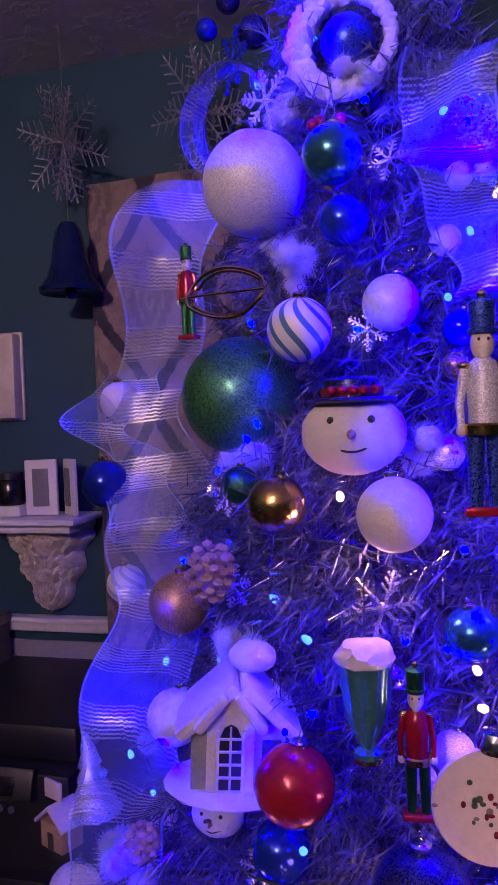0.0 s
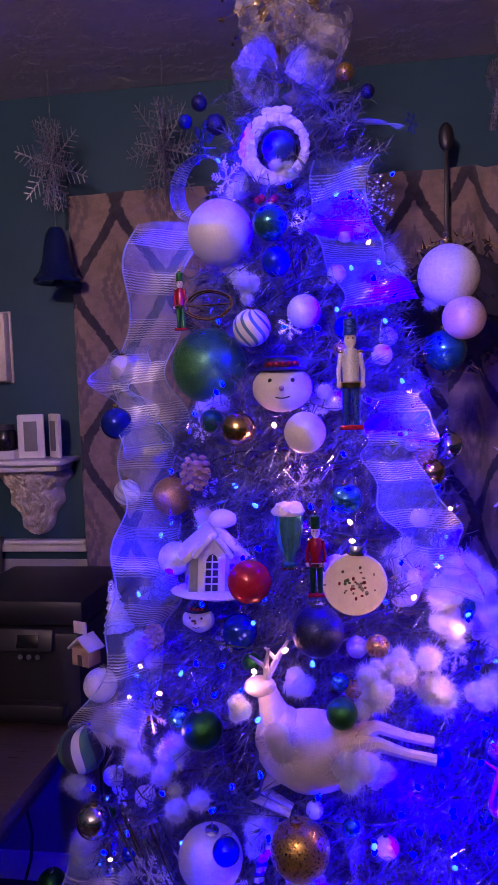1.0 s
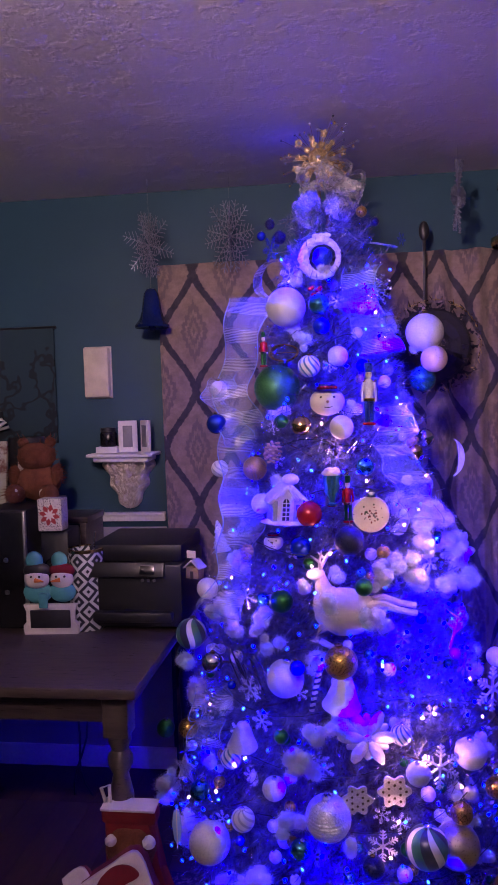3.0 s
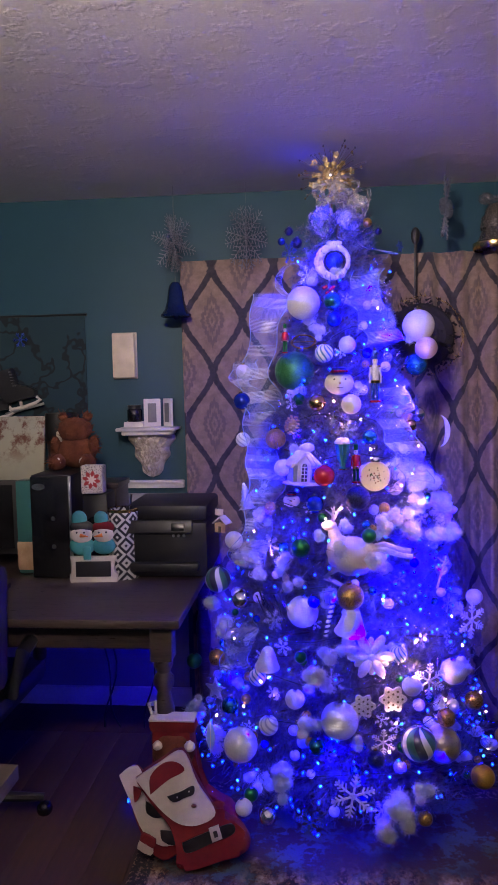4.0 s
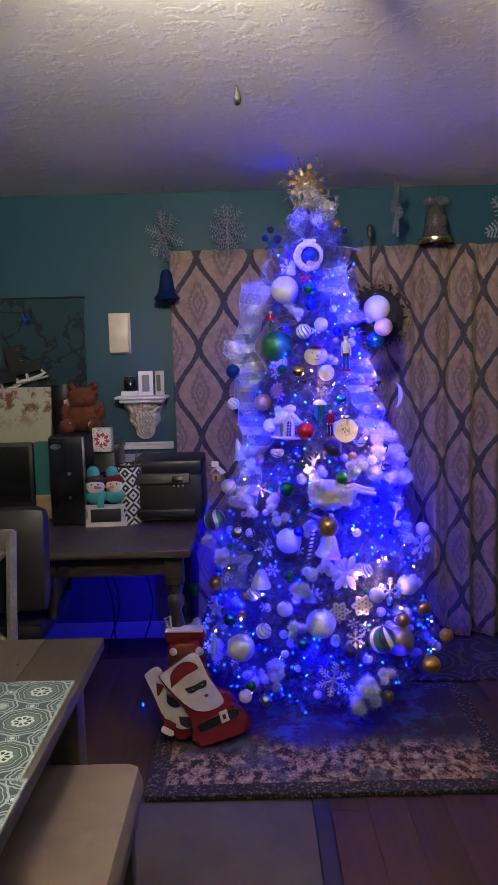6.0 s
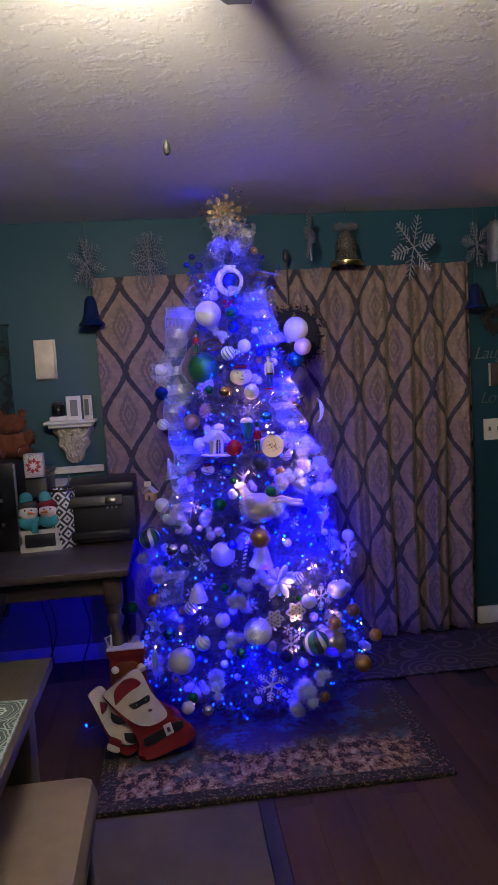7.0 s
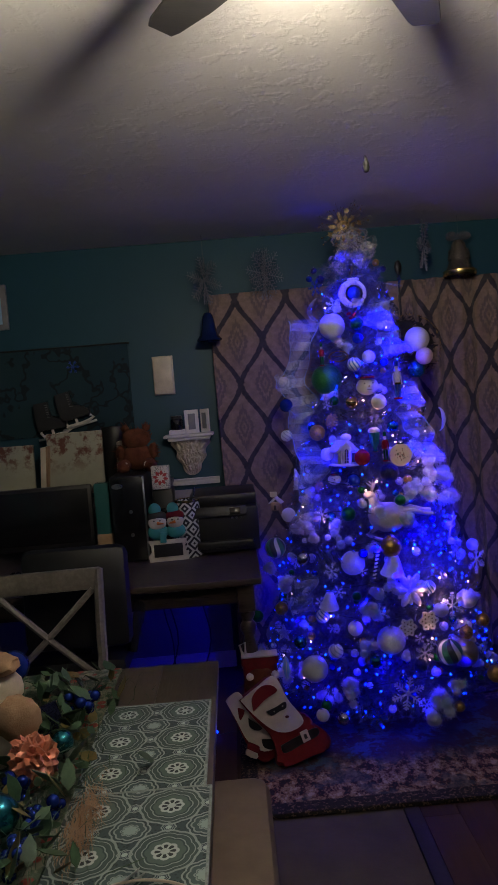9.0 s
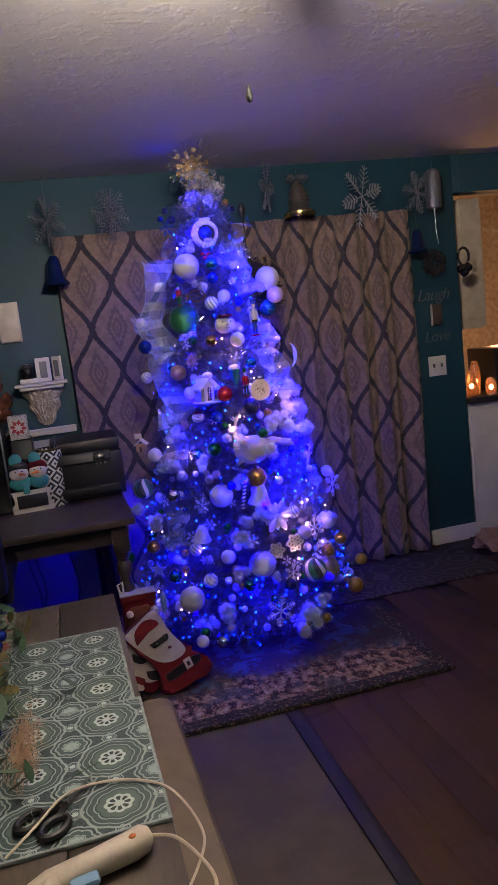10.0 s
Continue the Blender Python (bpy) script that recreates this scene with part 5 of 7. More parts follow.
def snowman_head(p, r, label):
    b = [(ball(1.0, (0, 0, 0), (1.0, 0.72, 0.8), 0.02), M_SNOW)]
    b += [(ball(0.075, (0.37 * s + 0.04, -0.60, 0.26), detail=2), M_INK) for s in (-1, 1)]
    b += [(tube([(0.05, -0.68, 0.0), (0.06, -0.9, -0.04)], [0.10, 0.03], 8), M_TAN)]
    b += [(tube([(0.05 + 0.42 * math.sin(a), -0.70 + 0.25 * abs(math.sin(a)) ** 2, -0.02 - 0.30 * math.cos(a)) for a in [-1.0 + 0.1 * k for k in range(21)]], 0.022, 5), M_INK)]
    b += [(lathe([(0.0, 0.62), (0.80, 0.58), (0.86, 0.62), (0.83, 0.66), (0.58, 0.68), (0.54, 1.0), (0.46, 1.06), (0.0, 1.07)], 28), M_NAVY), (lathe([(0.59, 0.70), (0.60, 0.86), (0.57, 0.87)], 28), M_RED)]
    b += [(ball(0.09, (0.1 + 0.2 * k, -0.6, 0.8), detail=2), M_REDBALL) for k in range(-2, 3)]
    ob = tagged(joined("snowman_ornament", b), label, "ornament", "snowman ornaments on the tree")
    ob.matrix_basis = outward(p, 0.2) @ Matrix.Scale(r, 4)
    return ob


def house(p, r, label):
    ob = thing("cottage_ornament", outward(p, 0.0) @ pose(0, 0, 0, 0, 4, 18) @ Matrix.Scale(r, 4), label, "ornament")
    part("wall_body", block(0, 0, -0.35, 1.25, 1.0, 0.9, 0.03), M_GREYWALL, ob, "grey cottage walls")
    part("front", sheet([(-0.42, -0.8), (0.2, -0.8), (0.2, 0.12), (-0.11, 0.55), (-0.42, 0.12)], 0.14), M_SNOW, ob, "white gabled front", Matrix.Translation((0, -0.53, 0)))
    for s in (-1, 1):
        part("roof", block(0.42 * s, 0, 0.28, 1.05, 1.3, 0.2, 0.09, Matrix.Rotation(radians(42 * s), 4, "Y")), M_SNOW, ob, "thick snow on the roof")
    for s in (-1, 1):
        part("gable_roof", block(-0.11 + 0.26 * s, -0.5, 0.30, 0.62, 0.5, 0.15, 0.07, Matrix.Rotation(radians(52 * s), 4, "Y")), M_SNOW, ob)
    part("chimney", ball(0.3, (0.18, 0.0, 0.85), (1.1, 1, 0.75), 0.06), M_SNOW, ob, "snow-capped chimney")
    win = part("window", sheet([(-0.26, -0.72), (0.04, -0.72), (0.04, -0.05), (-0.03, 0.1), (-0.11, 0.14), (-0.19, 0.1), (-0.26, -0.05)], 0.05), M_INK, ob, "dark arched window", Matrix.Translation((0, -0.6, 0)))
    for x in (-0.11,):
        part("glazing_bar", block(x, -0.04, -0.3, 0.03, 0.03, 0.84, 0.005), M_SNOW, win)
    for z in (-0.55, -0.38, -0.21, -0.04):
        part("glazing_bar", block(-0.11, -0.04, z, 0.29, 0.03, 0.03, 0.005), M_SNOW, win)
    for s in (-1, 1):
        part("window_frame", block(-0.11 + 0.17 * s, -0.03, -0.33, 0.05, 0.06, 0.8, 0.01), M_SNOW, win)
    side = part("side_window", block(0.44, -0.51, -0.38, 0.26, 0.04, 0.55, 0.01), M_INK, ob)
    part("base", ball(0.95, (0, -0.1, -0.85), (1.05, 0.85, 0.12), 0.06), M_SNOW, ob, "snow base")
    part("hanger", tube([(0.1, 0, 0.95), (0.3, 0, 1.35)], 0.015, 5), M_SILVER, ob)
    return ob


def goblet(p, r, label):
    ob = thing("goblet_ornament", outward(p, 0.3) @ Matrix.Scale(r, 4), label, "ornament")
    bm = lathe([(0.0, -0.95), (0.2, -0.95), (0.21, -0.86), (0.1, -0.8), (0.18, -0.62), (0.3, -0.35), (0.36, 0.0), (0.40, 0.45), (0.42, 0.5), (0.0, 0.5)], 48)
    for v in bm.verts:
        k = 1 + 0.05 * math.cos(12 * math.atan2(v.co.y, v.co.x))
        v.co.x, v.co.y = v.co.x * k, v.co.y * k
    part("glass", bm, M_GREENGLASS, ob, "fluted green glass")
    part("foam", ball(0.46, (0, 0, 0.6), (1, 1, 0.55), 0.2, 4), M_SNOW, ob, "white foam top")
    part("foot", lathe([(0.0, -1.0), (0.24, -1.0), (0.24, -0.94), (0.0, -0.94)], 20), M_GOLD, ob)
    part("hanger", tube([(0, 0, 0.8), (0.02, 0, 1.7)], 0.012, 5), M_SILVER, ob)
    return ob


def disc(p, r, label):
    ob = thing("disc_ornament", outward(p, 0.3) @ pose(0, 0, 0, 0, 3) @ Matrix.Scale(r, 4), label, "ornament")
    bm = lathe([(0.0, -0.05), (0.97, -0.05), (1.0, 0.0), (0.97, 0.05), (0.0, 0.05)], 48)
    bmesh.ops.rotate(bm, verts=bm.verts, cent=(0, 0, 0), matrix=Matrix.Rotation(radians(90), 3, "X"))
    part("plate", bm, M_CREAMDISC, ob)
    rnd = random.Random(2)
    for k in range(34):
        x, z = rnd.gauss(0, 0.26), rnd.gauss(0.02, 0.26)
        part("painted_leaf", ball(0.055, (x, -0.055, z), (rnd.uniform(0.5, 1.2), 0.12, rnd.uniform(0.5, 1.2)), detail=2), (M_LEAF, M_RED, M_GREY)[k % 3], ob)
    part("hanger_cap", lathe([(0.3, 0.95), (0.32, 1.05), (0.22, 1.25), (0.0, 1.3)], 20), M_SILVER, ob)
    return ob


def berries(p, r, label):
    ob = thing("berry_sprig", outward(p), label, "ornament")
    for k in range(7):
        part("berry", ball(r * 0.3, (r * 0.9 * math.cos(k * 2.2) * (0.4 + 0.1 * k), -r * 0.2, r * 0.5 * math.sin(k * 2.2)), detail=2), M_REDBALL, ob)
    return ob


def starflower(p, r, label):
    ob = thing("petal_star", outward(p, 0.4), label, "ornament")
    for k in range(12):
        a = 2 * math.pi * k / 12
        rr = r * (1.0 if k % 2 == 0 else 0.8)
        bm = ball(1.0, (0, 0, 0), (0.5, 0.13, 0.22), detail=2)
        part("petal", bm, M_WHITEGLIT, ob, m=Matrix.Rotation(-a, 4, "Y") @ Matrix.Translation((rr * 0.52, 0 if k % 2 else -r * 0.06, 0)) @ Matrix.Scale(rr, 4))
    part("centre", ball(r * 0.16, (0, -r * 0.1, 0), detail=2), M_SILVGLIT, ob)
    return ob


def starsmall(p, r, label):
    ob = thing("star_ornament", outward(p, 0.4), label, "ornament")
    pts = [((1.0 if k % 2 == 0 else 0.42) * r * math.sin(math.pi * k / 5), (1.0 if k % 2 == 0 else 0.42) * r * math.cos(math.pi * k / 5)) for k in range(10)]
    part("star", sheet(pts, r * 0.2), M_SILVGLIT, ob)
    return ob


def branch(p, r, label):
    ob = thing("twig_ornament", outward(p, 0.4), label, "ornament")
    part("twig", tube([(-0.3 * r, 0, -r), (0, 0, 0), (0.3 * r, 0, r)], [r * 0.07, r * 0.06, r * 0.03], 6), M_SNOW, ob)
    for z, s in ((-0.3, 1), (0.0, -1), (0.3, 1), (0.55, -1)):
        part("side_twig", tube([(0.3 * r * z, 0, r * z), (0.3 * r * z + 0.45 * r * s, 0, r * (z + 0.35))], [r * 0.05, r * 0.025], 6), M_SNOW, ob)
    return ob


def crescent(p, r, label):
    ob = thing("moon_ornament", outward(p, 0.2), label, "ornament")
    a = [math.radians(-75 + 150 * k / 16) for k in range(17)]
    pts = [(r * math.cos(t) * 0.8, r * math.sin(t)) for t in a] + [(r * (0.32 + 0.2 * math.cos(t)), r * math.sin(t) * 0.86) for t in a[::-1]]
    part("moon", sheet(pts, r * 0.16), M_PEARL, ob)
    return ob


def stick(p, r, label):
    ob = thing("candy_stick", outward(p, 0.3) @ pose(0, 0, 0, 0, 12), label, "ornament")
    pts = [(0, 0, -r + 1.6 * r * k / 10) for k in range(11)] + [(0.16 * r * (1 - math.cos(t)), 0, 0.6 * r + 0.25 * r * math.sin(t)) for t in (0.5, 1.0, 1.5, 2.0, 2.5, 3.0)]
    part("cane", tube(pts, r * 0.1, 8), M_SNOW, ob)
    for k in range(7):
        part("stripe", tube([(-0.1 * r, -0.06 * r, -0.9 * r + 0.23 * r * k), (0.1 * r, -0.06 * r, -0.8 * r + 0.23 * r * k)], r * 0.055, 6), M_NAVY, ob)
    return ob


def icicles(p, r, label):
    ob = thing("icicle_bundle", outward(p, 0.3), label, "ornament")
    rnd = random.Random(9)
    for k in range(14):
        x = rnd.uniform(-0.6, 0.6) * r
        part("icicle", tube([(x, rnd.uniform(-0.2, 0.2) * r, rnd.uniform(0.2, 0.9) * r), (x + 0.5 * r, 0, -rnd.uniform(0.2, 0.9) * r)], [r * 0.03, r * 0.01], 5), M_TINSEL, ob)
    return ob


def skirtbell(p, r, label):
    ob = thing("bell_ornament", outward(p, 0.4) @ pose(0, 0, 0, 8, 6), label, "ornament")
    part("bell", lathe([(0.0, -0.7 * r), (0.85 * r, -0.78 * r), (0.95 * r, -0.85 * r), (0.78 * r, -0.5 * r), (0.55 * r, 0.2 * r), (0.35 * r, 0.65 * r), (0.0, 0.8 * r)], 28), M_WHITEGLIT, ob)
    part("clapper", ball(0.2 * r, (0, 0, -0.85 * r), detail=2), M_SILVER, ob)
    part("loop", tube([(0, 0, 0.78 * r), (0.05 * r, 0, 1.1 * r)], 0.04 * r, 5), M_SILVER, ob)
    return ob


def cabin(p, r, label):
    ob = thing("cabin_ornament", outward(p, 0.3), label, "ornament")
    part("wall_body", block(0, 0, -0.3 * r, 1.0 * r, 0.8 * r, 0.8 * r, 0.04 * r), M_TAN, ob)
    for s in (-1, 1):
        part("roof", block(0.32 * s * r, 0, 0.32 * r, 0.9 * r, r, 0.12 * r, 0.03 * r, Matrix.Rotation(radians(40 * s), 4, "Y")), M_SNOW, ob)
    part("door", block(0, -0.41 * r, -0.42 * r, 0.25 * r, 0.05 * r, 0.5 * r, 0.01 * r), M_BARK, ob)
    part("sign", block(-0.2 * r, -0.1 * r, 0.95 * r, 0.75 * r, 0.1 * r, 0.55 * r, 0.02 * r), M_CREAM, ob, "blank cream board")
    return ob


def cookie(p, r, label):
    ob = thing("cookie_ornament", outward(p, 0.4), label, "ornament")
    pts = [(r * (0.86 + 0.14 * math.cos(6 * a)) * math.cos(a), r * (0.86 + 0.14 * math.cos(6 * a)) * math.sin(a)) for a in [2 * math.pi * k / 72 for k in range(72)]]
    part("plate", sheet(pts, r * 0.16), M_WHITEGLIT, ob)
    for k in range(12):
        a, d = 2 * math.pi * k / 12, (0.38 if k % 2 else 0.66)
        part("dimple", ball(r * 0.09, (d * r * math.cos(a), -r * 0.08, d * r * math.sin(a)), (1, 0.3, 1), detail=1), M_BARK, ob)
    return ob


def feather(p, r, label):
    ob = thing("feather_ornament", outward(p, 0.3), label, "ornament")
    part("vane", sheet([(0.0, -r), (0.18 * r, -0.7 * r), (0.28 * r, 0.0), (0.2 * r, 0.7 * r), (0.0, r), (-0.2 * r, 0.7 * r), (-0.28 * r, 0.0), (-0.18 * r, -0.7 * r)], r * 0.06), M_SKYBLUE, ob)
    part("quill", tube([(0, -0.04 * r, -1.15 * r), (0.02 * r, -0.04 * r, r)], 0.03 * r, 5), M_WHITE, ob)
    return ob


def silver_tree(p, r, label):
    ob = thing("fir_tree_ornament", outward(p, 0.2) @ pose(0, 0, 0, 0, -8), label, "ornament")
    bm = bmesh.new()
    for k in range(6):
        z, w = -0.8 * r + 0.3 * r * k, 0.62 * r * (1 - k / 7.5)
        lathe([(0.0, 0.0), (w, 0.0), (w * 0.9, 0.06 * r), (w * 0.35, 0.42 * r), (0.0, 0.44 * r)], 14, bm, (0, 0, z))
    for v in bm.verts:
        v.co += Vector((noise.noise(v.co * 70), noise.noise(v.co * 71 + Vector((5, 0, 0))), noise.noise(v.co * 69))) * r * 0.08
    part("foliage", bm, M_SILVGLIT, ob)
    return ob


def reindeer(p, r, label):
    """A leaping deer figure, r half its length, in one plain mesh."""
    b = ball(0.80, (0.0, 0, 0.0), (1.08, 0.72, 0.84), 0.06, 2, 4)
    ball(0.52, (-0.45, 0, 0.22), (0.9, 0.8, 1.0), 0.05, 2, bm=b)
    tube([(-0.5, 0, 0.35), (-0.62, 0, 0.75), (-0.70, 0, 1.0)], [0.34, 0.22, 0.17], 12, b)
    ball(0.2, (-0.80, -0.04, 1.08), (1.35, 0.9, 0.9), bm=b)
    for s in (-1, 1):
        tube([(-0.68, 0.06 * s, 1.2), (-0.60 + 0.08 * s, 0.14 * s, 1.5), (-0.48 + 0.14 * s, 0.2 * s, 1.78)], [0.06, 0.05, 0.025], 6, b)
        tube([(-0.61 + 0.08 * s, 0.14 * s, 1.45), (-0.84 + 0.1 * s, 0.2 * s, 1.66)], [0.045, 0.02], 6, b)
        tube([(0.55, 0.16 * s, 0.1), (1.1, 0.18 * s, 0.30 + 0.06 * s), (1.55, 0.18 * s, 0.16 + 0.06 * s), (2.0, 0.18 * s, 0.08 + 0.06 * s)], [0.26, 0.12, 0.09, 0.09], 8, b)
        tube([(-0.5, 0.16 * s, -0.3), (-0.95, 0.18 * s, -0.75), (-0.35, 0.18 * s, -1.05 - 0.05 * s)], [0.2, 0.1, 0.07], 8, b)
    ob = tagged(link("reindeer_ornament", b, M_FLOCK), label, "ornament")
    ob.matrix_basis = outward(p, 0.0) @ Matrix.Scale(r, 4)
    return ob


def polar(p, r, label):
    b = [(ball(0.6, (0, 0, -0.3), (1, 0.85, 1.1)), M_SNOW), (ball(0.42, (0, -0.05, 0.45)), M_SNOW)]
    b += [(ball(0.2, (0.5 * s, -0.2, -0.1), (0.7, 0.8, 1.5)), M_SNOW) for s in (-1, 1)]
    b += [(ball(0.045, (0.14 * s, -0.43, 0.52), detail=1), M_INK) for s in (-1, 1)] + [(ball(0.07, (0, -0.5, 0.42), detail=1), M_ORANGE)]
    ob = tagged(joined("plush_ornament", b), label, "ornament")
    ob.matrix_basis = outward(p, 0.3) @ Matrix.Scale(r, 4)
    return ob


def pine_cone(p, r, label):
    """Scales in a spiral round a core."""
    ob = thing("pine_cone", outward(p) @ pose(0, 0, 0, 20, 25), label, "pine cone", "pine cones on the tree")
    bm = ball(r * 0.55, (0, 0, 0), (0.8, 0.8, 1.3), detail=2)
    for k in range(46):
        h, a = -0.8 + 1.7 * k / 46, k * 2.4
        w = r * 0.62 * math.sqrt(max(0.05, 1 - h * h * 0.9))
        ball(r * 0.17, (w * math.cos(a), w * math.sin(a), h * r * 0.95), (1, 1, 0.45), detail=1, bm=bm)
    part("cone", bm, M_TAN, ob)
    return ob


lights = thing("string_lights", AXIS + Vector((0, 0, 0.1)), "string of small blue and warm bulbs wound round the tree", "string lights")
wire = []
for k in range(420):
    z = 0.08 + 1.95 * k / 420
    a = k * 0.21
    r = girth(z + 0.1) * 0.93
    wire.append((r * math.cos(a), r * math.sin(a), z + 0.02 * math.sin(k * 0.9)))
part("wire", tube(wire, 0.0014, 4), M_WIRE, lights)
bulb_count = 0


def bulb(p, material, lit=True):
    me = mesh_of("bulb", lambda: lathe([(0.0, -0.0042), (0.003, -0.0032), (0.004, 0.0), (0.003, 0.0042), (0.0014, 0.006), (0.0, 0.0068)], 8), material)
    rnd = random.Random(p[0] * 77 + p[2])
    # the bulb's spot hangs 45 mm out from it and shines back in
    if lit:
        away = Vector((p[0] - AXIS.x, p[1] - AXIS.y, 0)).normalized() * 0.045
        tree_spot(Vector(p) + away, 0.14 if material is M_BULB_WARM else 1.7, WARM if material is M_BULB_WARM else BLUE)
    shared("bulb", me, lights, Matrix.Translation(Vector(p) - lights.location) @ Matrix.Rotation(rnd.uniform(-1.2, 1.2), 4, "X") @ Matrix.Rotation(rnd.uniform(-1, 1), 4, "Y"))


def ribbon(points, width, seed, label, turn=0.0, waves=3.0):
    """A strip of gauze along a smooth path, rippled to and fro."""
    pts = [Vector(p) for p in points]
    n, rnd = 14 * (len(pts) - 1), random.Random(seed)
    ph = rnd.uniform(0, 6)
    bm = bmesh.new()
    uvl = bm.loops.layers.uv.new("UVMap")
    rows, run, last = [], 0.0, None
    for i in range(n + 1):
        s = i / n * (len(pts) - 1)
        k = min(int(s), len(pts) - 2)
        f = s - k
        p0, p1, p2, p3 = pts[max(k - 1, 0)], pts[k], pts[k + 1], pts[min(k + 2, len(pts) - 1)]
        c = 0.5 * (2 * p1 + (p2 - p0) * f + (2 * p0 - 5 * p1 + 4 * p2 - p3) * f * f + (3 * p1 - p0 - 3 * p2 + p3) * f ** 3)
        out = Vector((c.x - AXIS.x, c.y - AXIS.y, 0)).normalized()
        w = waves * 2 * math.pi * i / n + ph
        c = c + Vector((0, -1, 0)) * 0.02 * math.sin(w) + out * 0.01 * math.sin(w * 1.7)
        if last is not None:
            run += (c - last).length
        last = c
        a = turn + 0.45 * math.sin(w * 0.8 + 1)
        side = Vector((math.cos(a), math.sin(a) * 0.8, 0.10 * math.sin(w * 0.6)))
        wide = width * (0.95 + 0.12 * math.sin(w * 0.9 + 2))
        rows.append(([bm.verts.new(c + side * wide * (j / 8 - 0.5) + Vector((0, -1, 0)) * 0.012 * math.sin(j * 0.8 + w)) for j in range(9)], run))
    for (ra, va), (rb, vb) in zip(rows, rows[1:]):
        for j in range(8):
            f = bm.faces.new((ra[j], ra[j + 1], rb[j + 1], rb[j]))
            for lp, uv in zip(f.loops, ((j / 8, va), ((j + 1) / 8, va), ((j + 1) / 8, vb), (j / 8, vb))):
                lp[uvl].uv = uv
    return tagged(link("ribbon", bm, M_GAUZE), label, "ribbon", "gauze ribbons on the tree")


M_GREYWALL = worn("grey_wall_paint", (0.2, 0.21, 0.23), (0.34, 0.35, 0.36), 0.7, 20, 200)
M_CREAMDISC = worn("cream_wood", (0.6, 0.53, 0.45), (0.74, 0.67, 0.58), 0.5, 14, 160, 0.1)
M_GREENGLASS = worn("green_glass_paint", (0.02, 0.16, 0.13), (0.05, 0.28, 0.22), 0.12, 12, 160, 0.05, 0.001, 0.45)

LEFT_BAND = [(-0.317, 0.875, 1.832), (-0.328, 0.872, 1.718), (-0.374, 0.862, 1.566), (-0.348, 0.876, 1.441), (-0.367, 0.829, 1.306), (-0.325, 0.72, 1.213), (-0.345, 0.69, 1.111), (-0.37, 0.67, 1.0), (-0.40, 0.675, 0.909)]
ribbon(LEFT_BAND, 0.125, 2, "sheer blue-white ribbon with silver threads hanging down the tree", 0.1, 3.6)
ribbon([(-0.40, 0.90, 1.60), (-0.42, 0.87, 1.53), (-0.37, 0.84, 1.45), (-0.34, 0.82, 1.38)], 0.09, 5, "loose loop of sheer silver-threaded ribbon", 0.3, 2.0)
ribbon([(0.023, 0.79, 1.887), (0.006, 0.745, 1.79), (0.04, 0.73, 1.718), (0.08, 0.735, 1.64)], 0.12, 3, "sheer blue ribbon folded near the top of the tree", -0.1, 2.0)
ribbon([(0.09, 0.70, 1.50), (0.108, 0.69, 1.449), (0.09, 0.67, 1.383), (0.14, 0.67, 1.284), (0.17, 0.66, 1.188)], 0.11, 4, "sheer ribbon draped on the middle of the tree", -0.3, 3.0)
ribbon([(-0.411, 0.60, 0.727), (-0.425, 0.59, 0.647), (-0.436, 0.58, 0.582)], 0.1, 6, "short end of gauze ribbon low on the tree", 0.2, 1.5)
ribbon([(-0.235 + 0.05 * math.cos(a), 0.79 + 0.012 * a, 1.872 + 0.05 * math.sin(a)) for a in [0.7 * k for k in range(10)]], 0.05, 7, "round loop of pale blue gauze ribbon", 1.3, 0.5)
ribbon([(-0.16, 0.82, 1.97), (-0.10, 0.79, 2.0), (-0.049, 0.77, 1.987), (0.04, 0.775, 1.96), (0.12, 0.78, 1.933)], 0.04, 8, "silver tinsel ribbon across the top of the tree", 1.2, 2.0)


# ---- the tree topper ----
top = thing("tree_topper", pose(-0.096, 0.90, 2.235, 0, 0, 0), "gold filigree flower burst tree topper with wired beads", "tree topper")
part("stem", tube([(0, 0.01, -0.16), (0, 0.01, 0.0)], 0.006, 8), M_GOLD, top)
jewel = part("jewel", lathe([(0.0, -0.004), (0.028, -0.004), (0.031, 0.0), (0.029, 0.005), (0.026, 0.006), (0.024, 0.003), (0.020, 0.008), (0.010, 0.012), (0.0, 0.013)], 28), M_CHAMPAGNE, top, "round gold jewel", Matrix.Rotation(radians(90), 4, "X"))
part("stone", ball(0.0085, (0, 0, 0.012), (1, 1, 0.6), detail=2), M_SILVER, jewel, "bright clear stone")
rnd = random.Random(17)


def gilt_flower(r):
    """Five small petals round a bead, facing -y."""
    bm = ball(r * 0.3, (0, -r * 0.15, 0), detail=1)
    for q in range(5):
        a = 2 * math.pi * q / 5
        ball(r * 0.42, (r * 0.6 * math.cos(a), 0, r * 0.6 * math.sin(a)), (1, 0.35, 1), detail=1, bm=bm)
    return bm


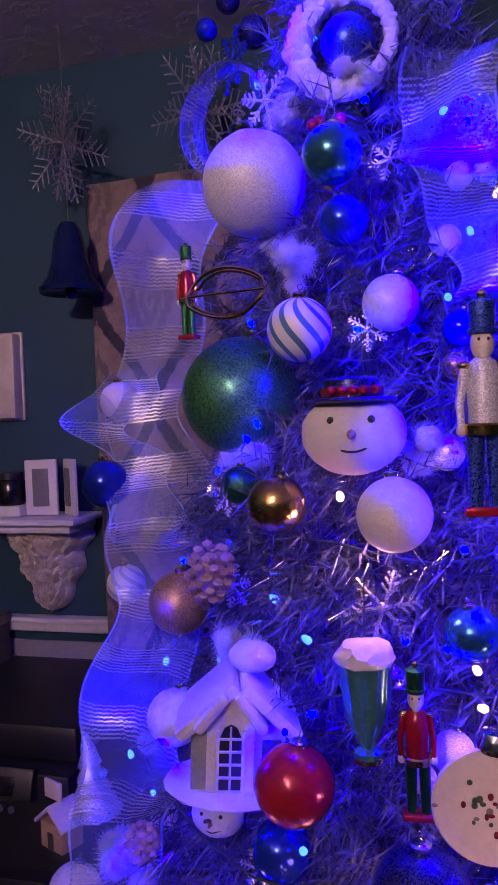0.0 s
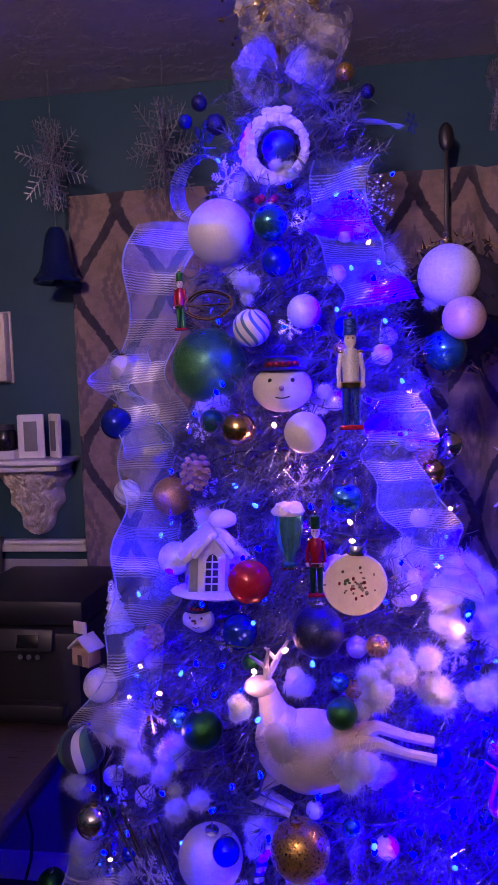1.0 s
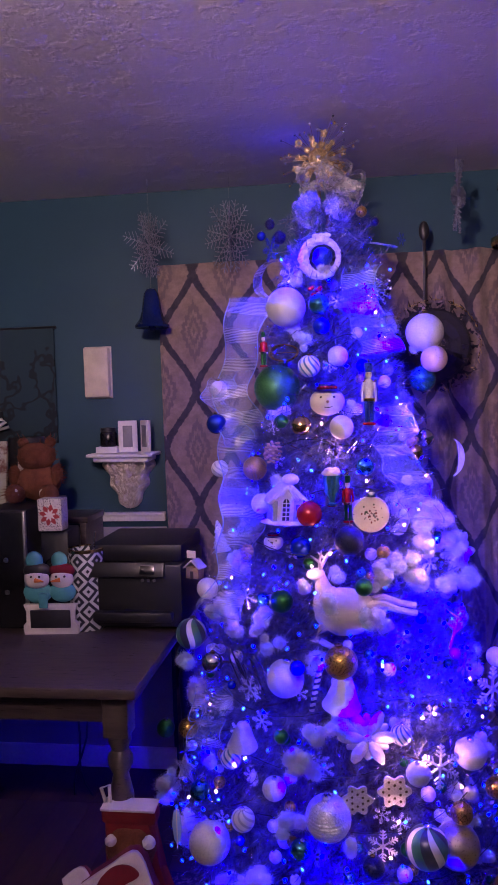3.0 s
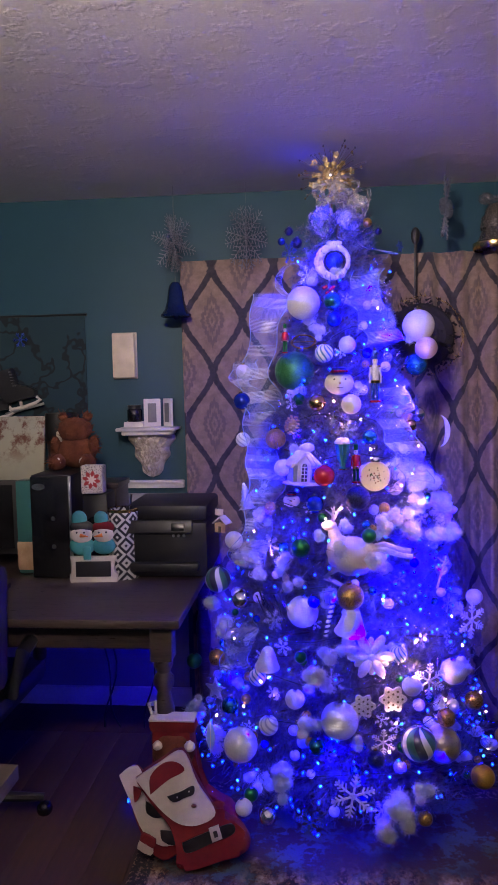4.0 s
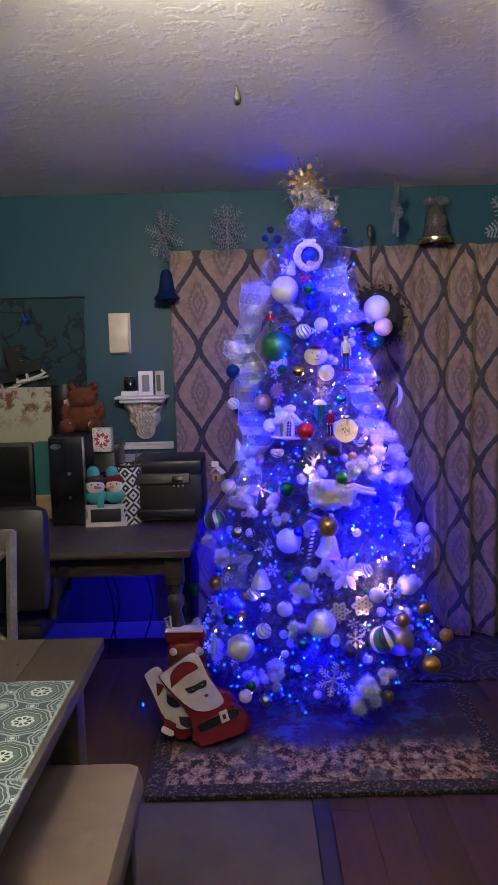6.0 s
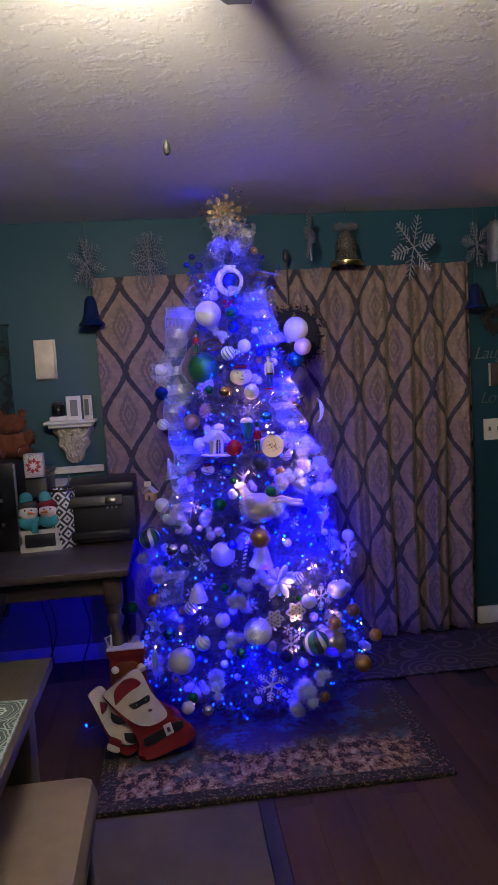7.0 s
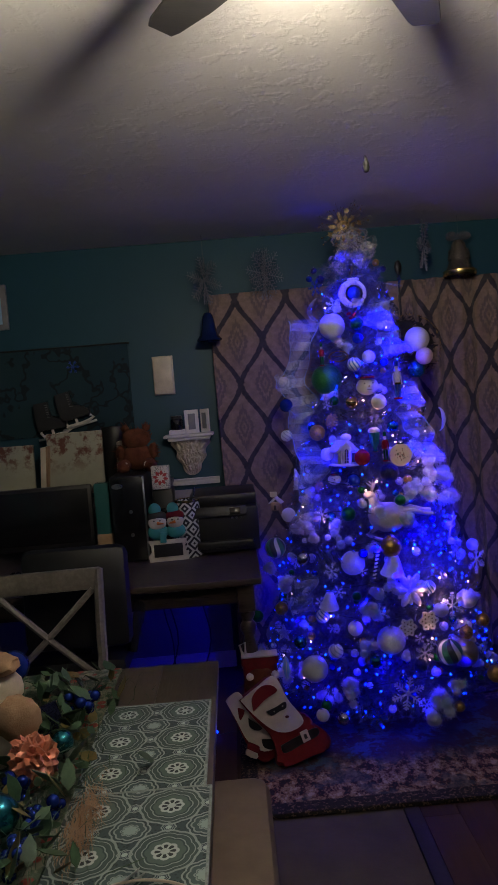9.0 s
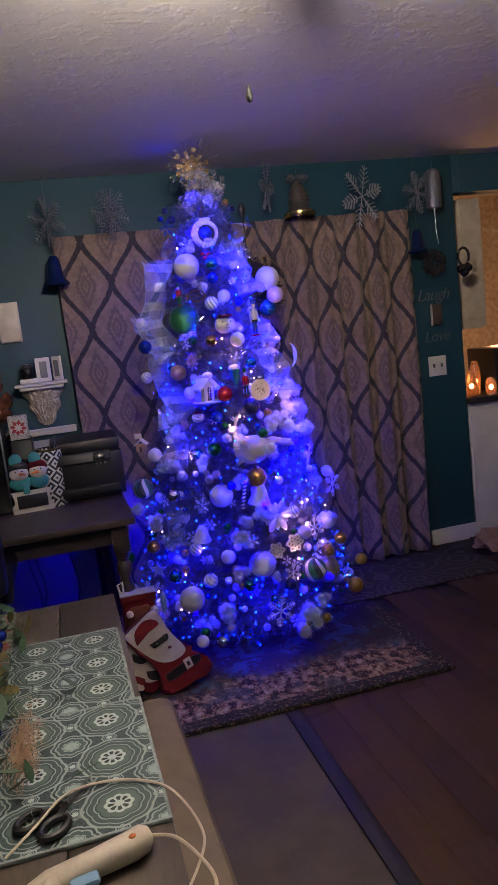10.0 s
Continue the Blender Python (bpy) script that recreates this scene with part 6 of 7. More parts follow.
for k in range(11):
    a = 2 * math.pi * (k + 0.3) / 11
    d = Vector((math.cos(a), rnd.uniform(-0.25, 0.1), math.sin(a)))
    r = 0.074 if k % 2 == 0 else 0.058
    ray_ = part("ray", tube([d * 0.022, d * r], 0.002, 5), M_GOLD, top)
    part("gold_flower", gilt_flower(0.0125 if k % 2 == 0 else 0.0105), M_CHAMPAGNE, ray_, m=Matrix.Translation(d * r) @ Matrix.Rotation(rnd.uniform(-0.5, 0.5), 4, "Z") @ Matrix.Rotation(rnd.uniform(0, 6), 4, "Y"))
    part("gold_leaf", ball(0.010, d * 0.042, (1.0, 0.4, 1.0), 0.4, 3, 2), M_CHAMPAGNE, ray_)
for k in range(54):
    a = 2 * math.pi * k / 54 + rnd.uniform(-0.1, 0.1)
    d = Vector((math.cos(a), rnd.uniform(-0.7, 0.5), math.sin(a))).normalized()
    r = rnd.uniform(0.07, 0.128)
    wire_ = part("bead_wire", tube([d * 0.02, d * r], 0.0007, 4), M_GOLD, top)
    part("bead", ball(rnd.uniform(0.0035, 0.005), d * r, (1, 1, 1.3), detail=1), M_SILVER if k % 3 else M_GOLD, wire_, "bright cut bead")

n = Nodes("bow_organza", (0.62, 0.58, 0.66), 0.3, 0.15)
n.set("Alpha", n.math("MULTIPLY_ADD", n.step(n.noise(40, 4), 0.35, 0.65), 0.3, 0.10))
M_ORGANZA = n.bump(n.noise(160, 2), 0.4, 0.004).m
for k, (x, z, s, turn_) in enumerate(((-0.02, -0.085, 0.050, 20), (0.055, -0.075, 0.060, -35), (0.115, -0.11, 0.055, -70), (0.01, -0.15, 0.065, 10), (0.085, -0.17, 0.060, -50), (-0.05, -0.18, 0.052, 50))):
    bow = thing("gauze_bow", pose(-0.096 + x, 0.87, 2.235 + z, 0, turn_, 12 * (k % 3 - 1)), "puffed loop of silver organza under the tree topper", "bow", "gauze bows")
    for q in range(2):
        bm = bmesh.new()
        rows = []
        for i in range(25):
            a = 2 * math.pi * i / 24
            c = Vector((0.35 * s * math.sin(2 * a + q), 0, s * 0.55 - s * 0.75 * math.cos(a)))
            c.x += s * (0.75 + 0.2 * q) * math.sin(a)
            rows.append([bm.verts.new(c + Vector((0.004 * math.sin(3 * j + a * 5), (j / 4 - 0.5) * s * 0.9, 0.006 * math.sin(2 * j + 4 * a)))) for j in range(5)])
        for ra, rb in zip(rows, rows[1:]):
            for j in range(4):
                bm.faces.new((ra[j], ra[j + 1], rb[j + 1], rb[j]))
        part("loop", bm, M_ORGANZA, bow, m=Matrix.Rotation(radians(70 * q), 4, "Z"))


# ---- the ornaments on the tree ----
wreath_ring((-0.092, 0.787, 1.920), 0.0592, "white fur ring ornament with a blue ball inside")
bauble((-0.196, 0.791, 1.785), 0.0570, M_WHITEGLIT, "large white glitter ball on the tree")
bauble((-0.099, 0.718, 1.781), 0.0293, M_TEALBALL, "satin teal ball on the tree")
beadflake((0.061, 0.787, 1.823), 0.0487, M_SILVER, "silver snowflake of strung beads on the tree")
bauble((-0.050, 0.753, 1.638), 0.0285, M_PEARL, "small pearl white ball on a thread")
swirl((-0.129, 0.674, 1.608), 0.0302, M_SWIRL_BLUE, "white ball with blue and black swirls")
hoop((-0.196, 0.662, 1.646), 0.0410, M_GOLD, "thin gold hoop ornament on the tree")
nutcracker((-0.258, 0.732, 1.665), 0.0514, M_REDBALL, M_GREENBALL, "small red and green soldier ornament")
bauble((-0.230, 0.825, 1.554), 0.0690, M_TEALGLIT, "very large dark green glitter ball")
snowman_head((-0.081, 0.664, 1.510), 0.0478, "round white snowman head ornament with a dark hat")
nutcracker((0.028, 0.574, 1.532), 0.0848, M_WHITEGLIT, M_BLUEGLIT, "silver and blue soldier ornament")
bauble((-0.153, 0.658, 1.447), 0.0274, M_GOLD, "mirror-bright pale gold ball")
bauble((-0.044, 0.625, 1.441), 0.0320, M_SNOW, "white felt ball under the snowman head")
bauble((-0.297, 0.773, 1.322), 0.0354, M_GOLDGLIT, "copper gold glitter ball")
house((-0.202, 0.667, 1.241), 0.0695, "white snow-roofed cottage ornament")
bauble((-0.271, 0.679, 1.231), 0.0281, M_PEARL, "pearl white ball beside the cottage")
goblet((-0.073, 0.624, 1.286), 0.0564, "green glass goblet ornament with white foam")
nutcracker((-0.031, 0.616, 1.254), 0.0667, M_REDBALL, M_GREENBALL, "red soldier ornament on the tree")
disc((0.028, 0.600, 1.211), 0.0488, "round cream wooden disc ornament with a painted sprig")
bauble((-0.134, 0.602, 1.213), 0.0347, M_REDBALL, "glossy red ball with a red ribbon")
bauble((0.017, 0.663, 1.331), 0.0245, M_TEALBALL, "small satin teal ball")
bauble((-0.166, 0.677, 1.108), 0.0308, M_BLUEBALL, "glossy blue-green ball on the tree")
bauble((-0.451, 0.780, 0.965), 0.0317, M_PEARL, "pearl white ball at the edge of the tree")
swirl((-0.518, 0.839, 0.808), 0.0470, M_SWIRL_GREEN, "large green, black and white banded ball")
bauble((0.061, 0.642, 1.100), 0.0189, M_GOLDBALL, "small antique gold ball")
silver_tree((-0.403, 0.747, 1.120), 0.0472, "silver glitter fir tree ornament")
flake((-0.316, 0.647, 0.977), 0.0363, M_STEEL, 6, "dark wire snowflake on the tree")
snowman_head((-0.243, 0.716, 1.115), 0.0287, "small snowman face ornament with a dark hat")
bauble((0.207, 0.903, 1.707), 0.0560, M_PEARL, "large pearl white ball standing out from the tree")
bauble((0.231, 0.884, 1.627), 0.0390, M_COPPERPEARL, "peach pearl ball behind the white ball")
bauble((-0.029, 0.580, 1.144), 0.0393, M_NAVY, "dark navy glitter ball")
bauble((0.005, 0.561, 1.026), 0.0234, M_GREENBALL, "small dark green glass ball")
bauble((-0.058, 0.510, 0.844), 0.0433, M_GOLDBALL, "large antique bronze gold ball")
bauble((-0.208, 0.586, 0.771), 0.0512, M_WHITEGLIT, "large white glitter ball low on the tree")
bauble((-0.413, 0.621, 0.798), 0.0292, M_SILVER, "bright silver ball on the tree")
bauble((0.202, 0.928, 1.571), 0.0400, M_TEALBALL, "dark teal ball at the side")
reindeer((-0.045, 0.585, 0.955), 0.0930, "leaping white reindeer ornament")
polar((0.110, 0.776, 1.169), 0.0492, "white penguin-shaped plush ornament")
bauble((-0.094, 0.743, 1.722), 0.0255, M_BLUEBALL, "glossy blue ball on the tree")
berries((-0.111, 0.772, 1.825), 0.0230, "sprig of red berries")
starflower((0.292, 0.906, 1.044), 0.0691, "white feather star ornament")
branch((0.253, 0.695, 0.877), 0.0554, "white bare twig ornament")
flake((0.348, 0.675, 0.718), 0.0616, M_WHITEGLIT, 6, "large white glitter snowflake")
bauble((0.406, 0.891, 0.735), 0.0260, M_PEARL, "pearl ball at the edge of the tree")
crescent((0.274, 0.900, 1.333), 0.0578, "white crescent moon ornament")
bauble((0.205, 0.911, 1.392), 0.0276, M_SILVER, "silver ball at the side")
bauble((0.159, 0.770, 1.360), 0.0229, M_GOLD, "gold ball at the side")
bauble((-0.420, 0.850, 1.452), 0.0308, M_BLUEBALL, "blue ball behind the ribbon")
stick((-0.121, 0.510, 0.785), 0.0704, "twisted dark and white candy stick")
icicles((-0.308, 0.579, 0.784), 0.0811, "bundle of silver icicle strands")
skirtbell((-0.054, 0.504, 0.775), 0.0534, "white glitter bell skirt ornament")
cabin((-0.499, 0.838, 1.013), 0.0436, "tiny wooden cabin ornament")
bauble((-0.213, 0.585, 0.981), 0.0321, M_GREENBALL, "green glass ball on the tree")
bauble((-0.171, 0.529, 0.821), 0.0208, M_BLUEBALL, "small blue ball on the tree")
starflower((0.004, 0.484, 0.664), 0.0762, "large white petal snowflake ornament")
swirl((0.089, 0.505, 0.663), 0.0268, M_SWIRL_BLUE, "small blue striped ball")
skirtbell((-0.322, 0.544, 0.635), 0.0433, "white frosted bell ornament")
swirl((-0.357, 0.548, 0.564), 0.0277, M_SWIRL_BLUE, "small white and navy swirled ball")
bauble((-0.234, 0.471, 0.527), 0.0306, M_PEARL, "white ball on the tree")
bauble((0.130, 0.497, 0.565), 0.0306, M_PEARL, "white ball near warm light")
flake((0.188, 0.529, 0.569), 0.0581, M_SILVGLIT, 6, "silver glitter snowflake on the tree")
cookie((-0.024, 0.444, 0.521), 0.0396, "white snowflake cookie ornament with holes")
cookie((0.068, 0.464, 0.536), 0.0436, "pale pink snowflake cookie ornament")
bauble((0.276, 0.602, 0.572), 0.0418, M_WHITEGLIT, "fuzzy white ball on the tree")
ribbed((-0.097, 0.432, 0.479), 0.0565, M_SILVGLIT, "ribbed silver ball on the tree")
swirl((0.144, 0.457, 0.400), 0.0531, M_SWIRL_GREEN, "large green and white banded ball")
bauble((0.227, 0.530, 0.363), 0.0586, M_PEARLGOLD, "pale gold pearl ball")
bauble((0.450, 0.658, 0.332), 0.0286, M_GOLDGLIT, "gold glitter ball at the edge")
bauble((0.351, 0.514, 0.268), 0.0369, M_GOLDGLIT, "gold glitter ball hanging low")
bauble((0.157, 0.405, 0.191), 0.0225, M_GOLDBALL, "small gold ball on the tree")
flake((-0.062, 0.343, 0.290), 0.0676, M_WHITEGLIT, 6, "broad white snowflake at the foot of the tree")
flake((-0.191, 0.345, 0.204), 0.0424, M_BLUEGLIT, 6, "blue glitter snowflake on the tree")
bauble((-0.410, 0.488, 0.366), 0.0546, M_PEARL, "large pearl white ball low on the tree")
swirl((-0.319, 0.484, 0.434), 0.0310, M_SWIRL_SILVER, "white and silver swirled ball")
bauble((-0.454, 0.598, 0.445), 0.0284, M_TEALBALL, "teal ball low on the tree")
bauble((-0.376, 0.456, 0.221), 0.0232, M_GREENBALL, "green ball low on the tree")
bauble((-0.397, 0.426, 0.195), 0.0268, M_PEARL, "white ball at the foot of the tree")
bauble((-0.318, 0.383, 0.193), 0.0263, M_SILVER, "silver ball at the foot of the tree")
bauble((-0.167, 0.420, 0.401), 0.0264, M_TEALBALL, "teal ball low on the tree")
bauble((0.011, 0.409, 0.371), 0.0280, M_NAVY, "navy ball low on the tree")
feather((-0.522, 0.592, 0.341), 0.0529, "pale blue feather ornament")
starsmall((-0.516, 0.694, 0.458), 0.0421, "silver star ornament on the tree")
bauble((-0.623, 0.895, 0.481), 0.0294, M_GREENBALL, "green ball at the edge of the tree")
bauble((-0.516, 0.747, 0.552), 0.0299, M_GOLDBALL, "bronze ball on the tree")
bauble((-0.424, 0.906, 1.311), 0.0264, M_SWIRL_SILVER, "small striped ball at the edge")
bauble((-0.418, 0.898, 1.558), 0.0261, M_SNOW, "white ball at the edge")
bauble((0.395, 0.864, 0.742), 0.0282, M_PEARL, "pearl ball at the edge")
bauble((0.351, 0.649, 0.456), 0.0305, M_GOLDBALL, "bronze ball at the edge")
bauble((0.240, 0.529, 0.450), 0.0292, M_GOLDBALL, "ribbed bronze ball on the tree")
bauble((-0.215, 0.497, 0.652), 0.0193, M_GREENBALL, "tiny green ball on the tree")
flake((-0.303, 0.566, 0.749), 0.0355, M_SILVGLIT, 6, "small silver snowflake on the tree")
flake((0.035, 0.426, 0.416), 0.0413, M_WHITEGLIT, 6, "white lace snowflake on the tree")
flake((-0.058, 0.649, 1.355), 0.0353, M_DIMSILVER, 6, "fine dark silver wire snowflake")
pine_cone((-0.238, 0.710, 1.371), 0.0355, "frosted brown pine cone on the tree")
pine_cone((-0.316, 0.686, 1.093), 0.0256, "brown pine cone beside the ribbon")
pine_cone((0.148, 0.767, 1.389), 0.0257, "brown pine cone at the side")
bauble((-0.246, 0.893, 2.048), 0.0153, M_NAVY, "navy glitter ball near the top")
bauble((-0.218, 0.902, 2.009), 0.0200, M_NAVY, "navy glitter ball near the top")
bauble((-0.272, 0.883, 2.012), 0.0138, M_BLUEBALL, "small blue ball near the top")
bauble((0.026, 0.835, 2.055), 0.0161, M_GOLDBALL, "small bronze ball near the top")
bauble((0.065, 0.860, 2.030), 0.0133, M_NAVY, "tiny navy ball near the top")
flake((-0.182, 0.802, 1.879), 0.0351, M_SILVGLIT, 6, "silver glitter snowflake behind the ball")
flake((-0.245, 0.896, 1.976), 0.0400, M_BLUEGLIT, 6, "blue glitter snowflake near the top")
flake((0.144, 0.907, 1.985), 0.0211, M_BLUEGLIT, 6, "small blue glitter snowflake at a tip")
cotton((-0.146, 0.748, 1.684), 0.0286, "tuft of white cotton on a branch")
cotton((0.123, 0.918, 1.747), 0.0459, "tuft of white cotton on a branch")
cotton((0.163, 0.658, 1.042), 0.0462, "tuft of white cotton on a branch")
cotton((0.236, 0.721, 0.996), 0.0392, "tuft of white cotton on a branch")
cotton((0.109, 0.627, 1.071), 0.0375, "tuft of white cotton on a branch")
cotton((-0.394, 0.710, 0.911), 0.0494, "tuft of white cotton on a branch")
cotton((-0.492, 0.754, 0.650), 0.0392, "tuft of white cotton on a branch")
cotton((-0.264, 0.595, 0.930), 0.0379, "tuft of white cotton on a branch")
cotton((-0.064, 0.558, 0.991), 0.0443, "tuft of white cotton on a branch")
cotton((0.020, 0.559, 0.951), 0.0467, "tuft of white cotton on a branch")
cotton((-0.172, 0.474, 0.605), 0.0380, "tuft of white cotton on a branch")
cotton((-0.069, 0.482, 0.682), 0.0428, "tuft of white cotton on a branch")
cotton((-0.611, 0.835, 0.300), 0.0415, "tuft of white cotton on a branch")
cotton((-0.248, 0.568, 0.865), 0.0320, "tuft of white cotton on a branch")
cotton((0.216, 0.769, 1.164), 0.0573, "tuft of white cotton on a branch")
cotton((0.182, 0.700, 1.115), 0.0416, "tuft of white cotton on a branch")
cotton((0.166, 0.913, 1.669), 0.0275, "tuft of white cotton on a branch")
cotton((-0.157, 0.578, 1.024), 0.0292, "tuft of white cotton on a branch")
cotton((0.069, 0.607, 1.070), 0.0318, "tuft of white cotton on a branch")
cotton((-0.619, 0.905, 0.296), 0.0411, "tuft of white cotton on a branch")
cotton((-0.178, 0.473, 0.597), 0.0382, "tuft of white cotton on a branch")
cotton((-0.200, 0.443, 0.460), 0.0455, "tuft of white cotton on a branch")
cotton((0.085, 0.361, 0.240), 0.0625, "tuft of white cotton on a branch")
cotton((0.054, 0.343, 0.193), 0.0476, "tuft of white cotton on a branch")
cotton((0.142, 0.393, 0.287), 0.0408, "tuft of white cotton on a branch")
cotton((-0.286, 0.434, 0.311), 0.0419, "tuft of white cotton on a branch")
cotton((-0.267, 0.414, 0.271), 0.0379, "tuft of white cotton on a branch")
cotton((-0.059, 0.415, 0.414), 0.0300, "tuft of white cotton on a branch")
cotton((-0.496, 0.772, 0.659), 0.0387, "tuft of white cotton on a branch")
cotton((-0.119, 0.484, 0.676), 0.0420, "tuft of white cotton on a branch")
cotton((-0.543, 0.903, 0.717), 0.0404, "tuft of white cotton on a branch")
cotton((0.320, 0.657, 0.575), 0.0325, "tuft of white cotton on a branch")
cotton((0.268, 0.839, 1.081), 0.0554, "tuft of white cotton on a branch")
cotton((0.166, 0.709, 1.183), 0.0528, "tuft of white cotton on a branch")
cotton((0.307, 0.884, 0.986), 0.0478, "tuft of white cotton on a branch")
cotton((-0.345, 0.708, 1.066), 0.0330, "tuft of white cotton on a branch")
cotton((-0.401, 0.717, 0.906), 0.0417, "tuft of white cotton on a branch")
cotton((0.054, 0.594, 1.041), 0.0431, "tuft of white cotton on a branch")
cotton((-0.169, 0.814, 1.864), 0.0290, "tuft of white cotton on a branch")
cotton((-0.087, 0.782, 1.878), 0.0286, "tuft of white cotton on a branch")

# ---- the bulbs of the string of lights ----
bulb((-0.129, 0.824, 1.950), M_BULB_CYAN)
bulb((-0.214, 0.902, 1.942), M_BULB_CYAN)
bulb((0.007, 0.802, 1.840), M_BULB_CYAN)
bulb((0.069, 0.807, 1.694), M_BULB_BLUE)
bulb((0.079, 0.832, 1.725), M_BULB_CYAN)
bulb((0.006, 0.745, 1.638), M_BULB_CYAN)
bulb((0.056, 0.728, 1.485), M_BULB_BLUE)
bulb((0.013, 0.684, 1.401), M_BULB_BLUE)
bulb((0.215, 0.761, 1.115), M_BULB_CYAN)
bulb((0.109, 0.916, 1.899), M_BULB_BLUE)
bulb((0.114, 0.791, 1.515), M_BULB_CYAN)
bulb((-0.039, 0.593, 1.087), M_BULB_CYAN)
bulb((0.106, 0.564, 0.811), M_BULB_BLUE)
bulb((0.153, 0.594, 0.822), M_BULB_BLUE)
bulb((0.302, 0.906, 1.052), M_BULB_BLUE)
bulb((0.116, 0.594, 0.899), M_BULB_BLUE)
bulb((0.089, 0.572, 0.867), M_BULB_BLUE)
bulb((0.222, 0.679, 0.897), M_BULB_BLUE)
bulb((0.169, 0.614, 0.852), M_BULB_BLUE)
bulb((-0.159, 0.536, 0.825), M_BULB_BLUE)
bulb((-0.314, 0.532, 0.567), M_BULB_BLUE)
bulb((-0.026, 0.727, 1.607), M_BULB_BLUE)
bulb((-0.202, 0.777, 1.631), M_BULB_BLUE, False)
bulb((-0.072, 0.784, 1.856), M_BULB_BLUE)
bulb((0.087, 0.800, 1.620), M_BULB_CYAN)
bulb((-0.149, 0.641, 1.241), M_BULB_BLUE)
bulb((0.101, 0.681, 1.224), M_BULB_BLUE)
bulb((-0.311, 0.692, 1.084), M_BULB_BLUE)
bulb((0.049, 0.547, 0.837), M_BULB_BLUE)
bulb((0.123, 0.552, 0.743), M_BULB_CYAN)
bulb((-0.033, 0.548, 0.902), M_BULB_BLUE, False)
bulb((0.195, 0.819, 1.288), M_BULB_WARM)
bulb((0.120, 0.676, 1.169), M_BULB_WARM)
bulb((-0.064, 0.573, 1.006), M_BULB_WARM, False)
bulb((-0.098, 0.685, 1.450), M_BULB_WARM)
bulb((0.063, 0.466, 0.503), M_BULB_WARM)
bulb((0.147, 0.550, 0.686), M_BULB_WARM)
bulb((0.181, 0.571, 0.689), M_BULB_WARM)
bulb((-0.082, 0.598, 1.106), M_BULB_WARM)
bulb((0.043, 0.502, 0.662), M_BULB_WARM)
bulb((-0.130, 0.595, 1.073), M_BULB_WARM)
bulb((-0.361, 0.504, 0.415), M_BULB_CYAN)
bulb((-0.423, 0.497, 0.242), M_BULB_CYAN)
bulb((-0.020, 0.396, 0.336), M_BULB_BLUE)
bulb((-0.168, 0.358, 0.156), M_BULB_BLUE)
bulb((-0.127, 0.648, 1.324), M_BULB_CYAN)
bulb((-0.209, 0.422, 0.367), M_BULB_BLUE)
bulb((-0.516, 0.561, 0.160), M_BULB_BLUE)
bulb((0.051, 0.404, 0.319), M_BULB_CYAN)
bulb((-0.052, 0.495, 0.731), M_BULB_BLUE)
bulb((0.168, 0.580, 0.784), M_BULB_CYAN)
bulb((-0.263, 0.531, 0.700), M_BULB_BLUE)
bulb((-0.368, 0.778, 1.139), M_BULB_CYAN)
bulb((0.152, 0.604, 0.898), M_BULB_BLUE)
bulb((0.048, 0.538, 0.836), M_BULB_CYAN)
bulb((-0.430, 0.609, 0.549), M_BULB_BLUE)
bulb((-0.115, 0.411, 0.392), M_BULB_BLUE)
bulb((-0.007, 0.373, 0.237), M_BULB_CYAN)
bulb((-0.488, 0.812, 0.742), M_BULB_BLUE)
bulb((0.272, 0.738, 0.908), M_BULB_CYAN)
bulb((-0.123, 0.567, 1.008), M_BULB_CYAN, False)
bulb((-0.315, 0.462, 0.366), M_BULB_BLUE)
bulb((-0.188, 0.467, 0.564), M_BULB_BLUE)
bulb((0.165, 0.701, 1.123), M_BULB_WARM)
bulb((0.041, 0.484, 0.597), M_BULB_WARM)
bulb((0.076, 0.458, 0.461), M_BULB_WARM)
bulb((-0.131, 0.592, 1.063), M_BULB_WARM)
bulb((0.054, 0.431, 0.384), M_BULB_WARM)


# ---- more small things among the branches ----
rnd = random.Random(21)
FILL = (M_PEARL, M_SILVER, M_WHITEGLIT, M_TEALBALL, M_BLUEBALL, M_SILVGLIT, M_GOLDBALL, M_GREENBALL, M_PEARL, M_SILVGLIT)
WORD = {M_PEARL.name: "pearl white", M_SILVER.name: "bright silver", M_WHITEGLIT.name: "white glitter", M_TEALBALL.name: "satin teal", M_BLUEBALL.name: "glossy blue", M_SILVGLIT.name: "silver glitter", M_GOLDBALL.name: "antique gold", M_GREENBALL.name: "glossy green"}
for k in range(190):
    z = 0.2 + 1.75 * (1 - math.sqrt(rnd.random()))
    a = rnd.uniform(math.pi * 0.95, math.pi * 2.05)
    r = girth(z) * rnd.uniform(0.84, 0.98)
    p = (AXIS.x + r * math.cos(a), AXIS.y + r * math.sin(a), z)
    m_ = FILL[rnd.randrange(len(FILL))]
    if k % 5 == 0:
        cotton(p, rnd.uniform(0.022, 0.04), "tuft of white cotton on a branch")
    elif k % 5 == 2:
        flake(p, rnd.uniform(0.02, 0.035), (M_SILVGLIT, M_WHITEGLIT, M_STEEL)[k % 3], 6, "small glitter snowflake among the branches")
    else:
        bauble(p, rnd.uniform(0.012, 0.021), m_, "small " + WORD[m_.name] + " ball among the branches")
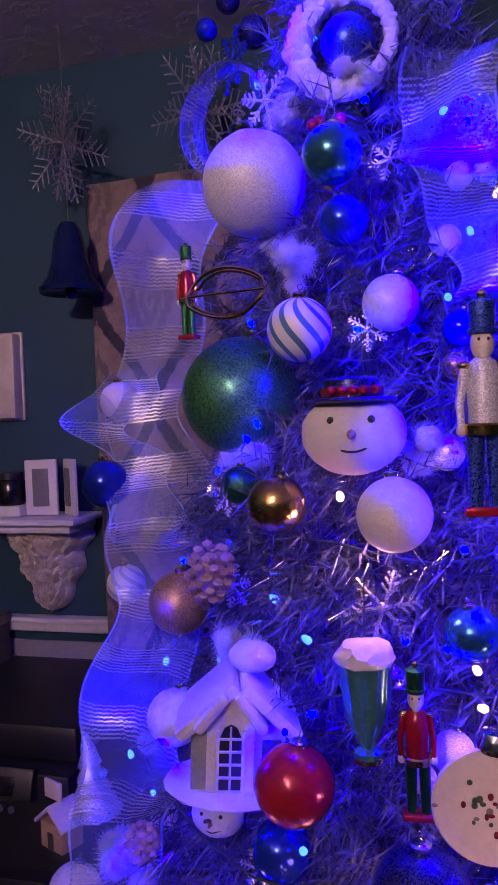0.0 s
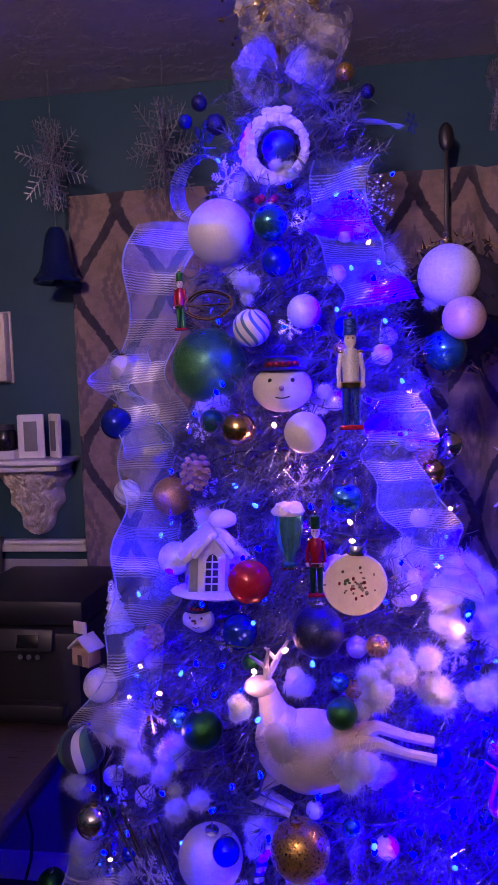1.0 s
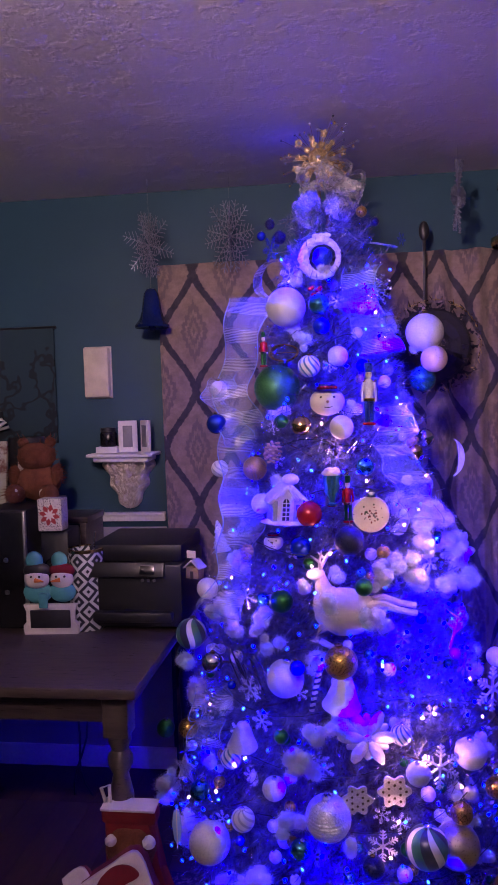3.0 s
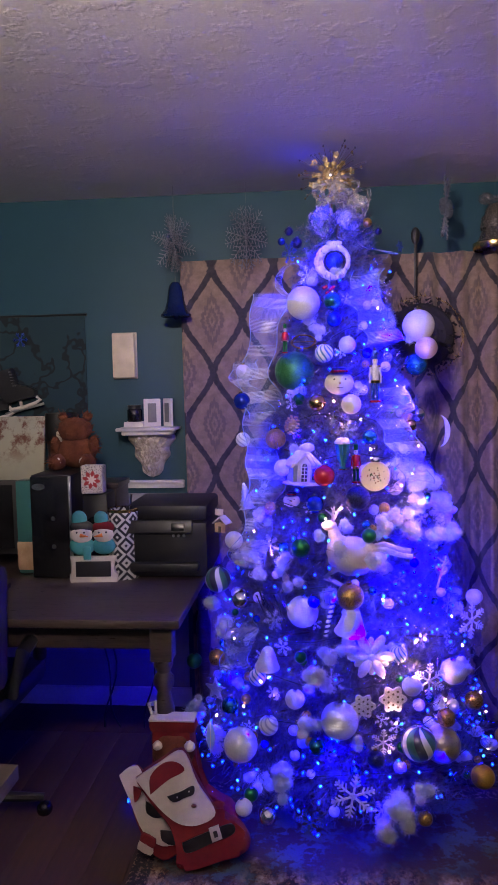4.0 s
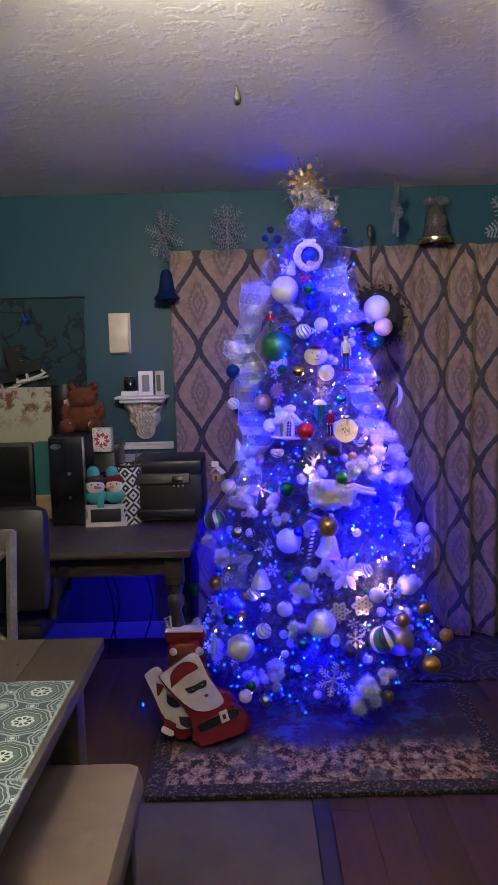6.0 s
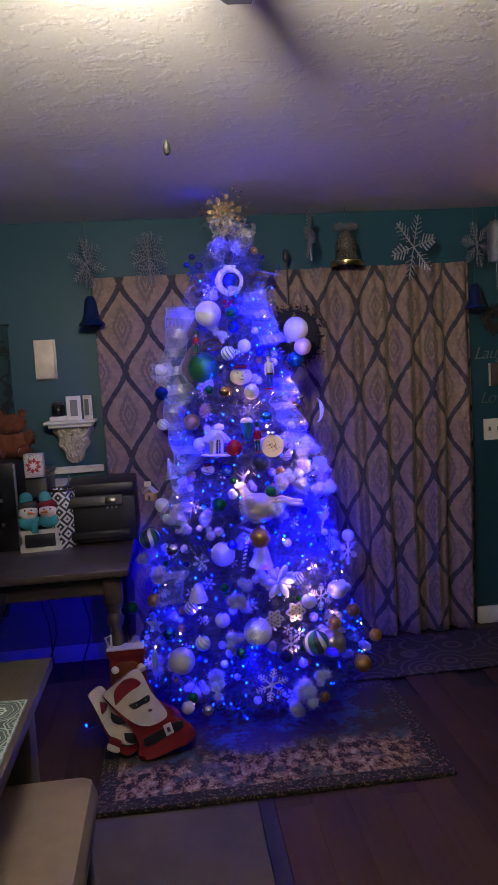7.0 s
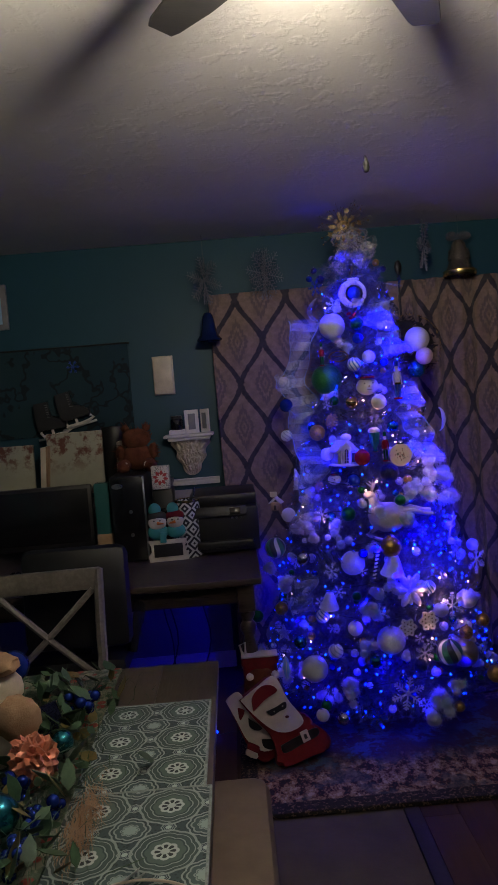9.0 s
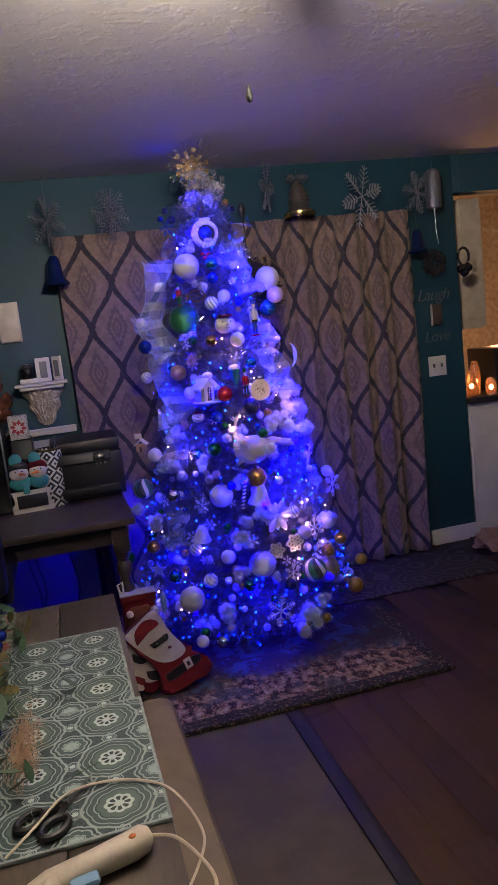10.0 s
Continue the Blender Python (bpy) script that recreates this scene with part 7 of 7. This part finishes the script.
for k in range(280):
    z = 0.15 + 1.8 * (1 - math.sqrt(rnd.random()))
    a = rnd.uniform(math.pi * 0.9, math.pi * 2.1)
    r = girth(z) * rnd.uniform(0.9, 1.02)
    bulb((AXIS.x + r * math.cos(a), AXIS.y + r * math.sin(a), z), M_BULB_WARM if k % 9 == 0 else (M_BULB_CYAN if k % 5 == 0 else M_BULB_BLUE), k % 5 == 1)


# ---- the needles, which leave room for the ornaments ----
for name, count, seed, reach, needle, width, m_, lab in (("needles", 12500, 5, 0.9, 0.034, 0.0014, M_NEEDLE, "frosted grey-green needles"), ("tinsel", 3000, 8, 0.95, 0.04, 0.0008, M_TINSEL, "silver tinsel strands")):
    me = sprigs(count, seed, reach, needle, width)
    me.materials.append(m_)
    tagged(shared(name, me, tree, back, lab), kind="stuff")


# ---- what hangs before the wall ----
def hung_flake(p, r, turn, material, label):
    """A snowflake of three crossed planes on a thread from the ceiling."""
    ob = thing("hanging_snowflake", pose(*p, 0, 0, turn) @ Matrix.Diagonal((0.85, 0.85, 1.12, 1)), label, "snowflake", "snowflakes hanging from the ceiling")
    for k in range(3):
        plane = part("plane", snow_arms(r, 6, 4, r * 0.017), material, ob, m=Matrix.Rotation(radians(60 * k), 4, "Z") if label.startswith("glitter") else Matrix.Rotation(radians(4 * k), 4, "Z"))
        part("glitter_edge", snow_arms(r * 0.5, 6, 2, r * 0.02), material, plane)
    part("thread", tube([(0, 0, r), (0, 0, (CEILING - p[2]) / 1.12)], 0.0004, 4), M_GREY, ob)
    return ob


def hung_bell(p, r, h, material, label, band=None, bow=None):
    ob = thing("hanging_bell", p, label, "bell", "bells hanging from the ceiling")
    part("bell", lathe([(0.0, 0.06 * h), (0.8 * r, 0.05 * h), (0.98 * r, 0.0), (1.0 * r, 0.06 * h), (0.74 * r, 0.20 * h), (0.58 * r, 0.42 * h), (0.50 * r, 0.68 * h), (0.42 * r, 0.86 * h), (0.26 * r, 0.97 * h), (0.0, h)], 32), material, ob)
    part("clapper", ball(0.2 * r, (0, 0, 0.0), detail=2), material, ob)
    if band:
        part("rim_band", lathe([(0.97 * r, -0.01), (1.03 * r, 0.0), (1.02 * r, 0.10 * h), (0.9 * r, 0.13 * h)], 32), band, ob, "bright gold rim")
        part("side_band", lathe([(0.66 * r, 0.42 * h), (0.69 * r, 0.42 * h), (0.61 * r, 0.70 * h), (0.58 * r, 0.70 * h)], 32), material, ob)
    if bow:
        for s in (-1, 1):
            part("bow_loop", ball(0.4 * r, (0.38 * r * s, 0, 1.1 * h), (1, 0.6, 0.7), 0.3, 2.5), bow, ob)
    part("thread", tube([(0, 0, h), (0, 0, CEILING - p[2])], 0.0006, 4), M_GREY, ob)
    return ob


hung_flake((-0.755, 1.40, 2.12), 0.115, 75, M_DIMSILVER, "glitter-edged silver snowflake hanging before the teal wall")
hung_flake((-0.44, 1.38, 2.13), 0.125, 35, M_DIMSILVER, "glitter-edged silver snowflake hanging over the curtain")
hung_flake((0.362, 1.25, 2.19), 0.12, 88, M_DIMSILVER, "dark silver snowflake turned edge-on under the ceiling")
hung_flake((0.915, 1.30, 2.118), 0.15, 5, M_BRIGHTFLAKE, "large silver snowflake hanging over the curtain")
hung_flake((1.29, 1.38, 2.13), 0.11, 70, M_DIMSILVER, "glitter-edged silver snowflake beside the kitchen opening")
hung_bell((-0.752, 1.40, 1.808), 0.066, 0.15, M_BLUEGLASS, "dark blue glass bell hanging before the teal wall")
hung_bell((1.28, 1.40, 1.80), 0.058, 0.13, M_BLUEGLASS, "dark blue glass bell beside the curtain edge")
hung_bell((0.585, 1.40, 2.055), 0.085, 0.18, M_DULLBELL, "dull pewter bell with a bright gold rim and gauze bow", M_GOLD, M_GAUZEBOW)
lan = thing("hanging_lantern", (1.405, 1.40, 2.04), "silver mesh cylinder lantern hanging by the teal wall", "lantern")
part("cylinder", lathe([(0.0, 0.0), (0.042, 0.0), (0.044, 0.01), (0.044, 0.19), (0.03, 0.21), (0.0, 0.22)], 24), M_DIMSILVER, lan)
part("thread", tube([(0, 0, 0.22), (0, 0, 0.32)], 0.0008, 4), M_GREY, lan)
part("tail", tube([(0, 0, 0), (0.0, 0, -0.12), (0.01, 0, -0.2)], 0.002, 5), M_SILVER, lan)


M_DARKLEAF = worn("dark_wreath_leaf", (0.010, 0.010, 0.014), (0.03, 0.026, 0.03), 0.9)


def dark_wreath(p, r, tube_r, rim, label):
    ob = thing("dark_wreath", p, label, "wreath", "dark wreaths on the wall")
    rnd = random.Random(r)
    bm = bmesh.new()
    for k in range(1100):
        a = rnd.uniform(0, 2 * math.pi)
        q = Vector((math.cos(a), 0, math.sin(a)))
        c = q * (r - tube_r) + Vector((rnd.gauss(0, 1), rnd.gauss(0, 0.6), rnd.gauss(0, 1))) * tube_r * 0.4
        e = c + Vector((rnd.gauss(0, 1), rnd.gauss(-0.3, 0.7), rnd.gauss(0, 1))).normalized() * tube_r * 0.4
        s = (e - c).cross(Vector((0.3, 1, 0.2))).normalized() * 0.006
        bm.faces.new([bm.verts.new(c - s), bm.verts.new(c + s), bm.verts.new(e + s * 0.3)])
    part("foliage", bm, M_DARKLEAF, ob, "dark leaves")
    part("core", tube([((r - tube_r) * math.cos(a), 0, (r - tube_r) * math.sin(a)) for a in [2 * math.pi * k / 36 for k in range(37)]], tube_r * 0.62, 8), M_DARKLEAF, ob)
    if rim:
        bm = bmesh.new()
        for k in range(260):
            a = 2 * math.pi * k / 260
            c = Vector((math.cos(a), -0.25, math.sin(a))) * r
            e = c + Vector((rnd.gauss(0, 1), rnd.gauss(0, 1), rnd.gauss(0, 1))) * 0.011
            s = Vector((0.0015, 0, 0.001))
            bm.faces.new([bm.verts.new(c - s), bm.verts.new(c + s), bm.verts.new(e)])
        part("tinsel_rim", bm, M_GOLD, ob, "gold tinsel rim")
    return ob


dark_wreath((0.29, 1.42, 1.70), 0.165, 0.07, True, "dark blue wreath with a gold tinsel rim on the curtain")
strap = thing("wreath_hanger", (0.268, 1.43, 1.86), "dark wreath hook with a round head over the curtain", "hook")
part("strap", block(0, 0, 0.12, 0.012, 0.006, 0.24, 0.002), M_INK, strap)
part("head", ball(0.024, (0, 0, 0.26), (0.8, 0.5, 1.5)), M_INK, strap)
dark_wreath((1.434, 1.50, 1.74), 0.078, 0.03, False, "small dark wreath on the teal wall")
cluster = thing("hanging_ornament", (1.545, 1.36, 1.68), "dark ring and glossy balls hanging beside the kitchen", "ornament")
part("ring", tube([(0.035 * math.cos(a), 0, 0.07 + 0.05 * math.sin(a)) for a in [2 * math.pi * k / 24 for k in range(25)]], 0.008, 8), M_INK, cluster)
for x, z in ((-0.02, 0.0), (0.025, 0.005), (0.0, -0.02)):
    part("ball", ball(0.026, (x, 0, z)), M_GLOSS, cluster)
part("thread", tube([(0, 0, 0.12), (0, 0, CEILING - 1.68)], 0.0006, 4), M_GREY, cluster)


# ---- the stockings by the tree ----
def stocking(m, label, s, cuff, loop=True):
    """A padded stocking, its sole at z = 0, its toe towards +x."""
    ob = thing("stocking", m, label, "stocking", "stockings by the tree")
    shape = [(-0.075, 0.40), (0.075, 0.40), (0.078, 0.22), (0.10, 0.15), (0.19, 0.125), (0.225, 0.08), (0.215, 0.03), (0.16, 0.0), (-0.03, 0.0), (-0.075, 0.035), (-0.085, 0.1)]
    bm = sheet([(x * s, z * s) for x, z in shape], 0.05 * s)
    bmesh.ops.bevel(bm, geom=list(bm.edges), offset=0.016 * s, segments=3, profile=0.5, affect="EDGES")
    part("sock", bm, M_RED, ob, "red felt")
    part("cuff", block(0, 0, 0.405 * s, 0.17 * s, 0.06 * s, 0.05 * s, 0.018 * s), cuff, ob, "pale cuff")
    if loop:
        part("hanging_loop", tube([(-0.07 * s, 0, 0.42 * s), (-0.085 * s, 0, 0.48 * s), (-0.06 * s, 0, 0.49 * s), (-0.06 * s, 0, 0.42 * s)], 0.005, 6), M_WHITE, ob)
    return ob


back_sock = stocking(pose(-0.635, 0.56, 0.033, 4, 0, 0), "red felt stocking with a white cuff leaning by the tree", 0.93, M_RED)
part("white_edge", block(0, -0.003, 0.402, 0.152, 0.058, 0.008, 0.004), M_SNOW, back_sock, "white edge")
part("plush_panel", ball(0.09, (0.0, -0.02, 0.285), (0.80, 0.3, 0.72), 0.12, 5), M_BROWNFUR, back_sock, "brown plush applique")
part("pompom", ball(0.015, (-0.045, -0.045, 0.325), (1, 1, 1), 0.2), M_SNOW, back_sock)
part("pompom", ball(0.017, (0.06, -0.045, 0.325), (1, 1, 1), 0.2), M_SNOW, back_sock)
def felt(outline, thick, bevel, steps=5):
    """A padded felt piece from a few outline points, rounded between them."""
    pts = smooth([(x, 0, z) for x, z in outline + outline[:1]], steps)[:-1]
    bm = sheet([(p.x, p.z) for p in pts], thick)
    rim = [e for e in bm.edges if abs(e.verts[0].co.y - e.verts[1].co.y) < 1e-6]
    bmesh.ops.bevel(bm, geom=rim, offset=bevel, segments=3, profile=0.5, affect="EDGES")
    return bm


LEAN_BACK = pose(-0.571, 0.371, 0.035, -14, 0, 8.7)
front = thing("stocking", LEAN_BACK, "plump red felt stocking with white applique face and belt", "stocking", "stockings by the tree")
part("sock", felt([(-0.153, 0.266), (-0.08, 0.308), (-0.006, 0.342), (0.033, 0.259), (0.097, 0.155), (0.15, 0.128), (0.197, 0.078), (0.184, 0.036), (0.115, 0.022), (0.023, 0.0), (-0.03, 0.004), (-0.03, 0.06), (-0.05, 0.125), (-0.105, 0.195)], 0.075, 0.022), M_RED, front, "red felt")
part("white_face", felt([(-0.152, 0.270), (-0.08, 0.312), (-0.006, 0.345), (0.038, 0.250), (0.092, 0.160), (0.043, 0.129), (-0.010, 0.131), (-0.055, 0.158), (-0.106, 0.211)], 0.016, 0.005), M_FELTWHITE, front, "white felt face and beard", Matrix.Translation((0, -0.036, 0)))
part("red_cap", felt([(-0.106, 0.224), (-0.106, 0.275), (-0.068, 0.312), (-0.026, 0.314), (-0.001, 0.289), (-0.051, 0.264)], 0.008, 0.0025), M_RED, front, "red felt cap", Matrix.Translation((0, -0.046, 0)))
part("dark_eyes", felt([(-0.056, 0.216), (-0.015, 0.228), (0.025, 0.243), (0.026, 0.219), (-0.002, 0.210), (-0.034, 0.198)], 0.008, 0.0025), M_INK, front, "black felt band", Matrix.Translation((0, -0.046, 0)))
for x, z in ((-0.024, 0.213), (0.012, 0.228)):
    part("eye", ball(0.003, (x, -0.051, z), detail=1), M_SNOW, front)
part("nose", ball(0.007, (0.026, -0.047, 0.185), (1.2, 0.5, 0.8), detail=2), M_BROWNFUR, front)
part("belt", felt([(-0.012, 0.079), (0.062, 0.105), (0.138, 0.126), (0.146, 0.097), (0.075, 0.072), (0.002, 0.048)], 0.010, 0.003), M_INK, front, "black felt belt", Matrix.Translation((0, -0.036, 0)))
buckle = part("buckle", felt([(0.069, 0.118), (0.100, 0.127), (0.111, 0.086), (0.080, 0.076)], 0.006, 0.002, 1), M_FELTWHITE, front, "white square buckle", Matrix.Translation((0, -0.044, 0)))
part("buckle_hole", felt([(0.082, 0.108), (0.094, 0.111), (0.099, 0.094), (0.087, 0.090)], 0.004, 0.001, 1), M_INK, buckle, "", Matrix.Translation((0, -0.003, 0)))
side_sock = thing("stocking", LEAN_BACK @ Matrix.Translation((0, 0.022, 0)), "smaller white and red felt stocking tucked behind the plump one", "stocking", "stockings by the tree")
part("sock", felt([(-0.205, 0.268), (-0.148, 0.294), (-0.10, 0.21), (-0.01, 0.124), (0.0, 0.06), (-0.073, 0.012), (-0.135, 0.085), (-0.175, 0.194)], 0.03, 0.010), M_RED, side_sock, "red felt")
part("white_body", felt([(-0.207, 0.272), (-0.15, 0.298), (-0.10, 0.205), (-0.012, 0.128), (-0.006, 0.078), (-0.073, 0.058), (-0.134, 0.106), (-0.174, 0.196)], 0.012, 0.004), M_FELTWHITE, side_sock, "white felt body", Matrix.Translation((0, -0.018, 0)))
part("red_cap", felt([(-0.162, 0.240), (-0.135, 0.225), (-0.158, 0.190)], 0.006, 0.002, 3), M_RED, side_sock, "", Matrix.Translation((0, -0.026, 0)))
for pts in ([(-0.124, 0.195), (-0.074, 0.152), (-0.092, 0.142), (-0.122, 0.160)], [(-0.080, 0.108), (-0.016, 0.094), (-0.035, 0.062), (-0.074, 0.076)]):
    part("dark_patch", felt(pts, 0.006, 0.002, 4), M_INK, side_sock, "black felt patch", Matrix.Translation((0, -0.026, 0)))
arm = part("arm", felt([(-0.134, 0.106), (-0.093, 0.082), (-0.103, 0.058), (-0.142, 0.082)], 0.018, 0.004, 2), M_RED, side_sock, "red felt arm", Matrix.Translation((0, -0.028, 0)))
part("mitten", felt([(-0.142, 0.082), (-0.103, 0.058), (-0.111, 0.038), (-0.151, 0.060)], 0.019, 0.004, 2), M_FELTWHITE, arm, "white felt cuff")
spare = thing("floor_bulb", (-0.846, 0.722, 0.006), "loose end of the string lights on the floor", "string lights")
part("wire", tube([(0.0, 0, 0.004), (0.06, 0.02, 0.004), (0.16, 0.0, 0.004), (0.3, 0.05, 0.01)], 0.002, 5), M_WIRE, spare)
part("bulb", ball(0.005, (0, 0, 0.02), (1, 1, 1.6), detail=2), M_BULB_BLUE, spare)


# ---- the centrepiece on the dining table ----
garland = thing("garland", (-1.16, -0.95, TZ + 0.012), "leafy green table garland with pine and gold sprigs", "garland")
rnd = random.Random(12)
leaf = mesh_of("leaf", lambda: sheet([(0.0, 0.0), (0.016, 0.02), (0.014, 0.045), (0.0, 0.07), (-0.014, 0.045), (-0.016, 0.02)], 0.0015), M_LEAF)
gold_leaf = mesh_of("leaf", lambda: sheet([(0.0, 0.0), (0.016, 0.02), (0.014, 0.045), (0.0, 0.07), (-0.014, 0.045), (-0.016, 0.02)], 0.0015), M_GOLDLEAF)
for k in range(230):
    p = (rnd.gauss(0.02, 0.07), rnd.uniform(-0.5, 0.45), rnd.uniform(0.005, 0.06))
    shared("leaf", gold_leaf if k % 5 == 0 else leaf, garland, pose(*p, rnd.uniform(20, 100), rnd.uniform(-40, 40), rnd.uniform(0, 360)) @ Matrix.Scale(rnd.uniform(0.5, 1.0), 4))
bm = bmesh.new()
for k in range(2600):
    c = Vector((rnd.gauss(0.03, 0.07), rnd.uniform(-0.5, 0.4), rnd.uniform(0.0, 0.05)))
    e = c + Vector((rnd.gauss(0, 1), rnd.gauss(0, 1), rnd.gauss(0.3, 0.6))).normalized() * 0.04
    s = (e - c).cross(Vector((0.2, 0.4, 1))).normalized() * 0.0009
    bm.faces.new([bm.verts.new(c - s), bm.verts.new(c + s), bm.verts.new(e)])
tagged(part("pine_needles", bm, M_LEAF, garland, "dark green pine needles"), kind="stuff")
bm = bmesh.new()
for k in range(500):
    c = Vector((0.165 + rnd.gauss(0, 0.012), -0.22 + rnd.gauss(0, 0.06), 0.004 + rnd.random() * 0.02))
    e = c + Vector((rnd.uniform(-0.2, 0.6), rnd.gauss(-1, 0.3), rnd.gauss(0.1, 0.2))).normalized() * 0.05
    s = Vector((0.0008, 0, 0))
    bm.faces.new([bm.verts.new(c - s), bm.verts.new(c + s), bm.verts.new(e)])
tagged(part("dry_bristles", bm, M_TAN, garland, "dry brown bristles"), kind="stuff")


def pick(name, p, r, material, label, lumps=0.0, freq=6.0):
    ob = thing(name, p, label, "ornament", "ornaments in the garland")
    part("ball", ball(r, (0, 0, 0), (1, 1, 1), lumps, freq, 4), material, ob)
    part("stem", tube([(0, 0, -r), (0.0, 0, -r - 0.02)], 0.002, 5), M_BARK, ob)
    return ob


pick("bauble", (-1.09, -0.917, 0.805), 0.024, M_TEALBALL, "teal ball in the garland")
pick("bauble", (-1.13, -1.223, 0.825), 0.036, M_TEALBALL, "large satin teal ball in the garland")
pick("flower_ball", (-1.12, -1.028, 0.825), 0.046, M_COPPER, "pink glitter chrysanthemum ball in the garland", 0.4, 9.0)
pick("bauble", (-1.20, -0.85, 0.955), 0.035, M_BLUEBALL, "blue ball on top of the figure")
for cx, cy, cz in ((-1.083, -0.738, 0.812), (-1.133, -1.103, 0.80), (-1.085, -1.301, 0.80), (-1.07, -1.18, 0.79)):
    bunch = thing("berry_cluster", (cx, cy, cz), "cluster of shiny blue berries in the garland", "berries", "berry clusters in the garland")
    for k in range(12):
        part("berry", ball(rnd.uniform(0.009, 0.015), (rnd.gauss(0, 0.022), rnd.gauss(0, 0.02), rnd.gauss(0.0, 0.012)), detail=2), M_BLUEBALL, bunch)
phone = thing("card_holder", pose(-1.155, -0.82, 0.775, 0, -14, 20), "dark teal folded card standing in the garland", "card")
part("card", block(0, 0, 0.035, 0.10, 0.012, 0.07, 0.004), M_NAVY, phone)
part("edge", block(0.051, 0, 0.035, 0.004, 0.014, 0.07, 0.001), M_SILVER, phone)
fig = tagged(joined("snow_figure", [(ball(0.075, (0, 0, 0.075), (1, 1, 1), 0.06), M_SNOW), (ball(0.06, (0.0, 0, 0.17), (1.1, 1, 0.85), 0.08), M_CREAM), (ball(0.05, (0.01, -0.01, 0.225), (1.1, 1, 0.5), 0.2), M_TAN), (ball(0.05, (0.06, -0.04, 0.12), (1, 0.7, 1), 0.15), M_TAN)]), "cream plush winter figure sitting in the garland", "figurine")
fig.location = (-1.225, -0.93, TZ + 0.012)

# ---- tools on the table ----
sc = thing("scissors", pose(-0.928, -1.384, TZ + 0.012, 0, 0, 50), "open black-handled scissors lying on the table mat", "scissors")
for s in (-1, 1):
    bl = part("blade", sheet([(0.0, -0.006), (0.08, -0.003), (0.086, 0.0), (0.0, 0.005)], 0.0018), M_STEEL, sc, "steel blade", pose(0, 0, 0.002 * s, -90, 0, 4 * s))
    part("handle", tube([(-0.048 + 0.025 * math.cos(a), 0.024 * s + 0.017 * math.sin(a), 0.003) for a in [2 * math.pi * k / 24 for k in range(25)]], 0.0065, 8), M_BLACK, sc, "black plastic finger loop")
    part("shank", tube([(-0.026, 0.014 * s, 0.002), (0.004, 0.002 * s, 0.002)], 0.006, 6), M_BLACK, sc)
part("pivot", lathe([(0.0, 0.005), (0.004, 0.005), (0.005, 0.0)], 12), M_STEEL, sc)

gun = thing("glue_gun", pose(-0.86, -1.545, TZ + 0.022, 0, 0, 8), "cream hot glue gun lying on its side on the table", "glue gun")
body = tube([(-0.115, -0.012, 0), (-0.09, -0.008, 0.0), (-0.03, -0.002, 0), (0.03, 0.006, 0), (0.048, 0.012, 0), (0.056, 0.014, 0)], [0.012, 0.018, 0.019, 0.021, 0.02, 0.014], 14)
part("body", body, M_CREAM, gun, "cream plastic body")
part("handle", tube([(-0.085, -0.012, 0), (-0.11, -0.055, 0), (-0.12, -0.10, 0)], [0.016, 0.015, 0.017], 12), M_CREAM, gun)
part("trigger", block(-0.045, -0.03, 0, 0.04, 0.022, 0.012, 0.005), M_SKYBLUE, gun, "blue trigger")
part("mark", ball(0.006, (0.03, 0.0, 0.019), (1, 1, 0.3), detail=2), M_ORANGE, gun)
part("cord", tube(smooth([(0.055, 0.014, 0), (0.09, 0.002, -0.008), (0.11, -0.045, -0.014), (0.115, -0.10, -0.016), (0.09, -0.16, -0.018)]), 0.0028, 6), M_CREAM, gun, "cream power cord")
cord = thing("cord", (0, 0, TZ + 0.003), "thin cream cord lying in a loop on the table", "cord")
part("loop", tube(smooth([(-1.01, -1.483, 0.016), (-0.965, -1.433, 0.022), (-0.925, -1.377, 0.022), (-0.875, -1.348, 0.012), (-0.818, -1.359, 0.01), (-0.769, -1.394, 0.008), (-0.744, -1.441, 0.004), (-0.729, -1.511, 0.0), (-0.736, -1.561, 0.0), (-0.775, -1.64, 0.003)]), 0.0022, 6), M_CREAM, cord)

# ---- the floorboards ----
plank_me = mesh_of("plank", lambda: block(0, 0, 0, 0.1286, 1.1915, 0.012, 0.0012), M_PLANK)
floor_ob = bpy.data.objects["floor"]
for i in range(28):
    x = -0.052 + 0.129 * i
    for k in range(5):
        y = -4.2 + 0.37 * (i % 3) + 1.192 * k
        if y < 1.0:
            shared("plank", plank_me, floor_ob, Matrix.Translation((x, y, 0.004)))
for i in range(20):
    for k in range(2):
        shared("plank", plank_me, floor_ob, Matrix.Translation((-0.181 - 0.129 * i, 0.67 + 1.192 * k, 0.004)))
